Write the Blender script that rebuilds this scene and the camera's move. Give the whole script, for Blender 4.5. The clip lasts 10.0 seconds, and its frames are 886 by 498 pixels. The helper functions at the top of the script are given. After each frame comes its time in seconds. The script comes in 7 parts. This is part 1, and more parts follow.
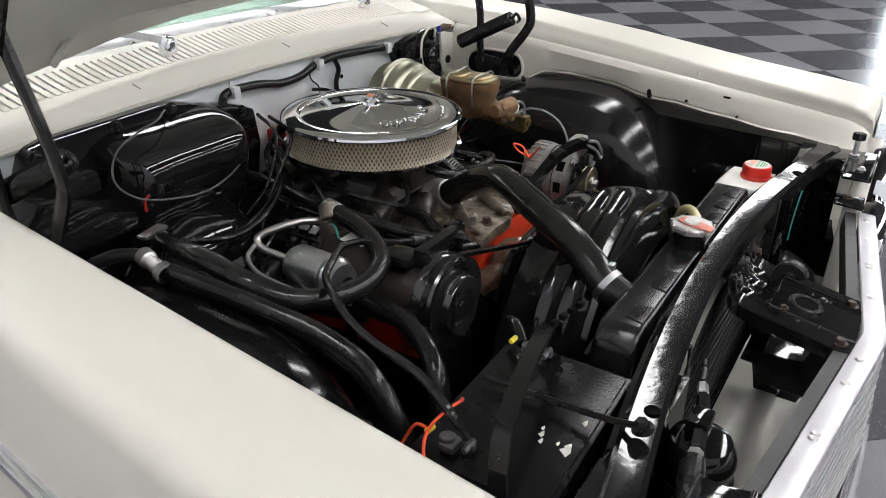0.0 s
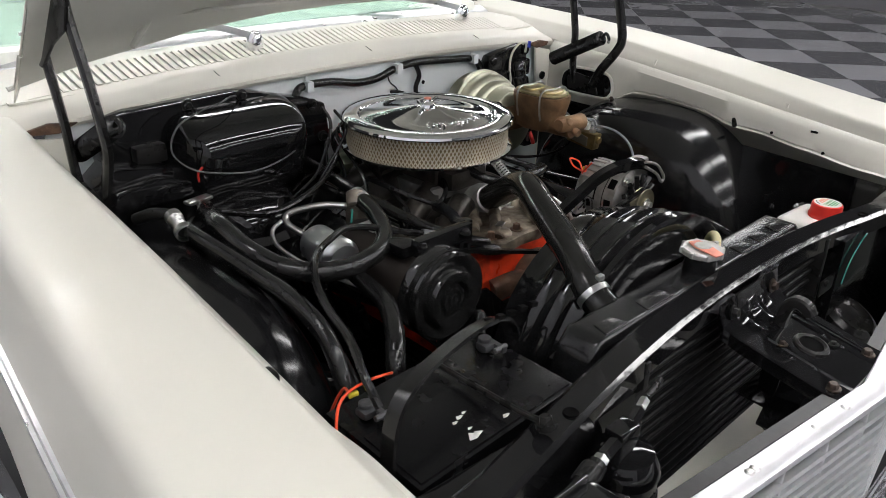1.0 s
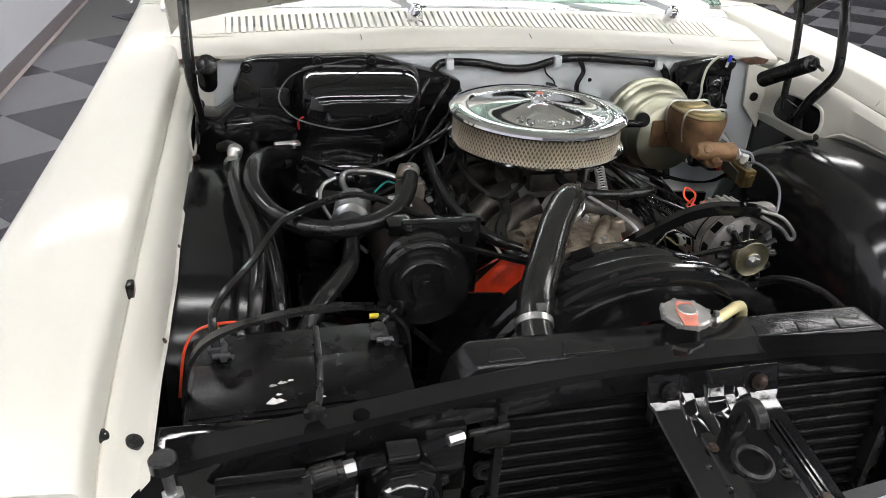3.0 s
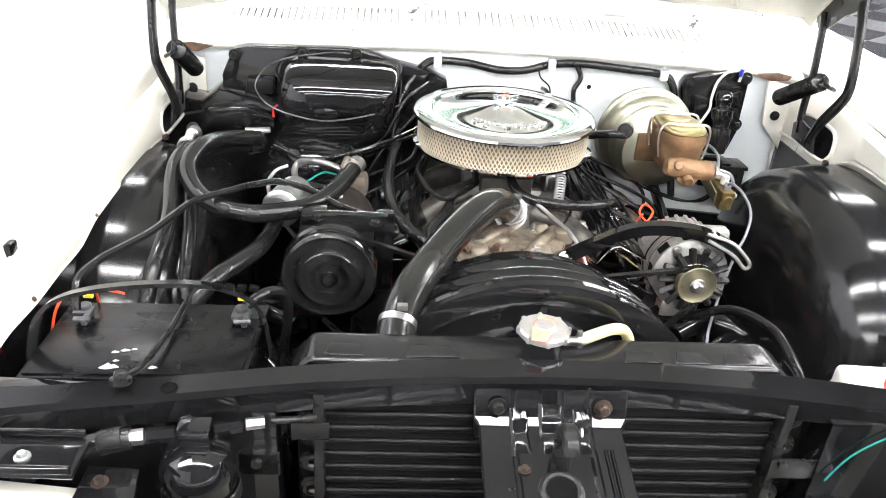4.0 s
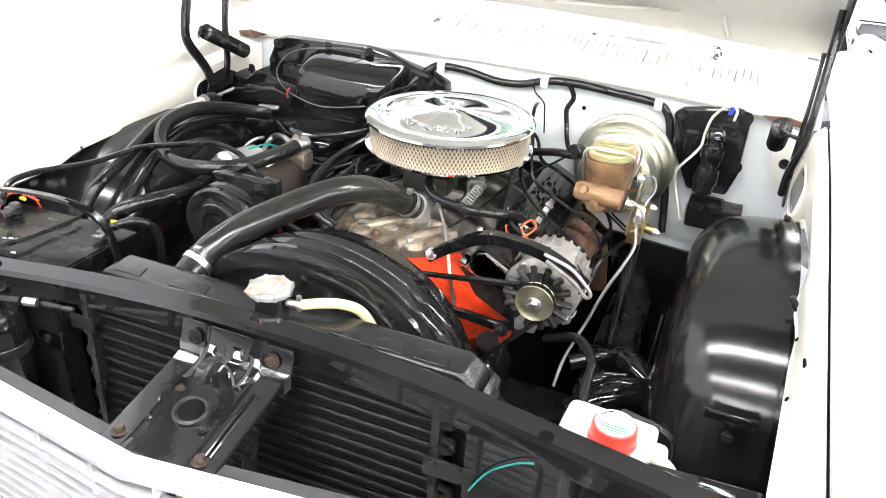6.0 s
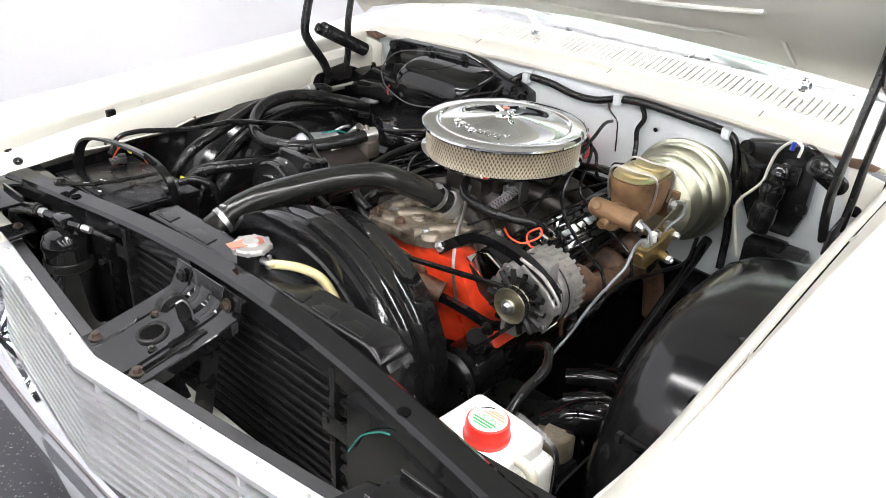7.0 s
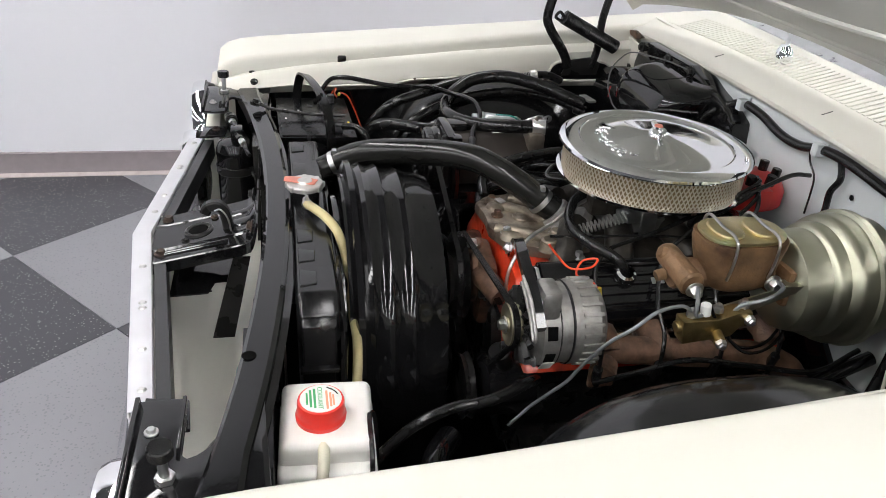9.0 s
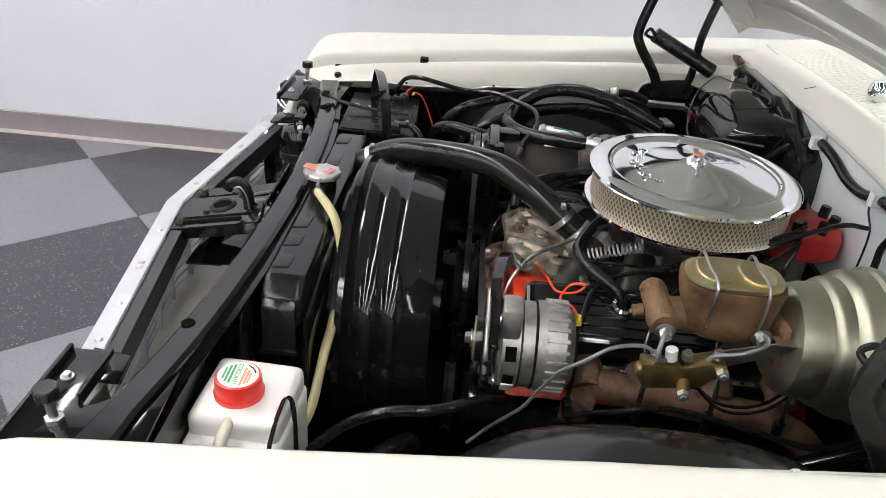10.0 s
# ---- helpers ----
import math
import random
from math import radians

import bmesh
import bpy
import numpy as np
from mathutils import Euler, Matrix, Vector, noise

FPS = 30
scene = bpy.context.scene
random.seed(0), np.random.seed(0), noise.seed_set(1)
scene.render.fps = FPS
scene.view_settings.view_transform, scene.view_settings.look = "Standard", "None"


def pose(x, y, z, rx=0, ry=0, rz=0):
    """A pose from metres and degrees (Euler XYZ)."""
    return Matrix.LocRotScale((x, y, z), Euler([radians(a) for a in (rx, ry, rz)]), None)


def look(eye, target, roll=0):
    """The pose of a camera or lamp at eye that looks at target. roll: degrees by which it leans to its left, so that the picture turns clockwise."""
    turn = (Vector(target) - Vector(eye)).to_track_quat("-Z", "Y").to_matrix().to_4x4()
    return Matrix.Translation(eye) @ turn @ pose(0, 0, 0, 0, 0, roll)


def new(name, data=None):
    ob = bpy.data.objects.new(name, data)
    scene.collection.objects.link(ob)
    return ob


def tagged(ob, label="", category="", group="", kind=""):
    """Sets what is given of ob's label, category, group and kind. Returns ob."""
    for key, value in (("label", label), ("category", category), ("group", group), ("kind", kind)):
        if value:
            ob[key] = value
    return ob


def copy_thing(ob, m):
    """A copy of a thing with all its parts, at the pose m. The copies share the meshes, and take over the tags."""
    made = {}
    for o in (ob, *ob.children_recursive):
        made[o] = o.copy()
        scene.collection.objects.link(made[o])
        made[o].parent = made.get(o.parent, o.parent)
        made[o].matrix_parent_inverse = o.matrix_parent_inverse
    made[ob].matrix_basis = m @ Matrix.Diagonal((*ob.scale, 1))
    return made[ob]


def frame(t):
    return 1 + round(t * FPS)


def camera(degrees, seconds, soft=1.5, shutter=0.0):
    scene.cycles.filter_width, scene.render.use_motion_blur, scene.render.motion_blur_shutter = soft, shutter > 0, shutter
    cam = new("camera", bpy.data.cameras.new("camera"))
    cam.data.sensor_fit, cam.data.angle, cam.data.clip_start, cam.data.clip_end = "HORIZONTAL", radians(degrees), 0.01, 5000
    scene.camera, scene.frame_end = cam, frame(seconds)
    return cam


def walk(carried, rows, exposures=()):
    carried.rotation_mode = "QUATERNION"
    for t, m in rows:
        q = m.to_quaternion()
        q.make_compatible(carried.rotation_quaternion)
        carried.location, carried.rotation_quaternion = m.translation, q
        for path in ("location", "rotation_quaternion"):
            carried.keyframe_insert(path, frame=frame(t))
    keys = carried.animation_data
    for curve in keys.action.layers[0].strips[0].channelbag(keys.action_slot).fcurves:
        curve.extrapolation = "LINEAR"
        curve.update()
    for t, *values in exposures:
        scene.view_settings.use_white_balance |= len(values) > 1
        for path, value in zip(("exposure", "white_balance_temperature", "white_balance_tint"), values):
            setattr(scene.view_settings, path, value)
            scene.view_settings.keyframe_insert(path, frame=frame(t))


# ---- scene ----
cam = camera(60.0, 10.0, 0.6)
PATH = [
    (0, (-1.154, -0.165, 1.314), (0.359, 0.784, 0.415), 0.4),
    (0.5, (-1.111, -0.273, 1.299), (0.292, 0.861, 0.434), 0.9),
    (1, (-1.046, -0.401, 1.299), (0.221, 0.891, 0.448), 1.3),
    (1.5, (-0.954, -0.513, 1.299), (0.18, 0.901, 0.453), 2.0),
    (2, (-0.83, -0.577, 1.298), (0.105, 0.966, 0.435), 2.7),
    (2.5, (-0.7, -0.623, 1.302), (-0.003, 1.027, 0.413), 3.4),
    (2.7, (-0.638, -0.641, 1.31), (-0.034, 1.038, 0.407), 3.6),
    (3.8, (-0.273, -0.703, 1.332), (-0.092, 1.058, 0.4), 3.9),
    (4, (-0.197, -0.711, 1.332), (-0.06, 1.053, 0.4), 4.1),
    (4.5, (-0.018, -0.731, 1.343), (0.009, 1.033, 0.4), 4.4),
    (5, (0.167, -0.731, 1.344), (0.042, 1.027, 0.398), 4.2),
    (5.2, (0.249, -0.738, 1.365), (0.036, 1.003, 0.404), 4.1),
    (6.3, (0.678, -0.683, 1.388), (-0.101, 0.909, 0.46), 3.7),
    (6.5, (0.758, -0.66, 1.392), (-0.125, 0.875, 0.462), 3.6),
    (7, (0.965, -0.553, 1.401), (-0.183, 0.792, 0.468), 3.3),
    (7.5, (1.095, -0.399, 1.405), (-0.234, 0.757, 0.457), 3.9),
    (8, (1.183, -0.236, 1.401), (-0.303, 0.67, 0.416), 3.7),
    (8.5, (1.228, -0.087, 1.39), (-0.392, 0.55, 0.405), 3.6),
    (9, (1.258, 0.055, 1.383), (-0.438, 0.452, 0.4), 4.2),
    (9.5, (1.264, 0.204, 1.379), (-0.469, 0.382, 0.397), 4.9),
    (10, (1.261, 0.352, 1.376), (-0.481, 0.306, 0.394), 4.9),
]
walk(cam, [(t, look(*p)) for t, *p in PATH], ((0, -0.06), (1.5, -0.11), (2.6, -0.18), (3.8, 1.60), (4.5, 1.97), (5.2, 2.07), (6.6, 1.36), (7.5, 0.46), (8.5, 0.19), (10, 0.22)))
# room light: rows of ceiling fixtures, no daylight but one far window
world = bpy.data.worlds.new("world")
scene.world = world
world.use_nodes = True
world.node_tree.nodes["Background"].inputs["Color"].default_value = (0.75, 0.85, 1.0, 1)
world.node_tree.nodes["Background"].inputs["Strength"].default_value = 0.6
LAMP = 18.8

# ---- materials ----


def mat(name, col, rough=0.5, metal=0.0, coat=0.0, var=0.12, scale=25.0, bump=0.0, bscale=150.0, dirt=None, amount=0.0, dscale=6.0, rvar=0.1, trans=0.0, emit=0.0, spec=0.5):
    m = bpy.data.materials.new(name)
    m.use_nodes = True
    nt = m.node_tree
    b = nt.nodes["Principled BSDF"]
    co = nt.nodes.new("ShaderNodeTexCoord")

    def tex(s, detail=4.0):
        n = nt.nodes.new("ShaderNodeTexNoise")
        n.inputs["Scale"].default_value, n.inputs["Detail"].default_value = s, detail
        nt.links.new(co.outputs["Object"], n.inputs["Vector"])
        return n

    def ramp(src, lo, hi, a, c):
        r = nt.nodes.new("ShaderNodeMapRange")
        r.inputs["From Min"].default_value, r.inputs["From Max"].default_value = lo, hi
        r.inputs["To Min"].default_value, r.inputs["To Max"].default_value = a, c
        nt.links.new(src, r.inputs["Value"])
        return r.outputs["Result"]

    def mix(fac, a, c):
        x = nt.nodes.new("ShaderNodeMix")
        x.data_type = "RGBA"
        nt.links.new(fac, x.inputs["Factor"])
        for sock, val in (("A", a), ("B", c)):
            s = [i for i in x.inputs if i.name == sock and i.type == "RGBA"][0]
            if isinstance(val, tuple):
                s.default_value = (*val, 1)
            else:
                nt.links.new(val, s)
        return [o for o in x.outputs if o.type == "RGBA"][0]

    n1 = tex(scale)
    out = mix(ramp(n1.outputs["Fac"], 0.3, 0.7, 0, 1), tuple(c * (1 - var) for c in col), tuple(min(1, c * (1 + var)) for c in col))
    rsrc = ramp(n1.outputs["Fac"], 0.3, 0.7, max(0.02, rough - rvar * rough), min(1, rough + rvar * rough))
    if dirt:
        n2 = tex(dscale, 8.0)
        f = ramp(n2.outputs["Fac"], 0.62 - 0.3 * amount, 0.82 - 0.3 * amount, 0, 1)
        out = mix(f, out, dirt)
        rr = nt.nodes.new("ShaderNodeMath")
        rr.operation, rr.use_clamp = "MULTIPLY_ADD", True
        nt.links.new(f, rr.inputs[0])
        rr.inputs[1].default_value = 0.35
        nt.links.new(rsrc, rr.inputs[2])
        rsrc = rr.outputs[0]
    nt.links.new(out, b.inputs["Base Color"])
    nt.links.new(rsrc, b.inputs["Roughness"])
    b.inputs["Metallic"].default_value = metal
    b.inputs["Coat Weight"].default_value = coat
    b.inputs["Coat Roughness"].default_value = 0.04
    b.inputs["Specular IOR Level"].default_value = spec
    b.inputs["Transmission Weight"].default_value = trans
    if emit:
        b.inputs["Emission Color"].default_value = (*col, 1)
        b.inputs["Emission Strength"].default_value = emit
    if bump:
        n3 = tex(bscale, 3.0)
        bp = nt.nodes.new("ShaderNodeBump")
        bp.inputs["Strength"].default_value, bp.inputs["Distance"].default_value = bump, 0.002
        nt.links.new(n3.outputs["Fac"], bp.inputs["Height"])
        nt.links.new(bp.outputs["Normal"], b.inputs["Normal"])
    return m


PAINT = mat("cream_paint", (0.62, 0.605, 0.54), 0.4, coat=0.15, var=0.012, scale=3, bump=0.02, bscale=300)
GREYPAINT = mat("firewall_paint", (0.56, 0.59, 0.60), 0.42, var=0.05, scale=5, bump=0.03, bscale=300, dirt=(0.35, 0.34, 0.31), amount=-0.2, dscale=12)
HOODIN = mat("hood_inner_paint", (0.58, 0.58, 0.53), 0.38, var=0.05, scale=6, bump=0.03, bscale=200)
BLACK = mat("gloss_black_paint", (0.007, 0.007, 0.0075), 0.07, var=0.4, scale=12, bump=0.15, bscale=26, dirt=(0.024, 0.022, 0.020), amount=-0.30, dscale=18, spec=0.48)
HOUSE = mat("semi_gloss_black", (0.008, 0.008, 0.0085), 0.15, var=0.3, scale=8, bump=0.20, bscale=16, dirt=(0.024, 0.023, 0.022), amount=-0.14, dscale=9, spec=0.45)
CLUTCH = mat("worn_black_steel", (0.012, 0.012, 0.012), 0.14, var=0.3, scale=30, coat=0.3, spec=0.6)
SHROUD = mat("scuffed_black_plastic", (0.008, 0.008, 0.0085), 0.09, var=0.35, scale=20, bump=0.28, bscale=30, dirt=(0.05, 0.05, 0.05), amount=-0.18, dscale=30, spec=0.5)
SATIN = mat("satin_black_metal", (0.012, 0.0118, 0.0115), 0.28, var=0.3, scale=20, bump=0.22, bscale=80, dirt=(0.045, 0.038, 0.031), amount=-0.15, dscale=16, spec=0.25)
RUBBER = mat("black_rubber", (0.010, 0.010, 0.010), 0.20, var=0.3, scale=30, bump=0.06, bscale=60, dirt=(0.022, 0.021, 0.019), amount=-0.2, dscale=20, spec=0.36)
HOSEMAT = mat("radiator_hose_rubber", (0.014, 0.014, 0.013), 0.17, var=0.25, scale=15, bump=0.03, bscale=40, dirt=(0.04, 0.037, 0.03), amount=-0.25, dscale=12, spec=0.4)
PLASTIC = mat("black_plastic", (0.005, 0.005, 0.0055), 0.26, var=0.25, scale=30, bump=0.10, bscale=200, dirt=(0.03, 0.028, 0.026), amount=-0.3, dscale=22, spec=0.22)
CHROME = mat("chrome", (0.86, 0.87, 0.88), 0.06, 1.0, var=0.02, scale=20, rvar=0.5)
ALU = mat("brushed_aluminium", (0.72, 0.73, 0.74), 0.3, 1.0, var=0.08, scale=30, bump=0.05, bscale=200, dirt=(0.45, 0.44, 0.42), amount=-0.1)
CASTALU = mat("cast_aluminium", (0.40, 0.39, 0.37), 0.48, 0.85, var=0.2, scale=60, bump=0.25, bscale=300, dirt=(0.16, 0.13, 0.10), amount=0.05, dscale=20)
INTAKE = mat("stained_aluminium_casting", (0.235, 0.20, 0.155), 0.42, 0.6, var=0.4, scale=35, bump=0.7, bscale=110, dirt=(0.055, 0.033, 0.02), amount=0.42, dscale=22)
GRIME = mat("grimy_dark_casting", (0.05, 0.045, 0.038), 0.36, 0.5, var=0.5, scale=30, bump=0.5, bscale=120, dirt=(0.012, 0.011, 0.01), amount=0.3, dscale=20)
DULLALU = mat("dull_aluminium", (0.46, 0.455, 0.44), 0.30, 1.0, var=0.2, scale=40, bump=0.1, bscale=250, dirt=(0.16, 0.145, 0.12), amount=0.0, dscale=25)
OLDBOLT = mat("brown_bolt", (0.055, 0.038, 0.030), 0.5, 0.5, var=0.5, scale=80)
ORANGE = mat("engine_orange_paint", (0.70, 0.05, 0.014), 0.30, coat=0.2, var=0.25, scale=20, bump=0.5, bscale=60, dirt=(0.040, 0.015, 0.011), amount=0.26, dscale=15)
RUST = mat("rusted_iron", (0.13, 0.073, 0.045), 0.60, 0.25, var=0.6, scale=34, bump=0.7, bscale=140, dirt=(0.022, 0.018, 0.016), amount=0.35, dscale=18)
MCIRON = mat("light_rust_casting", (0.185, 0.108, 0.054), 0.55, 0.3, var=0.4, scale=30, bump=0.6, bscale=180, dirt=(0.07, 0.035, 0.018), amount=0.12, dscale=16)
ZINC = mat("yellow_zinc_plate", (0.40, 0.40, 0.31), 0.38, 1.0, var=0.14, scale=10, rvar=0.15, bump=0.05, bscale=60, dirt=(0.33, 0.32, 0.24), amount=0.0, dscale=8)
LIDZINC = mat("gold_zinc_plate", (0.55, 0.47, 0.27), 0.34, 1.0, var=0.25, scale=18, dirt=(0.42, 0.50, 0.30), amount=0.2, dscale=16)
BRASS = mat("brass", (0.31, 0.235, 0.105), 0.42, 1.0, var=0.25, scale=50, bump=0.1, bscale=200, dirt=(0.16, 0.115, 0.055), amount=0.15, dscale=30)
STEEL = mat("bare_steel", (0.55, 0.55, 0.54), 0.32, 1.0, var=0.12, scale=50, dirt=(0.25, 0.18, 0.12), amount=-0.1, dscale=30)
GASKET = mat("paper_filter", (0.20, 0.145, 0.075), 0.9, var=0.15, scale=60, bump=0.2, bscale=300)
BOTTLE = mat("translucent_white_plastic", (0.80, 0.79, 0.75), 0.38, var=0.03, scale=10, dirt=(0.70, 0.66, 0.54), amount=-0.1, dscale=8)
RED = mat("red_plastic", (0.75, 0.035, 0.025), 0.32, coat=0.2, var=0.06, scale=20)
REDCAP = mat("ignition_red", (0.50, 0.016, 0.012), 0.4, var=0.2, scale=20)
WIRERED = mat("orange_red_wire", (0.78, 0.07, 0.02), 0.4, var=0.08)
YELLOW = mat("yellow_plastic", (0.75, 0.58, 0.04), 0.4, var=0.08)
GREENW = mat("green_wire", (0.005, 0.19, 0.16), 0.4, var=0.08)
WHITEW = mat("white_wire", (0.62, 0.60, 0.50), 0.45, var=0.08)
GREYW = mat("grey_steel_line", (0.22, 0.23, 0.24), 0.4, 0.5, var=0.12)
TANHOSE = mat("yellowed_vinyl_hose", (0.62, 0.54, 0.28), 0.32, var=0.1, scale=20, coat=0.2)
LEAD = mat("lead_terminal", (0.11, 0.11, 0.115), 0.5, 0.7, var=0.25, scale=70, bump=0.25)
LABELW = mat("white_label", (0.72, 0.72, 0.68), 0.55, var=0.05)
LABELG = mat("green_print", (0.05, 0.35, 0.12), 0.5)
LABELO = mat("orange_print", (0.80, 0.30, 0.18), 0.5)
CAPRED = mat("faded_red_cap_label", (0.70, 0.24, 0.17), 0.55, var=0.15, scale=70)
SCRATCH = mat("bare_scratched_patch", (0.62, 0.60, 0.57), 0.5, var=0.2, scale=90)
CORE = mat("condenser_core", (0.004, 0.004, 0.004), 0.42, var=0.3, scale=40, bump=0.5, bscale=160, spec=0.16)
WALLM = mat("wall_paint", (0.66, 0.66, 0.70), 0.7, var=0.02, scale=2, bump=0.04, bscale=120)
BASEM = mat("vinyl_baseboard", (0.22, 0.19, 0.20), 0.5, var=0.06)
# for the unseen far walls: dark so the black paint reflects less grey
FARWALL = mat("dark_grey_wall_paint", (0.13, 0.13, 0.14), 0.7, var=0.06, scale=2, bump=0.04, bscale=120)
CEILM = mat("black_ceiling", (0.045, 0.045, 0.047), 0.9, var=0.04)
GROUT = mat("tile_joint", (0.12, 0.12, 0.12), 0.6)
GLOW = mat("lamp_diffuser", (0.995, 0.98, 0.98), 0.6, emit=LAMP, var=0.0)
WINGLOW = mat("bright_window_sky", (0.85, 0.93, 1.0), 0.6, emit=5.0, var=0.0)
# near-black that paints the shade inside holes and slots and below the bay
DARK = mat("cavity_shade_black", (0.004, 0.004, 0.004), 0.9, var=0.1, spec=0.05)
CLOTH = mat("pale_dash_cover", (0.80, 0.81, 0.76), 0.6)
GLASS = mat("tinted_windscreen_glass", (0.72, 0.90, 0.82), 0.03, var=0.0, trans=0.9, spec=0.6)


def fleck(name, col, fl, dens):
    m = mat(name, col, 0.24, var=0.03, scale=3, rvar=0.03, spec=0.38)
    nt = m.node_tree
    b = nt.nodes["Principled BSDF"]
    src = b.inputs["Base Color"].links[0].from_socket
    co = nt.nodes.new("ShaderNodeTexCoord")
    geo = nt.nodes.new("ShaderNodeNewGeometry")
    v = nt.nodes.new("ShaderNodeTexVoronoi")
    v.inputs["Scale"].default_value = 95.0
    nt.links.new(geo.outputs["Position"], v.inputs["Vector"])
    nz = nt.nodes.new("ShaderNodeTexNoise")
    nz.inputs["Scale"].default_value = 24.0
    nt.links.new(geo.outputs["Position"], nz.inputs["Vector"])
    sub = nt.nodes.new("ShaderNodeMath")
    sub.operation = "MULTIPLY"
    nt.links.new(nz.outputs["Fac"], sub.inputs[0])
    sub.inputs[1].default_value = dens
    lt = nt.nodes.new("ShaderNodeMath")
    lt.operation = "LESS_THAN"
    nt.links.new(v.outputs["Distance"], lt.inputs[0])
    nt.links.new(sub.outputs[0], lt.inputs[1])
    x = nt.nodes.new("ShaderNodeMix")
    x.data_type = "RGBA"
    nt.links.new(lt.outputs[0], x.inputs["Factor"])
    nt.links.new(src, [i for i in x.inputs if i.name == "A" and i.type == "RGBA"][0])
    [i for i in x.inputs if i.name == "B" and i.type == "RGBA"][0].default_value = (*fl, 1)
    nt.links.new([o for o in x.outputs if o.type == "RGBA"][0], b.inputs["Base Color"])
    return m


TILED = fleck("dark_flecked_tile", (0.048, 0.048, 0.055), (0.17, 0.17, 0.17), 0.38)
TILEL = fleck("grey_flecked_tile", (0.19, 0.19, 0.205), (0.16, 0.16, 0.17), 0.5)

# ---- mesh builders ----
V = Vector
CX = 0.012  # the car's centre line


def box(bm, c, s, bev=0.0, m=None, seg=2):
    r = bmesh.ops.create_cube(bm, size=1.0)
    vs = r["verts"]
    for v in vs:
        v.co = V((v.co.x * s[0], v.co.y * s[1], v.co.z * s[2]))
    if bev:
        es = list({e for v in vs for e in v.link_edges})
        rb = bmesh.ops.bevel(bm, geom=es, offset=bev, segments=seg, affect="EDGES", profile=0.6)
        vs = list({v for f in rb["faces"] for v in f.verts} | {v for v in vs if v.is_valid})
    mm = Matrix.Translation(c) @ (m or Matrix())
    for v in vs:
        v.co = mm @ v.co
    return vs


def basis(axis):
    w = V(axis).normalized()
    u = w.orthogonal().normalized()
    return u, w.cross(u), w


def lathe(bm, prof, origin, axis, n=32, a0=0.0, a1=360.0):
    """prof: rows of radius and height along the axis."""
    u, v, w = basis(axis)
    full = abs(a1 - a0) > 359.9
    cnt = n if full else n + 1
    rows = []
    for r, h in prof:
        row = []
        for k in range(cnt):
            t = radians(a0 + (a1 - a0) * k / n)
            row.append(bm.verts.new(V(origin) + w * h + (u * math.cos(t) + v * math.sin(t)) * max(r, 1e-5)))
        rows.append(row)
    for a, b in zip(rows, rows[1:]):
        for k in range(n):
            j = (k + 1) % cnt
            bm.faces.new((a[k], a[j], b[j], b[k]))
    return rows


def cyl(bm, a, b, r, r2=None, n=20, bev=0.0):
    a, b = V(a), V(b)
    h = (b - a).length
    r2 = r if r2 is None else r2
    e = bev or min(r, r2, h) * 0.12
    lathe(bm, [(0, 0), (r - e, 0), (r, e), (r2, h - e), (r2 - e, h), (0, h)], a, b - a, n)


def curve_points(pts, sub=8):
    p = [V(q) for q in pts]
    p = [p[0] * 2 - p[1]] + p + [p[-1] * 2 - p[-2]]
    out = []
    for i in range(1, len(p) - 2):
        for k in range(sub):
            t = k / sub
            a, b, c, d = p[i - 1], p[i], p[i + 1], p[i + 2]
            out.append(0.5 * ((2 * b) + (c - a) * t + (2 * a - 5 * b + 4 * c - d) * t * t + (3 * b - a - 3 * c + d) * t**3))
    out.append(p[-2])
    return out


def sweep(bm, line, section, closed_ends=True, up=None):
    """Sweep a closed section (2D points) along a line of points."""
    w0 = (line[1] - line[0]).normalized()
    u = V(up) if up else w0.orthogonal()
    u = (u - w0 * u.dot(w0)).normalized()
    rows = []
    for i, p in enumerate(line):
        w = (line[min(i + 1, len(line) - 1)] - line[max(i - 1, 0)]).normalized()
        u = (u - w * u.dot(w)).normalized()
        v = w.cross(u)
        rows.append([bm.verts.new(p + u * x + v * y) for x, y in section])
    n = len(section)
    for a, b in zip(rows, rows[1:]):
        for k in range(n):
            bm.faces.new((a[k], a[(k + 1) % n], b[(k + 1) % n], b[k]))
    if closed_ends:
        bm.faces.new(rows[0][::-1])
        bm.faces.new(rows[-1])


def ring(r, n=10):
    return [(r * math.cos(6.28318 * k / n), r * math.sin(6.28318 * k / n)) for k in range(n)]


def tube(bm, pts, r, n=10, sub=8):
    sweep(bm, curve_points(pts, sub), ring(r, n))


def strap(bm, pts, w, t, up, sub=8):
    sweep(bm, curve_points(pts, sub), [(-w / 2, -t / 2), (w / 2, -t / 2), (w / 2, t / 2), (-w / 2, t / 2)], up=up)


def loft(bm, rows, closed=False):
    vr = [[bm.verts.new(V(p)) for p in row] for row in rows]
    n = len(vr[0])
    for a, b in zip(vr, vr[1:]):
        for k in range(n if closed else n - 1):
            bm.faces.new((a[k], a[(k + 1) % n], b[(k + 1) % n], b[k]))
    return vr


def thick(bm, t):
    bmesh.ops.recalc_face_normals(bm, faces=bm.faces[:])
    bmesh.ops.solidify(bm, geom=bm.faces[:], thickness=t)


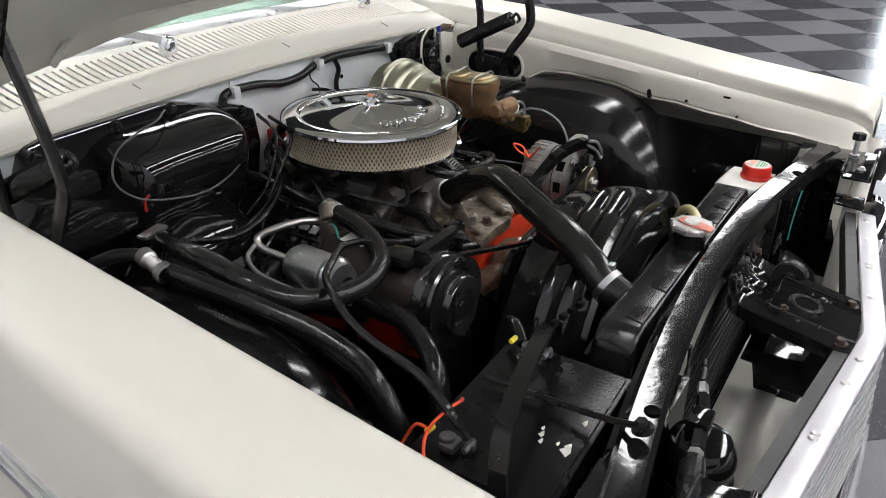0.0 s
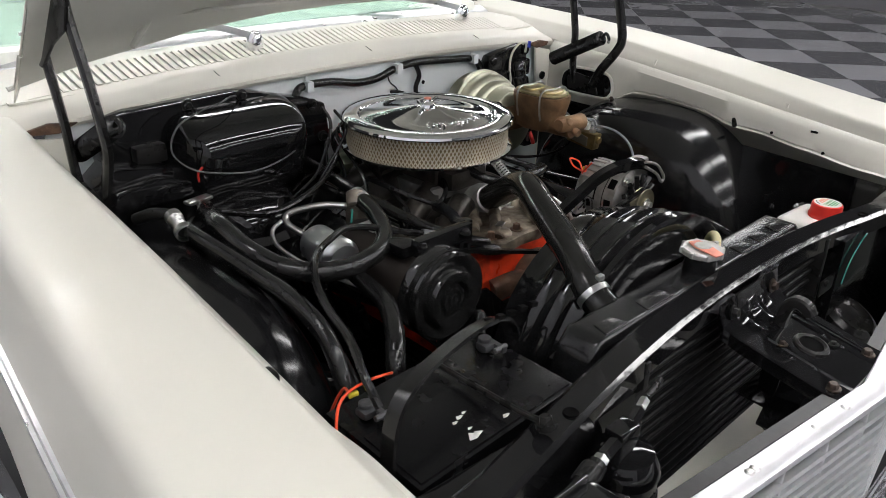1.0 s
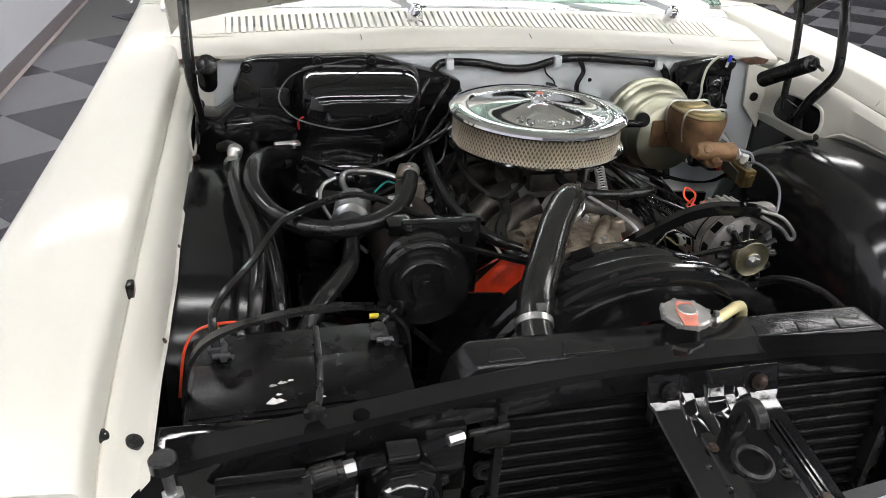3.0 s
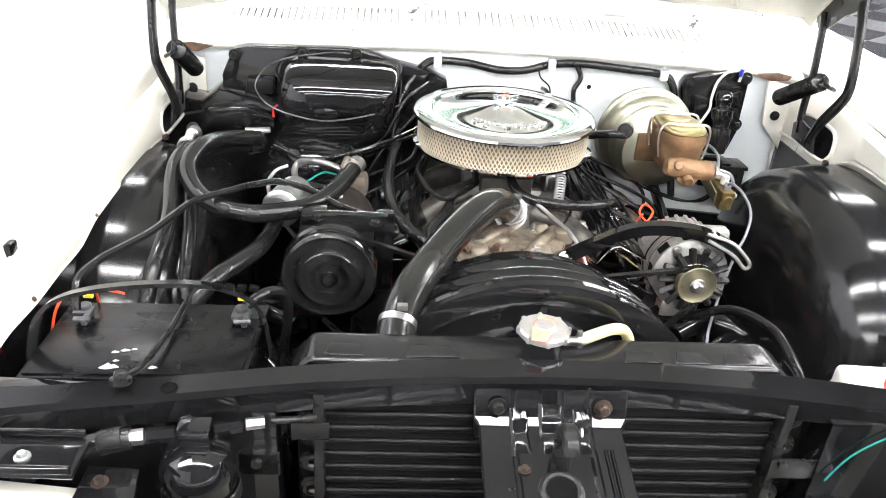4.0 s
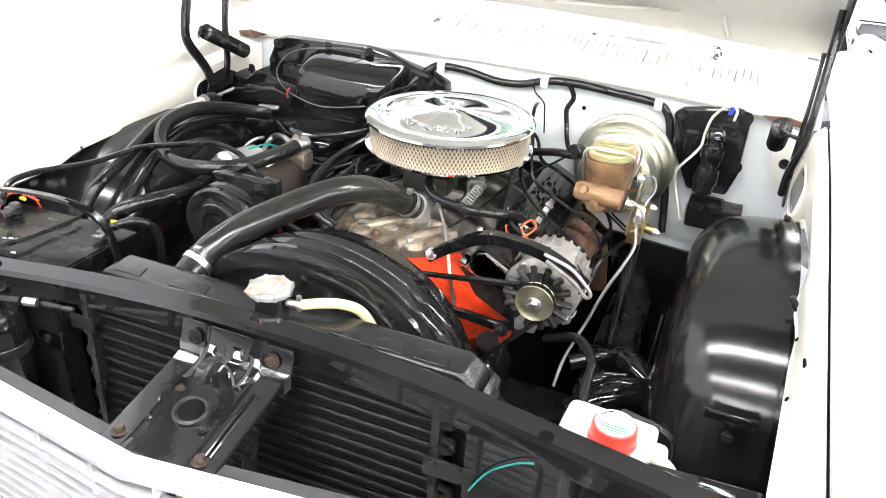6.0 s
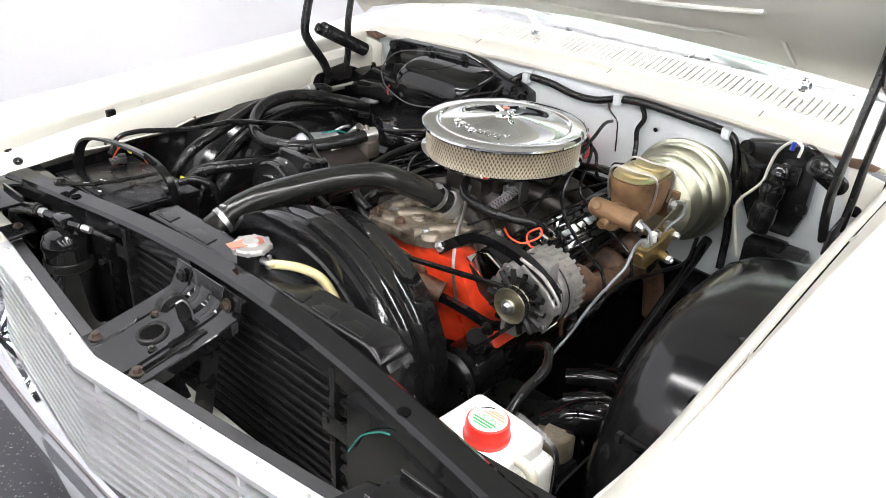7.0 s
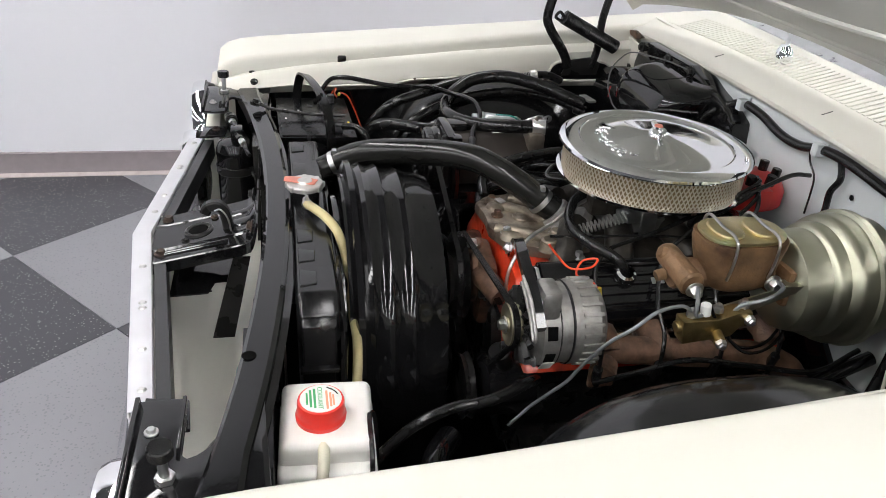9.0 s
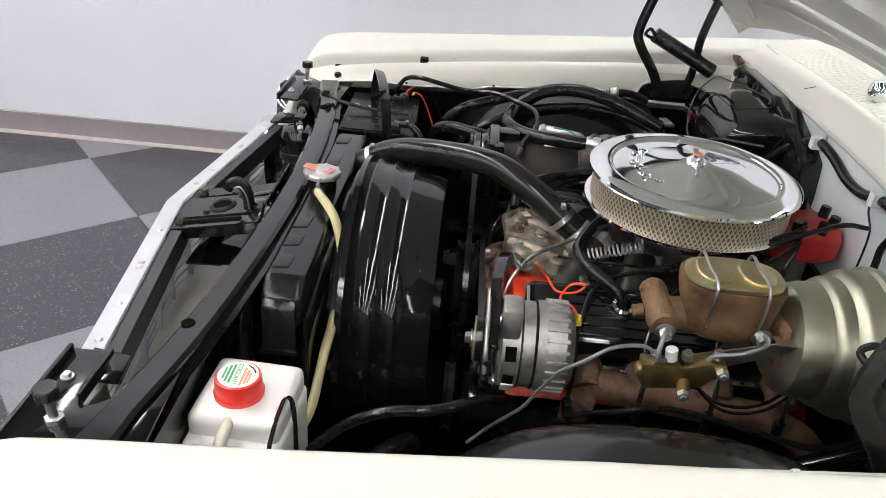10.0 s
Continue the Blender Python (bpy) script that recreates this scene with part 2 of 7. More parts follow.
def prism(bm, poly, axis, d0, d1, bev=0.0, m=None, seg=2):
    """Extrude a polygon, given in the two other axes, from d0 to d1 along an axis."""
    n = "xyz".index(axis)

    def at(p, d):
        q = list(p)
        q.insert(n, d)
        return m @ V(q) if m else V(q)
    a = [bm.verts.new(at(p, d0)) for p in poly]
    b = [bm.verts.new(at(p, d1)) for p in poly]
    fs = [bm.faces.new(a), bm.faces.new(b[::-1])]
    for k in range(len(poly)):
        j = (k + 1) % len(poly)
        fs.append(bm.faces.new((a[j], a[k], b[k], b[j])))
    bmesh.ops.recalc_face_normals(bm, faces=fs)
    if bev:
        bmesh.ops.bevel(bm, geom=list({e for f in fs for e in f.edges}), offset=bev, segments=seg, affect="EDGES", profile=0.6)


def thing(name, base, label, category, group="", kind=""):
    ob = new(name)
    ob.empty_display_size = 0.05
    ob.location = base
    return tagged(ob, label, category, group, kind)


def mesh_of(name, bm, material, angle=38):
    bmesh.ops.recalc_face_normals(bm, faces=bm.faces[:])
    me = bpy.data.meshes.new(name)
    bm.to_mesh(me)
    bm.free()
    me.materials.append(material)
    for p in me.polygons:
        p.use_smooth = True
    me.set_sharp_from_angle(angle=radians(angle))
    return me


def part(name, bm, material, parent=None, label="", angle=38):
    ob = new(name, mesh_of(name, bm, material, angle))
    if parent:
        ob.parent = parent
        if parent.type == "EMPTY":
            ob.matrix_parent_inverse = parent.matrix_basis.inverted()
    return tagged(ob, label)


def B():
    return bmesh.new()


def bolt(parent, p, axis=(0, 0, 1), r=0.009, material=None, h=0.007, washer=True):
    bm = B()
    if washer:
        lathe(bm, [(0, 0), (r * 1.5, 0), (r * 1.5, 0.002), (0, 0.002)], p, axis, 16)
    lathe(bm, [(0, 0.002), (r, 0.002), (r, h * 0.8), (r * 0.8, h), (0, h)], p, axis, 6)
    return part("bolt", bm, material or SATIN, parent)

# ---- the room ----
S, GA, GO = 0.61, radians(41.0), V((-1.197, -0.85, 0))
GU, GV = V((math.cos(GA), math.sin(GA), 0)), V((-math.sin(GA), math.cos(GA), 0))
bm = B()
box(bm, (4.06, 2.0, -0.056), (12.0, 20.0, 0.1))
floor = tagged(part("floor", bm, GROUT), "showroom floor of dark and grey checkered vinyl tiles", "floor", kind="structure")

bm = B()
box(bm, (-1.92, 2.0, 1.6), (0.1, 20.0, 3.3))
tagged(part("wall_west", bm, WALLM), "plain pale grey painted showroom wall", "wall", kind="structure")
bm = B()
prism(bm, [(-1.87, 0.0), (-1.858, 0.0), (-1.862, 0.006), (-1.862, 0.096), (-1.866, 0.10), (-1.87, 0.10)], "y", -7.99, 11.99)
bmx = part("baseboard", bm, BASEM)
tagged(bmx, "grey brown vinyl baseboard along the wall", "baseboard", kind="structure")
bm = B()
prism(bm, [(-1.858, 0.0), (-1.84, 0.0), (-1.84, 0.004), (-1.856, 0.014)], "y", -7.99, 11.99)
tagged(part("trim", bm, mat("pale_caulk_strip", (0.36, 0.31, 0.30), 0.5)), "pale strip at the foot of the baseboard", "trim", kind="structure")
# unseen walls added to close the room, dark to hold reflections down
for nm, c, s in (("wall_south", (4.06, -8.05, 1.6), (11.86, 0.1, 3.3)), ("wall_north", (4.06, 12.05, 1.6), (11.86, 0.1, 3.3))):
    bm = B()
    box(bm, c, s)
    tagged(part(nm, bm, FARWALL), "unseen wall, made dark grey to cut reflections", "wall", kind="structure")
bm = B()
for c, s in (((10.05, -4.8, 1.6), (0.1, 6.4, 3.3)), ((10.05, 6.25, 1.6), (0.1, 11.5, 3.3)), ((10.05, -0.55, 2.7), (0.1, 2.1, 1.1))):
    box(bm, c, s)
tagged(part("wall_east", bm, FARWALL), "unseen wall, made dark grey to cut reflections, with a glazed door opening", "wall", kind="structure")
bm = B()
box(bm, (10.3, -0.55, 1.1), (0.02, 2.5, 2.4))
tagged(part("backdrop", bm, WINGLOW), "bright daylight outside the glazed opening", "backdrop", kind="structure")
win = thing("window_1", (10.05, -0.55, 0.0), "tall glazed showroom opening with a dark frame", "window", kind="structure")
for y in (-1.56, -0.55, 0.46):
    bm = B()
    box(bm, (10.05, y, 1.075), (0.08, 0.06, 2.14))
    part("window_frame", bm, SATIN, win)
bm = B()
box(bm, (4.06, 2.0, 3.3), (12.0, 20.2, 0.1))
tagged(part("ceiling", bm, CEILM), "grey ceiling over the showroom", "ceiling", kind="structure")

lamp0 = thing("ceiling_light", (0, 0, 3.25), "long white ceiling light with a glowing diffuser", "ceiling light", "rows of ceiling lights")
bm = B()
box(bm, (0, 0, 3.225), (2.44, 0.30, 0.05), 0.008)
part("housing", bm, CEILM, lamp0)
bm = B()
box(bm, (0, 0, 3.19), (2.40, 0.26, 0.02), 0.006)
part("diffuser", bm, GLOW, lamp0)
SPOTS = [(x, y) for x in (-0.6, 2.0, 4.6, 7.2) for y in (-5.4, -3.2, -1.3, 0.5, 3.4, 7.0)]
lamp0.location = (*SPOTS[0], 3.25)
for x, y in SPOTS[1:]:
    copy_thing(lamp0, pose(x, y, 3.25))

# ---- car body ----
car = thing("car", (CX, 1.4, 0.0), "cream white vintage sedan with its hood raised", "car")


def glide(y, rows):
    """straight runs between (y, value) pairs"""
    if y <= rows[0][0]:
        return rows[0][1]
    for (a, u), (b, w) in zip(rows, rows[1:]):
        if y <= b:
            return u + (w - u) * (y - a) / (b - a)
    return rows[-1][1]


FX = 0.018
# heights along each fender: lip, seam under the lip, lower edge of the inner flange; and their distances out
LIP = {-1: [(-0.1, 0.814), (0.0, 0.8235), (0.5, 0.875), (0.75, 0.9005), (1.0, 0.926), (1.4, 0.953), (2.5, 1.03)],
       1: [(-0.1, 0.838), (0.0, 0.846), (0.2, 0.868), (0.5, 0.908), (0.75, 0.936), (1.0, 0.952), (1.4, 0.972), (2.5, 1.04)]}
SEAM = {-1: [(-0.1, 0.778), (0.03, 0.793), (0.1, 0.804), (0.3, 0.828), (0.52, 0.851), (0.70, 0.867), (1.0, 0.889)], 1: [(-0.1, 0.804), (0.0, 0.815), (0.5, 0.874), (0.75, 0.900), (1.0, 0.914)]}
EDGE = {-1: [(-0.1, 0.752), (0.1, 0.764), (0.33, 0.767), (0.39, 0.779), (0.46, 0.787), (0.6, 0.792), (0.71, 0.789), (0.76, 0.782), (1.0, 0.780)],
        1: [(-0.1, 0.752), (0.0, 0.760), (0.24, 0.779), (0.40, 0.795), (0.55, 0.816), (0.70, 0.820), (0.755, 0.786), (1.0, 0.782)]}
LIPX = {-1: [(0.0, 0.716), (1.0, 0.684), (2.5, 0.680)], 1: [(0.0, 0.745), (0.75, 0.778), (1.0, 0.782), (2.5, 0.775)]}
SEAMX = {-1: [(0.0, 0.707), (1.0, 0.677)], 1: [(0.0, 0.742), (1.0, 0.748)]}
EDGEX = {-1: [(0.0, 0.661), (0.70, 0.650), (0.76, 0.652), (1.0, 0.652)], 1: [(0.0, 0.690), (0.12, 0.699), (0.25, 0.707), (0.335, 0.715), (0.39, 0.711), (0.435, 0.714), (0.48, 0.728), (0.56, 0.730), (0.68, 0.720), (0.755, 0.704), (1.0, 0.706)]}
WIDE = {-1: [(0.0, 0.160), (0.7, 0.126), (1.4, 0.102), (2.5, 0.100)], 1: [(0.0, 0.178), (0.4, 0.162), (0.7, 0.146), (1.4, 0.138), (2.5, 0.138)]}
FLANK = [(0.103, -0.006), (0.109, -0.012), (0.114, -0.025), (0.124, -0.058), (0.146, -0.128), (0.162, -0.223), (0.169, -0.343), (0.156, -0.423), (0.141, -0.603)]


def body_row(side, y, drop=0.0, first=0):
    """one cross cut of a fender, from the flange's lower edge over the lip and down the flank"""
    lx, lz = glide(y, LIPX[side]), glide(y, LIP[side])
    sx, sz = glide(y, SEAMX[side]), glide(y, SEAM[side])
    ex, ez = glide(y, EDGEX[side]), glide(y, EDGE[side])
    ez += 0.0026 * math.sin(31 * y + side) * math.sin(12.3 * y)
    w = glide(y, WIDE[side])
    up = 0.008 if side > 0 else 0.010 - 0.010 * min(max(y, 0.0), 0.8)
    pts = [(ex, ez), (ex + 0.006, ez + 0.003)]
    pts += [(ex + (sx - 0.024 - ex) * f, ez + (sz - 0.018 - ez) * (f - 0.17 * math.sin(math.pi * f))) for f in (0.3, 0.65, 1.0)]
    pts += [(sx - 0.015, sz - 0.008), (sx - 0.009, sz - 0.0025), (sx - 0.005, sz - 0.002), (sx - 0.0015, sz - 0.006), (sx, sz - 0.007), (sx + 0.002, sz)]
    pts += [(sx + (lx - sx) * 0.4, sz + (lz - sz) * 0.45), (lx - 0.003, lz - 0.009), (lx, lz - 0.003), (lx + 0.005, lz), (lx + 0.012, lz + 0.001), (lx + w * 0.5, lz + up * 0.8), (lx + w - 0.020, lz + up), (lx + w - 0.007, lz + up - 0.001)]
    pts += [(lx + w + dx - 0.103, lz + up + dz) for dx, dz in FLANK]
    return [(side * x, y, z - drop * max(0.0, 1.0 + (z - lz) * 1.2)) for x, z in pts[first:]]


def on_flange(side, y, f, off=0.0):
    """a place on the inner flange: f from its lower edge (0) to the bead under the seam (1)"""
    ex, ez = glide(y, EDGEX[side]), glide(y, EDGE[side])
    sx, sz = glide(y, SEAMX[side]) - 0.024, glide(y, SEAM[side]) - 0.018
    return V((side * (ex + (sx - ex) * f - off), y, ez + (sz - ez) * (f - 0.17 * math.sin(math.pi * f)) + off * 0.5))


for side in (-1, 1):
    bm = B()
    ys = [-0.100, -0.096, -0.078, -0.045] + [0.02 + 0.0193 * k for k in range(51)]
    dr = [0.040, 0.022, 0.009, 0.002] + [0] * 51
    loft(bm, [body_row(side, y, d) for y, d in zip(ys, dr)])
    thick(bm, -0.0025 if side < 0 else 0.0025)
    fen = part("fender", bm, PAINT, car, "cream painted front fender with a bolted inner flange")
    bm = B()
    loft(bm, [body_row(side, y, 0, 10) for y in (0.985, 1.1, 1.25, 1.36)])
    thick(bm, -0.0025 if side < 0 else 0.0025)
    part("fender_extension", bm, PAINT, car)
    bm = B()
    loft(bm, [body_row(side, y, 0, 11) for y in (1.366, 1.6, 2.0, 2.5)])
    thick(bm, -0.0025 if side < 0 else 0.0025)
    part("door", bm, PAINT, car)
    # belt trim on the side
    bm = B()
    for dz in (0.0, 0.016):
        strap(bm, [(side * (glide(y, LIPX[side]) + glide(y, WIDE[side]) + 0.047 - dz * 0.3), y, glide(y, LIP[side]) - 0.128 + dz) for y in (-0.05, 0.3, 0.6, 1.0, 1.4, 2.0, 2.45)], 0.011, 0.007, (0, 0, 1))
    part("side_trim", bm, ALU, car, "thin chrome side trim")
    # dark open seam between the outer skin and the rolled bead of the inner panel
    bm = B()
    tube(bm, [(side * (glide(y, SEAMX[side]) - 0.0005), y, glide(y, SEAM[side]) - 0.0052) for y in (-0.02, 0.1, 0.3, 0.5, 0.7, 0.9, 0.98)], 0.0018, 6, 4)
    part("seam", bm, DARK, fen)
    for y, f in ((0.395, 0.2), (0.171, 0.25)) if side < 0 else ((0.31, 0.42), (0.185, 0.28)):
        bolt(fen, on_flange(side, y, f), (-side * 0.8, 0, 0.5), 0.0040, OLDBOLT if side < 0 else DARK, 0.004 if side < 0 else 0.001, False)
    if side > 0:
        p = on_flange(side, 0.402, 0.16)
        bm = B()
        lathe(bm, [(0, -0.004), (0.006, -0.004), (0.006, 0.003), (0.005, 0.016), (0.003, 0.019), (0, 0.019)], p, (-0.5, 0, 0.85), 12)
        part("stud", bm, SATIN, fen, "short dark stud")
        bm = B()
        box(bm, on_flange(side, 0.217, 0.97, 0.001), (0.004, 0.016, 0.005), 0.001)
        part("slot", bm, DARK, fen)
    for y in ((0.29,) if side < 0 else (0.30, 0.66)):
        lx, lz = glide(y, LIPX[side]), glide(y, LIP[side])
        sx, sz = glide(y, SEAMX[side]), glide(y, SEAM[side])
        bm = B()
        strap(bm, [(side * (sx + 0.0015), y, sz + 0.004), (side * (sx + (lx - sx) * 0.40 - 0.002), y, sz + (lz - sz) * 0.45)], 0.006, 0.003, (0, 1, 0), 2)
        part("tab", bm, PAINT, fen)
    for y, x, z in ((-0.014, 0.722, 0.787), (-0.010, 0.696, 0.773), (-0.068, 0.738, 0.780)):
        bm = B()
        lathe(bm, [(0.0085, -0.012), (0.0095, 0), (0.010, 0.002), (0.008, 0.005), (0.003, 0.006), (0, 0.0045)], (FX + side * x, y, z - 0.004), (-side * 0.35, 0, 1), 18)
        part("bump_stop", bm, RUBBER, fen, "round black rubber bumper")
    if side < 0:
        bm = B()
        box(bm, (-0.699, 0.211, 0.822), (0.012, 0.022, 0.020), 0.004)
        part("clip", bm, RUBBER, fen, "black rubber clip over the seam")

    # wheel house
    bm = B()
    prof = [(0.70, 1.015), (0.67, 1.008), (0.62, 0.995), (0.58, 0.97), (0.55, 0.92), (0.53, 0.84), (0.517, 0.68), (0.51, 0.45), (0.506, 0.10)]
    rows = []
    for k in range(41):
        t = radians(-6 + 192 * k / 40)
        c, sn = math.cos(t), math.sin(t)
        e = 2 / 2.6
        py, pz = -abs(c) ** e * (1 if c > 0 else -1), abs(sn) ** e * (1 if sn > 0 else -1)
        lump = 1.0 + 0.008 * math.sin(6 * t)
        rows.append([(FX + side * x, 0.60 + py * 0.338 * r * lump, 0.40 + pz * (0.392 if side < 0 else 0.408) * r) for x, r in prof])
    loft(bm, rows)
    thick(bm, 0.002 * side)
    part("wheel_house", bm, HOUSE, car, "gloss black inner wheel house")
    bm = B()
    prism(bm, [(-0.06, 0.35), (1.0, 0.35), (1.0, 0.76), (0.42, 0.755), (-0.06, 0.735)], "x", FX + side * 0.700, FX + side * 0.704)
    part("splash_panel", bm, BLACK, car)
    bm = B()
    prism(bm, [(0.12, 0.2), (1.0, 0.2), (1.0, 0.46), (0.9, 0.50), (0.3, 0.48), (0.16, 0.40)], "x", CX + side * 0.503, CX + side * 0.508)
    part("frame_skirt", bm, BLACK, car)

# small bracket bolted to the front of the driver's wheel house
bm = B()
box(bm, (0.655, 0.257, 0.675), (0.080, 0.010, 0.013), 0.002)
box(bm, (0.659, 0.256, 0.654), (0.024, 0.006, 0.034), 0.002)
for x in (0.622, 0.690):
    box(bm, (x, 0.254, 0.678), (0.010, 0.010, 0.016), 0.002)
brk = part("wheel_house_bracket", bm, BLACK, car)
bolt(brk, (0.659, 0.252, 0.646), (0, -1, 0.2), 0.006, SATIN, 0.006)

# firewall and cowl
bm = B()
prism(bm, [(-0.69, 0.15), (0.69, 0.15), (0.70, 0.80), (0.665, 0.915), (0.3, 0.935), (0, 0.938), (-0.3, 0.935), (-0.65, 0.915), (-0.69, 0.80)], "y", 0.998, 1.004)
for v in bm.verts:
    v.co.x += CX
wall = part("firewall", bm, GREYPAINT, car, "pale grey painted steel firewall")
bm = B()
prism(bm, [(-0.60, 0.15), (0.62, 0.15), (0.62, 0.56), (0.34, 0.58), (0.24, 0.66), (0.16, 0.715), (-0.2, 0.715), (-0.60, 0.70)], "y", 0.985, 0.9975, 0.003)
part("toe_board", bm, BLACK, car, "gloss black lower firewall")
bm = B()
rows = []
for y, z in ((0.990, 0.928), (0.984, 0.935), (0.984, 0.942), (0.992, 0.948), (1.02, 0.955), (1.05, 0.966), (1.062, 0.972)):
    rows.append([(CX + x, y, z - 0.028 * (x / 0.7) ** 2) for x in (-0.72, -0.6, -0.4, -0.2, 0, 0.2, 0.4, 0.6, 0.72)])
loft(bm, rows)
thick(bm, 0.003)
cowl = part("cowl_panel", bm, PAINT, car, "cream cowl panel with rows of air slots")
bm = B()
rows = []
for y, z in ((1.136, 0.990), (1.15, 0.992), (1.168, 0.991), (1.176, 0.985)):
    rows.append([(CX + x, y + (0.09 * (x / 0.74) ** 2 if y > 1.14 else 0), z - 0.028 * (x / 0.7) ** 2) for x in (-0.72, -0.6, -0.4, -0.2, 0, 0.2, 0.4, 0.6, 0.72)])
loft(bm, rows)
thick(bm, 0.003)
part("cowl_rear_panel", bm, PAINT, car)
slat = B()
box(slat, (0, 0, 0), (0.0108, 0.080, 0.004), 0.0012)
slat_me = mesh_of("slat", slat, PAINT)
for k in range(-38, 39):
    x = k * 0.0155
    ob = new("slat", slat_me)
    ob.parent = cowl
    ob.matrix_local = pose(CX + x, 1.098, 0.980 - 0.028 * (x / 0.7) ** 2, 14, 0, 0)
for x0, x1 in ((-0.72, -0.596), (0.596, 0.72)):
    bm = B()
    loft(bm, [[(CX + x, y, z - 0.028 * (x / 0.7) ** 2) for x in (x0, (x0 + x1) / 2, x1)] for y, z in ((1.060, 0.9722), (1.10, 0.981), (1.138, 0.9905))])
    thick(bm, 0.003)
    part("cowl_end", bm, PAINT, car)
bm = B()
box(bm, (CX, 1.10, 0.945), (1.38, 0.10, 0.004))
part("cowl_plenum", bm, PAINT, car)
for x in (-0.31, 0.08, 0.44):
    bm = B()
    box(bm, (CX + x, 1.022, 0.9585 - 0.028 * (x / 0.7) ** 2), (0.0015, 0.022, 0.0008), 0, Matrix.Rotation(0.3, 4, "X"))
    part("seam_mark", bm, SATIN, cowl)

for side in (-1, 1):
    bm = B()
    prism(bm, [(CX + side * 0.605, 0.916), (CX + side * 0.64, 0.902), (CX + side * 0.682, 0.905), (CX + side * 0.69, 0.915), (CX + side * 0.655, 0.922)], "y", 0.975, 0.983, 0.002)
    part("corner_opening", bm, RUST, cowl, "rusty brown opening at the cowl corner")

# windscreen and cabin behind it
bm = B()
rows = []
for s, y, z in ((0.74, 1.205, 0.990), (0.70, 1.43, 1.12), (0.66, 1.68, 1.28), (0.63, 1.85, 1.37)):
    rows.append([(CX + s * u, y + 0.10 * u * u, z) for u in (-1, -0.75, -0.5, -0.25, 0, 0.25, 0.5, 0.75, 1)])
loft(bm, rows)
thick(bm, 0.005)
ws = part("windscreen", bm, GLASS, car, "green tinted windscreen glass")
ws.visible_shadow = False
bm = B()
loft(bm, [[(CX + 0.74 * u, y + 0.09 * u * u, z - 0.028 * u * u) for u in (-1, -0.75, -0.5, -0.25, 0, 0.25, 0.5, 0.75, 1)] for y, z in ((1.170, 0.984), (1.172, 0.991), (1.190, 0.999), (1.206, 1.003), (1.210, 0.999))])
thick(bm, 0.002)
part("windscreen_trim", bm, ALU, car, "bright chrome windscreen moulding")
bm = B()
box(bm, (CX, 1.58, 0.975), (1.36, 0.66, 0.05), 0.02)
part("dashboard", bm, CLOTH, car)
# pale panel added at the seat's place to lighten dark reflections
bm = B()
box(bm, (CX, 2.15, 1.02), (1.25, 0.10, 0.68), 0.04)
part("pale_reflector", bm, CLOTH, car, "pale panel added in the cabin to lighten dark reflections")
bm = B()
box(bm, (CX, 2.2, 1.38), (1.2, 0.7, 0.02), 0.008)
part("roof", bm, PAINT, car)
for side in (-1, 1):
    bm = B()
    tube(bm, [(CX + side * 0.755, 1.33, 0.985), (CX + side * 0.70, 1.58, 1.15), (CX + side * 0.64, 1.95, 1.385)], 0.022, 10)
    part("pillar", bm, CHROME, car, "chrome trimmed windscreen pillar")
    bm = B()
    box(bm, (CX + side * 0.82, 1.46, 1.02), (0.09, 0.02, 0.07), 0.01)
    mirror = part("door_mirror", bm, CHROME, car, "chrome door mirror")
    bm = B()
    tube(bm, [(CX + side * 0.82, 1.46, 0.99), (CX + side * 0.83, 1.45, 0.965), (CX + side * 0.83, 1.44, 0.945)], 0.008, 8)
    part("mirror_stem", bm, CHROME, mirror)
for x, y, d in ((-0.166, 1.088, -1), (0.493, 1.115, -1)):
    bm = B()
    lathe(bm, [(0, -0.02), (0.017, -0.02), (0.019, 0.0), (0.015, 0.012), (0.009, 0.02), (0, 0.021)], (x, y, 0.993), (0, -0.25, 1), 20)
    arm = part("wiper_arm", bm, CHROME, car, "chrome wiper arm with its pivot cap")
    bm = B()
    strap(bm, [(x, y, 1.004), (x - 0.06, y + 0.045, 1.022), (x - 0.15, y + 0.085, 1.036)], 0.014, 0.008, (0, 0, 1))
    part("arm", bm, ALU, arm)
    bm = B()
    strap(bm, [(x - 0.02, y + 0.10, 1.018), (x - 0.2, y + 0.125, 1.030), (x - 0.42, y + 0.15, 1.030)], 0.007, 0.012, (0, 0, 1))
    part("blade", bm, ALU, arm)

# raised hood
HT = radians(47)


def hood_at(u, d, h=0.0):
    """u across from -1 to 1, d along the slope from the rear edge, h below the skin."""
    k = (1 - u * u) * max(0.0, 1 - d)
    d = d - 0.04 * k
    return V((CX + u * 0.70, 1.0 - math.cos(HT) * d - math.sin(HT) * h, 0.985 + math.sin(HT) * d - math.cos(HT) * h + 0.016 * (1 - u * u) + 0.096 * k + (0.06 * u * u if u > 0 else 0)))


US = [-1, -0.97, -0.8, -0.5, -0.25, 0, 0.25, 0.5, 0.8, 0.97, 1]
bm = B()
loft(bm, [[hood_at(u, d, 0.028 if abs(u) == 1 else 0) for u in US] for d in (0.0, 0.05, 0.3, 0.6, 0.9, 1.2)])
thick(bm, 0.003)
hood = part("hood", bm, PAINT, car, "cream hood raised on its hinges, grey underside")
bm = B()
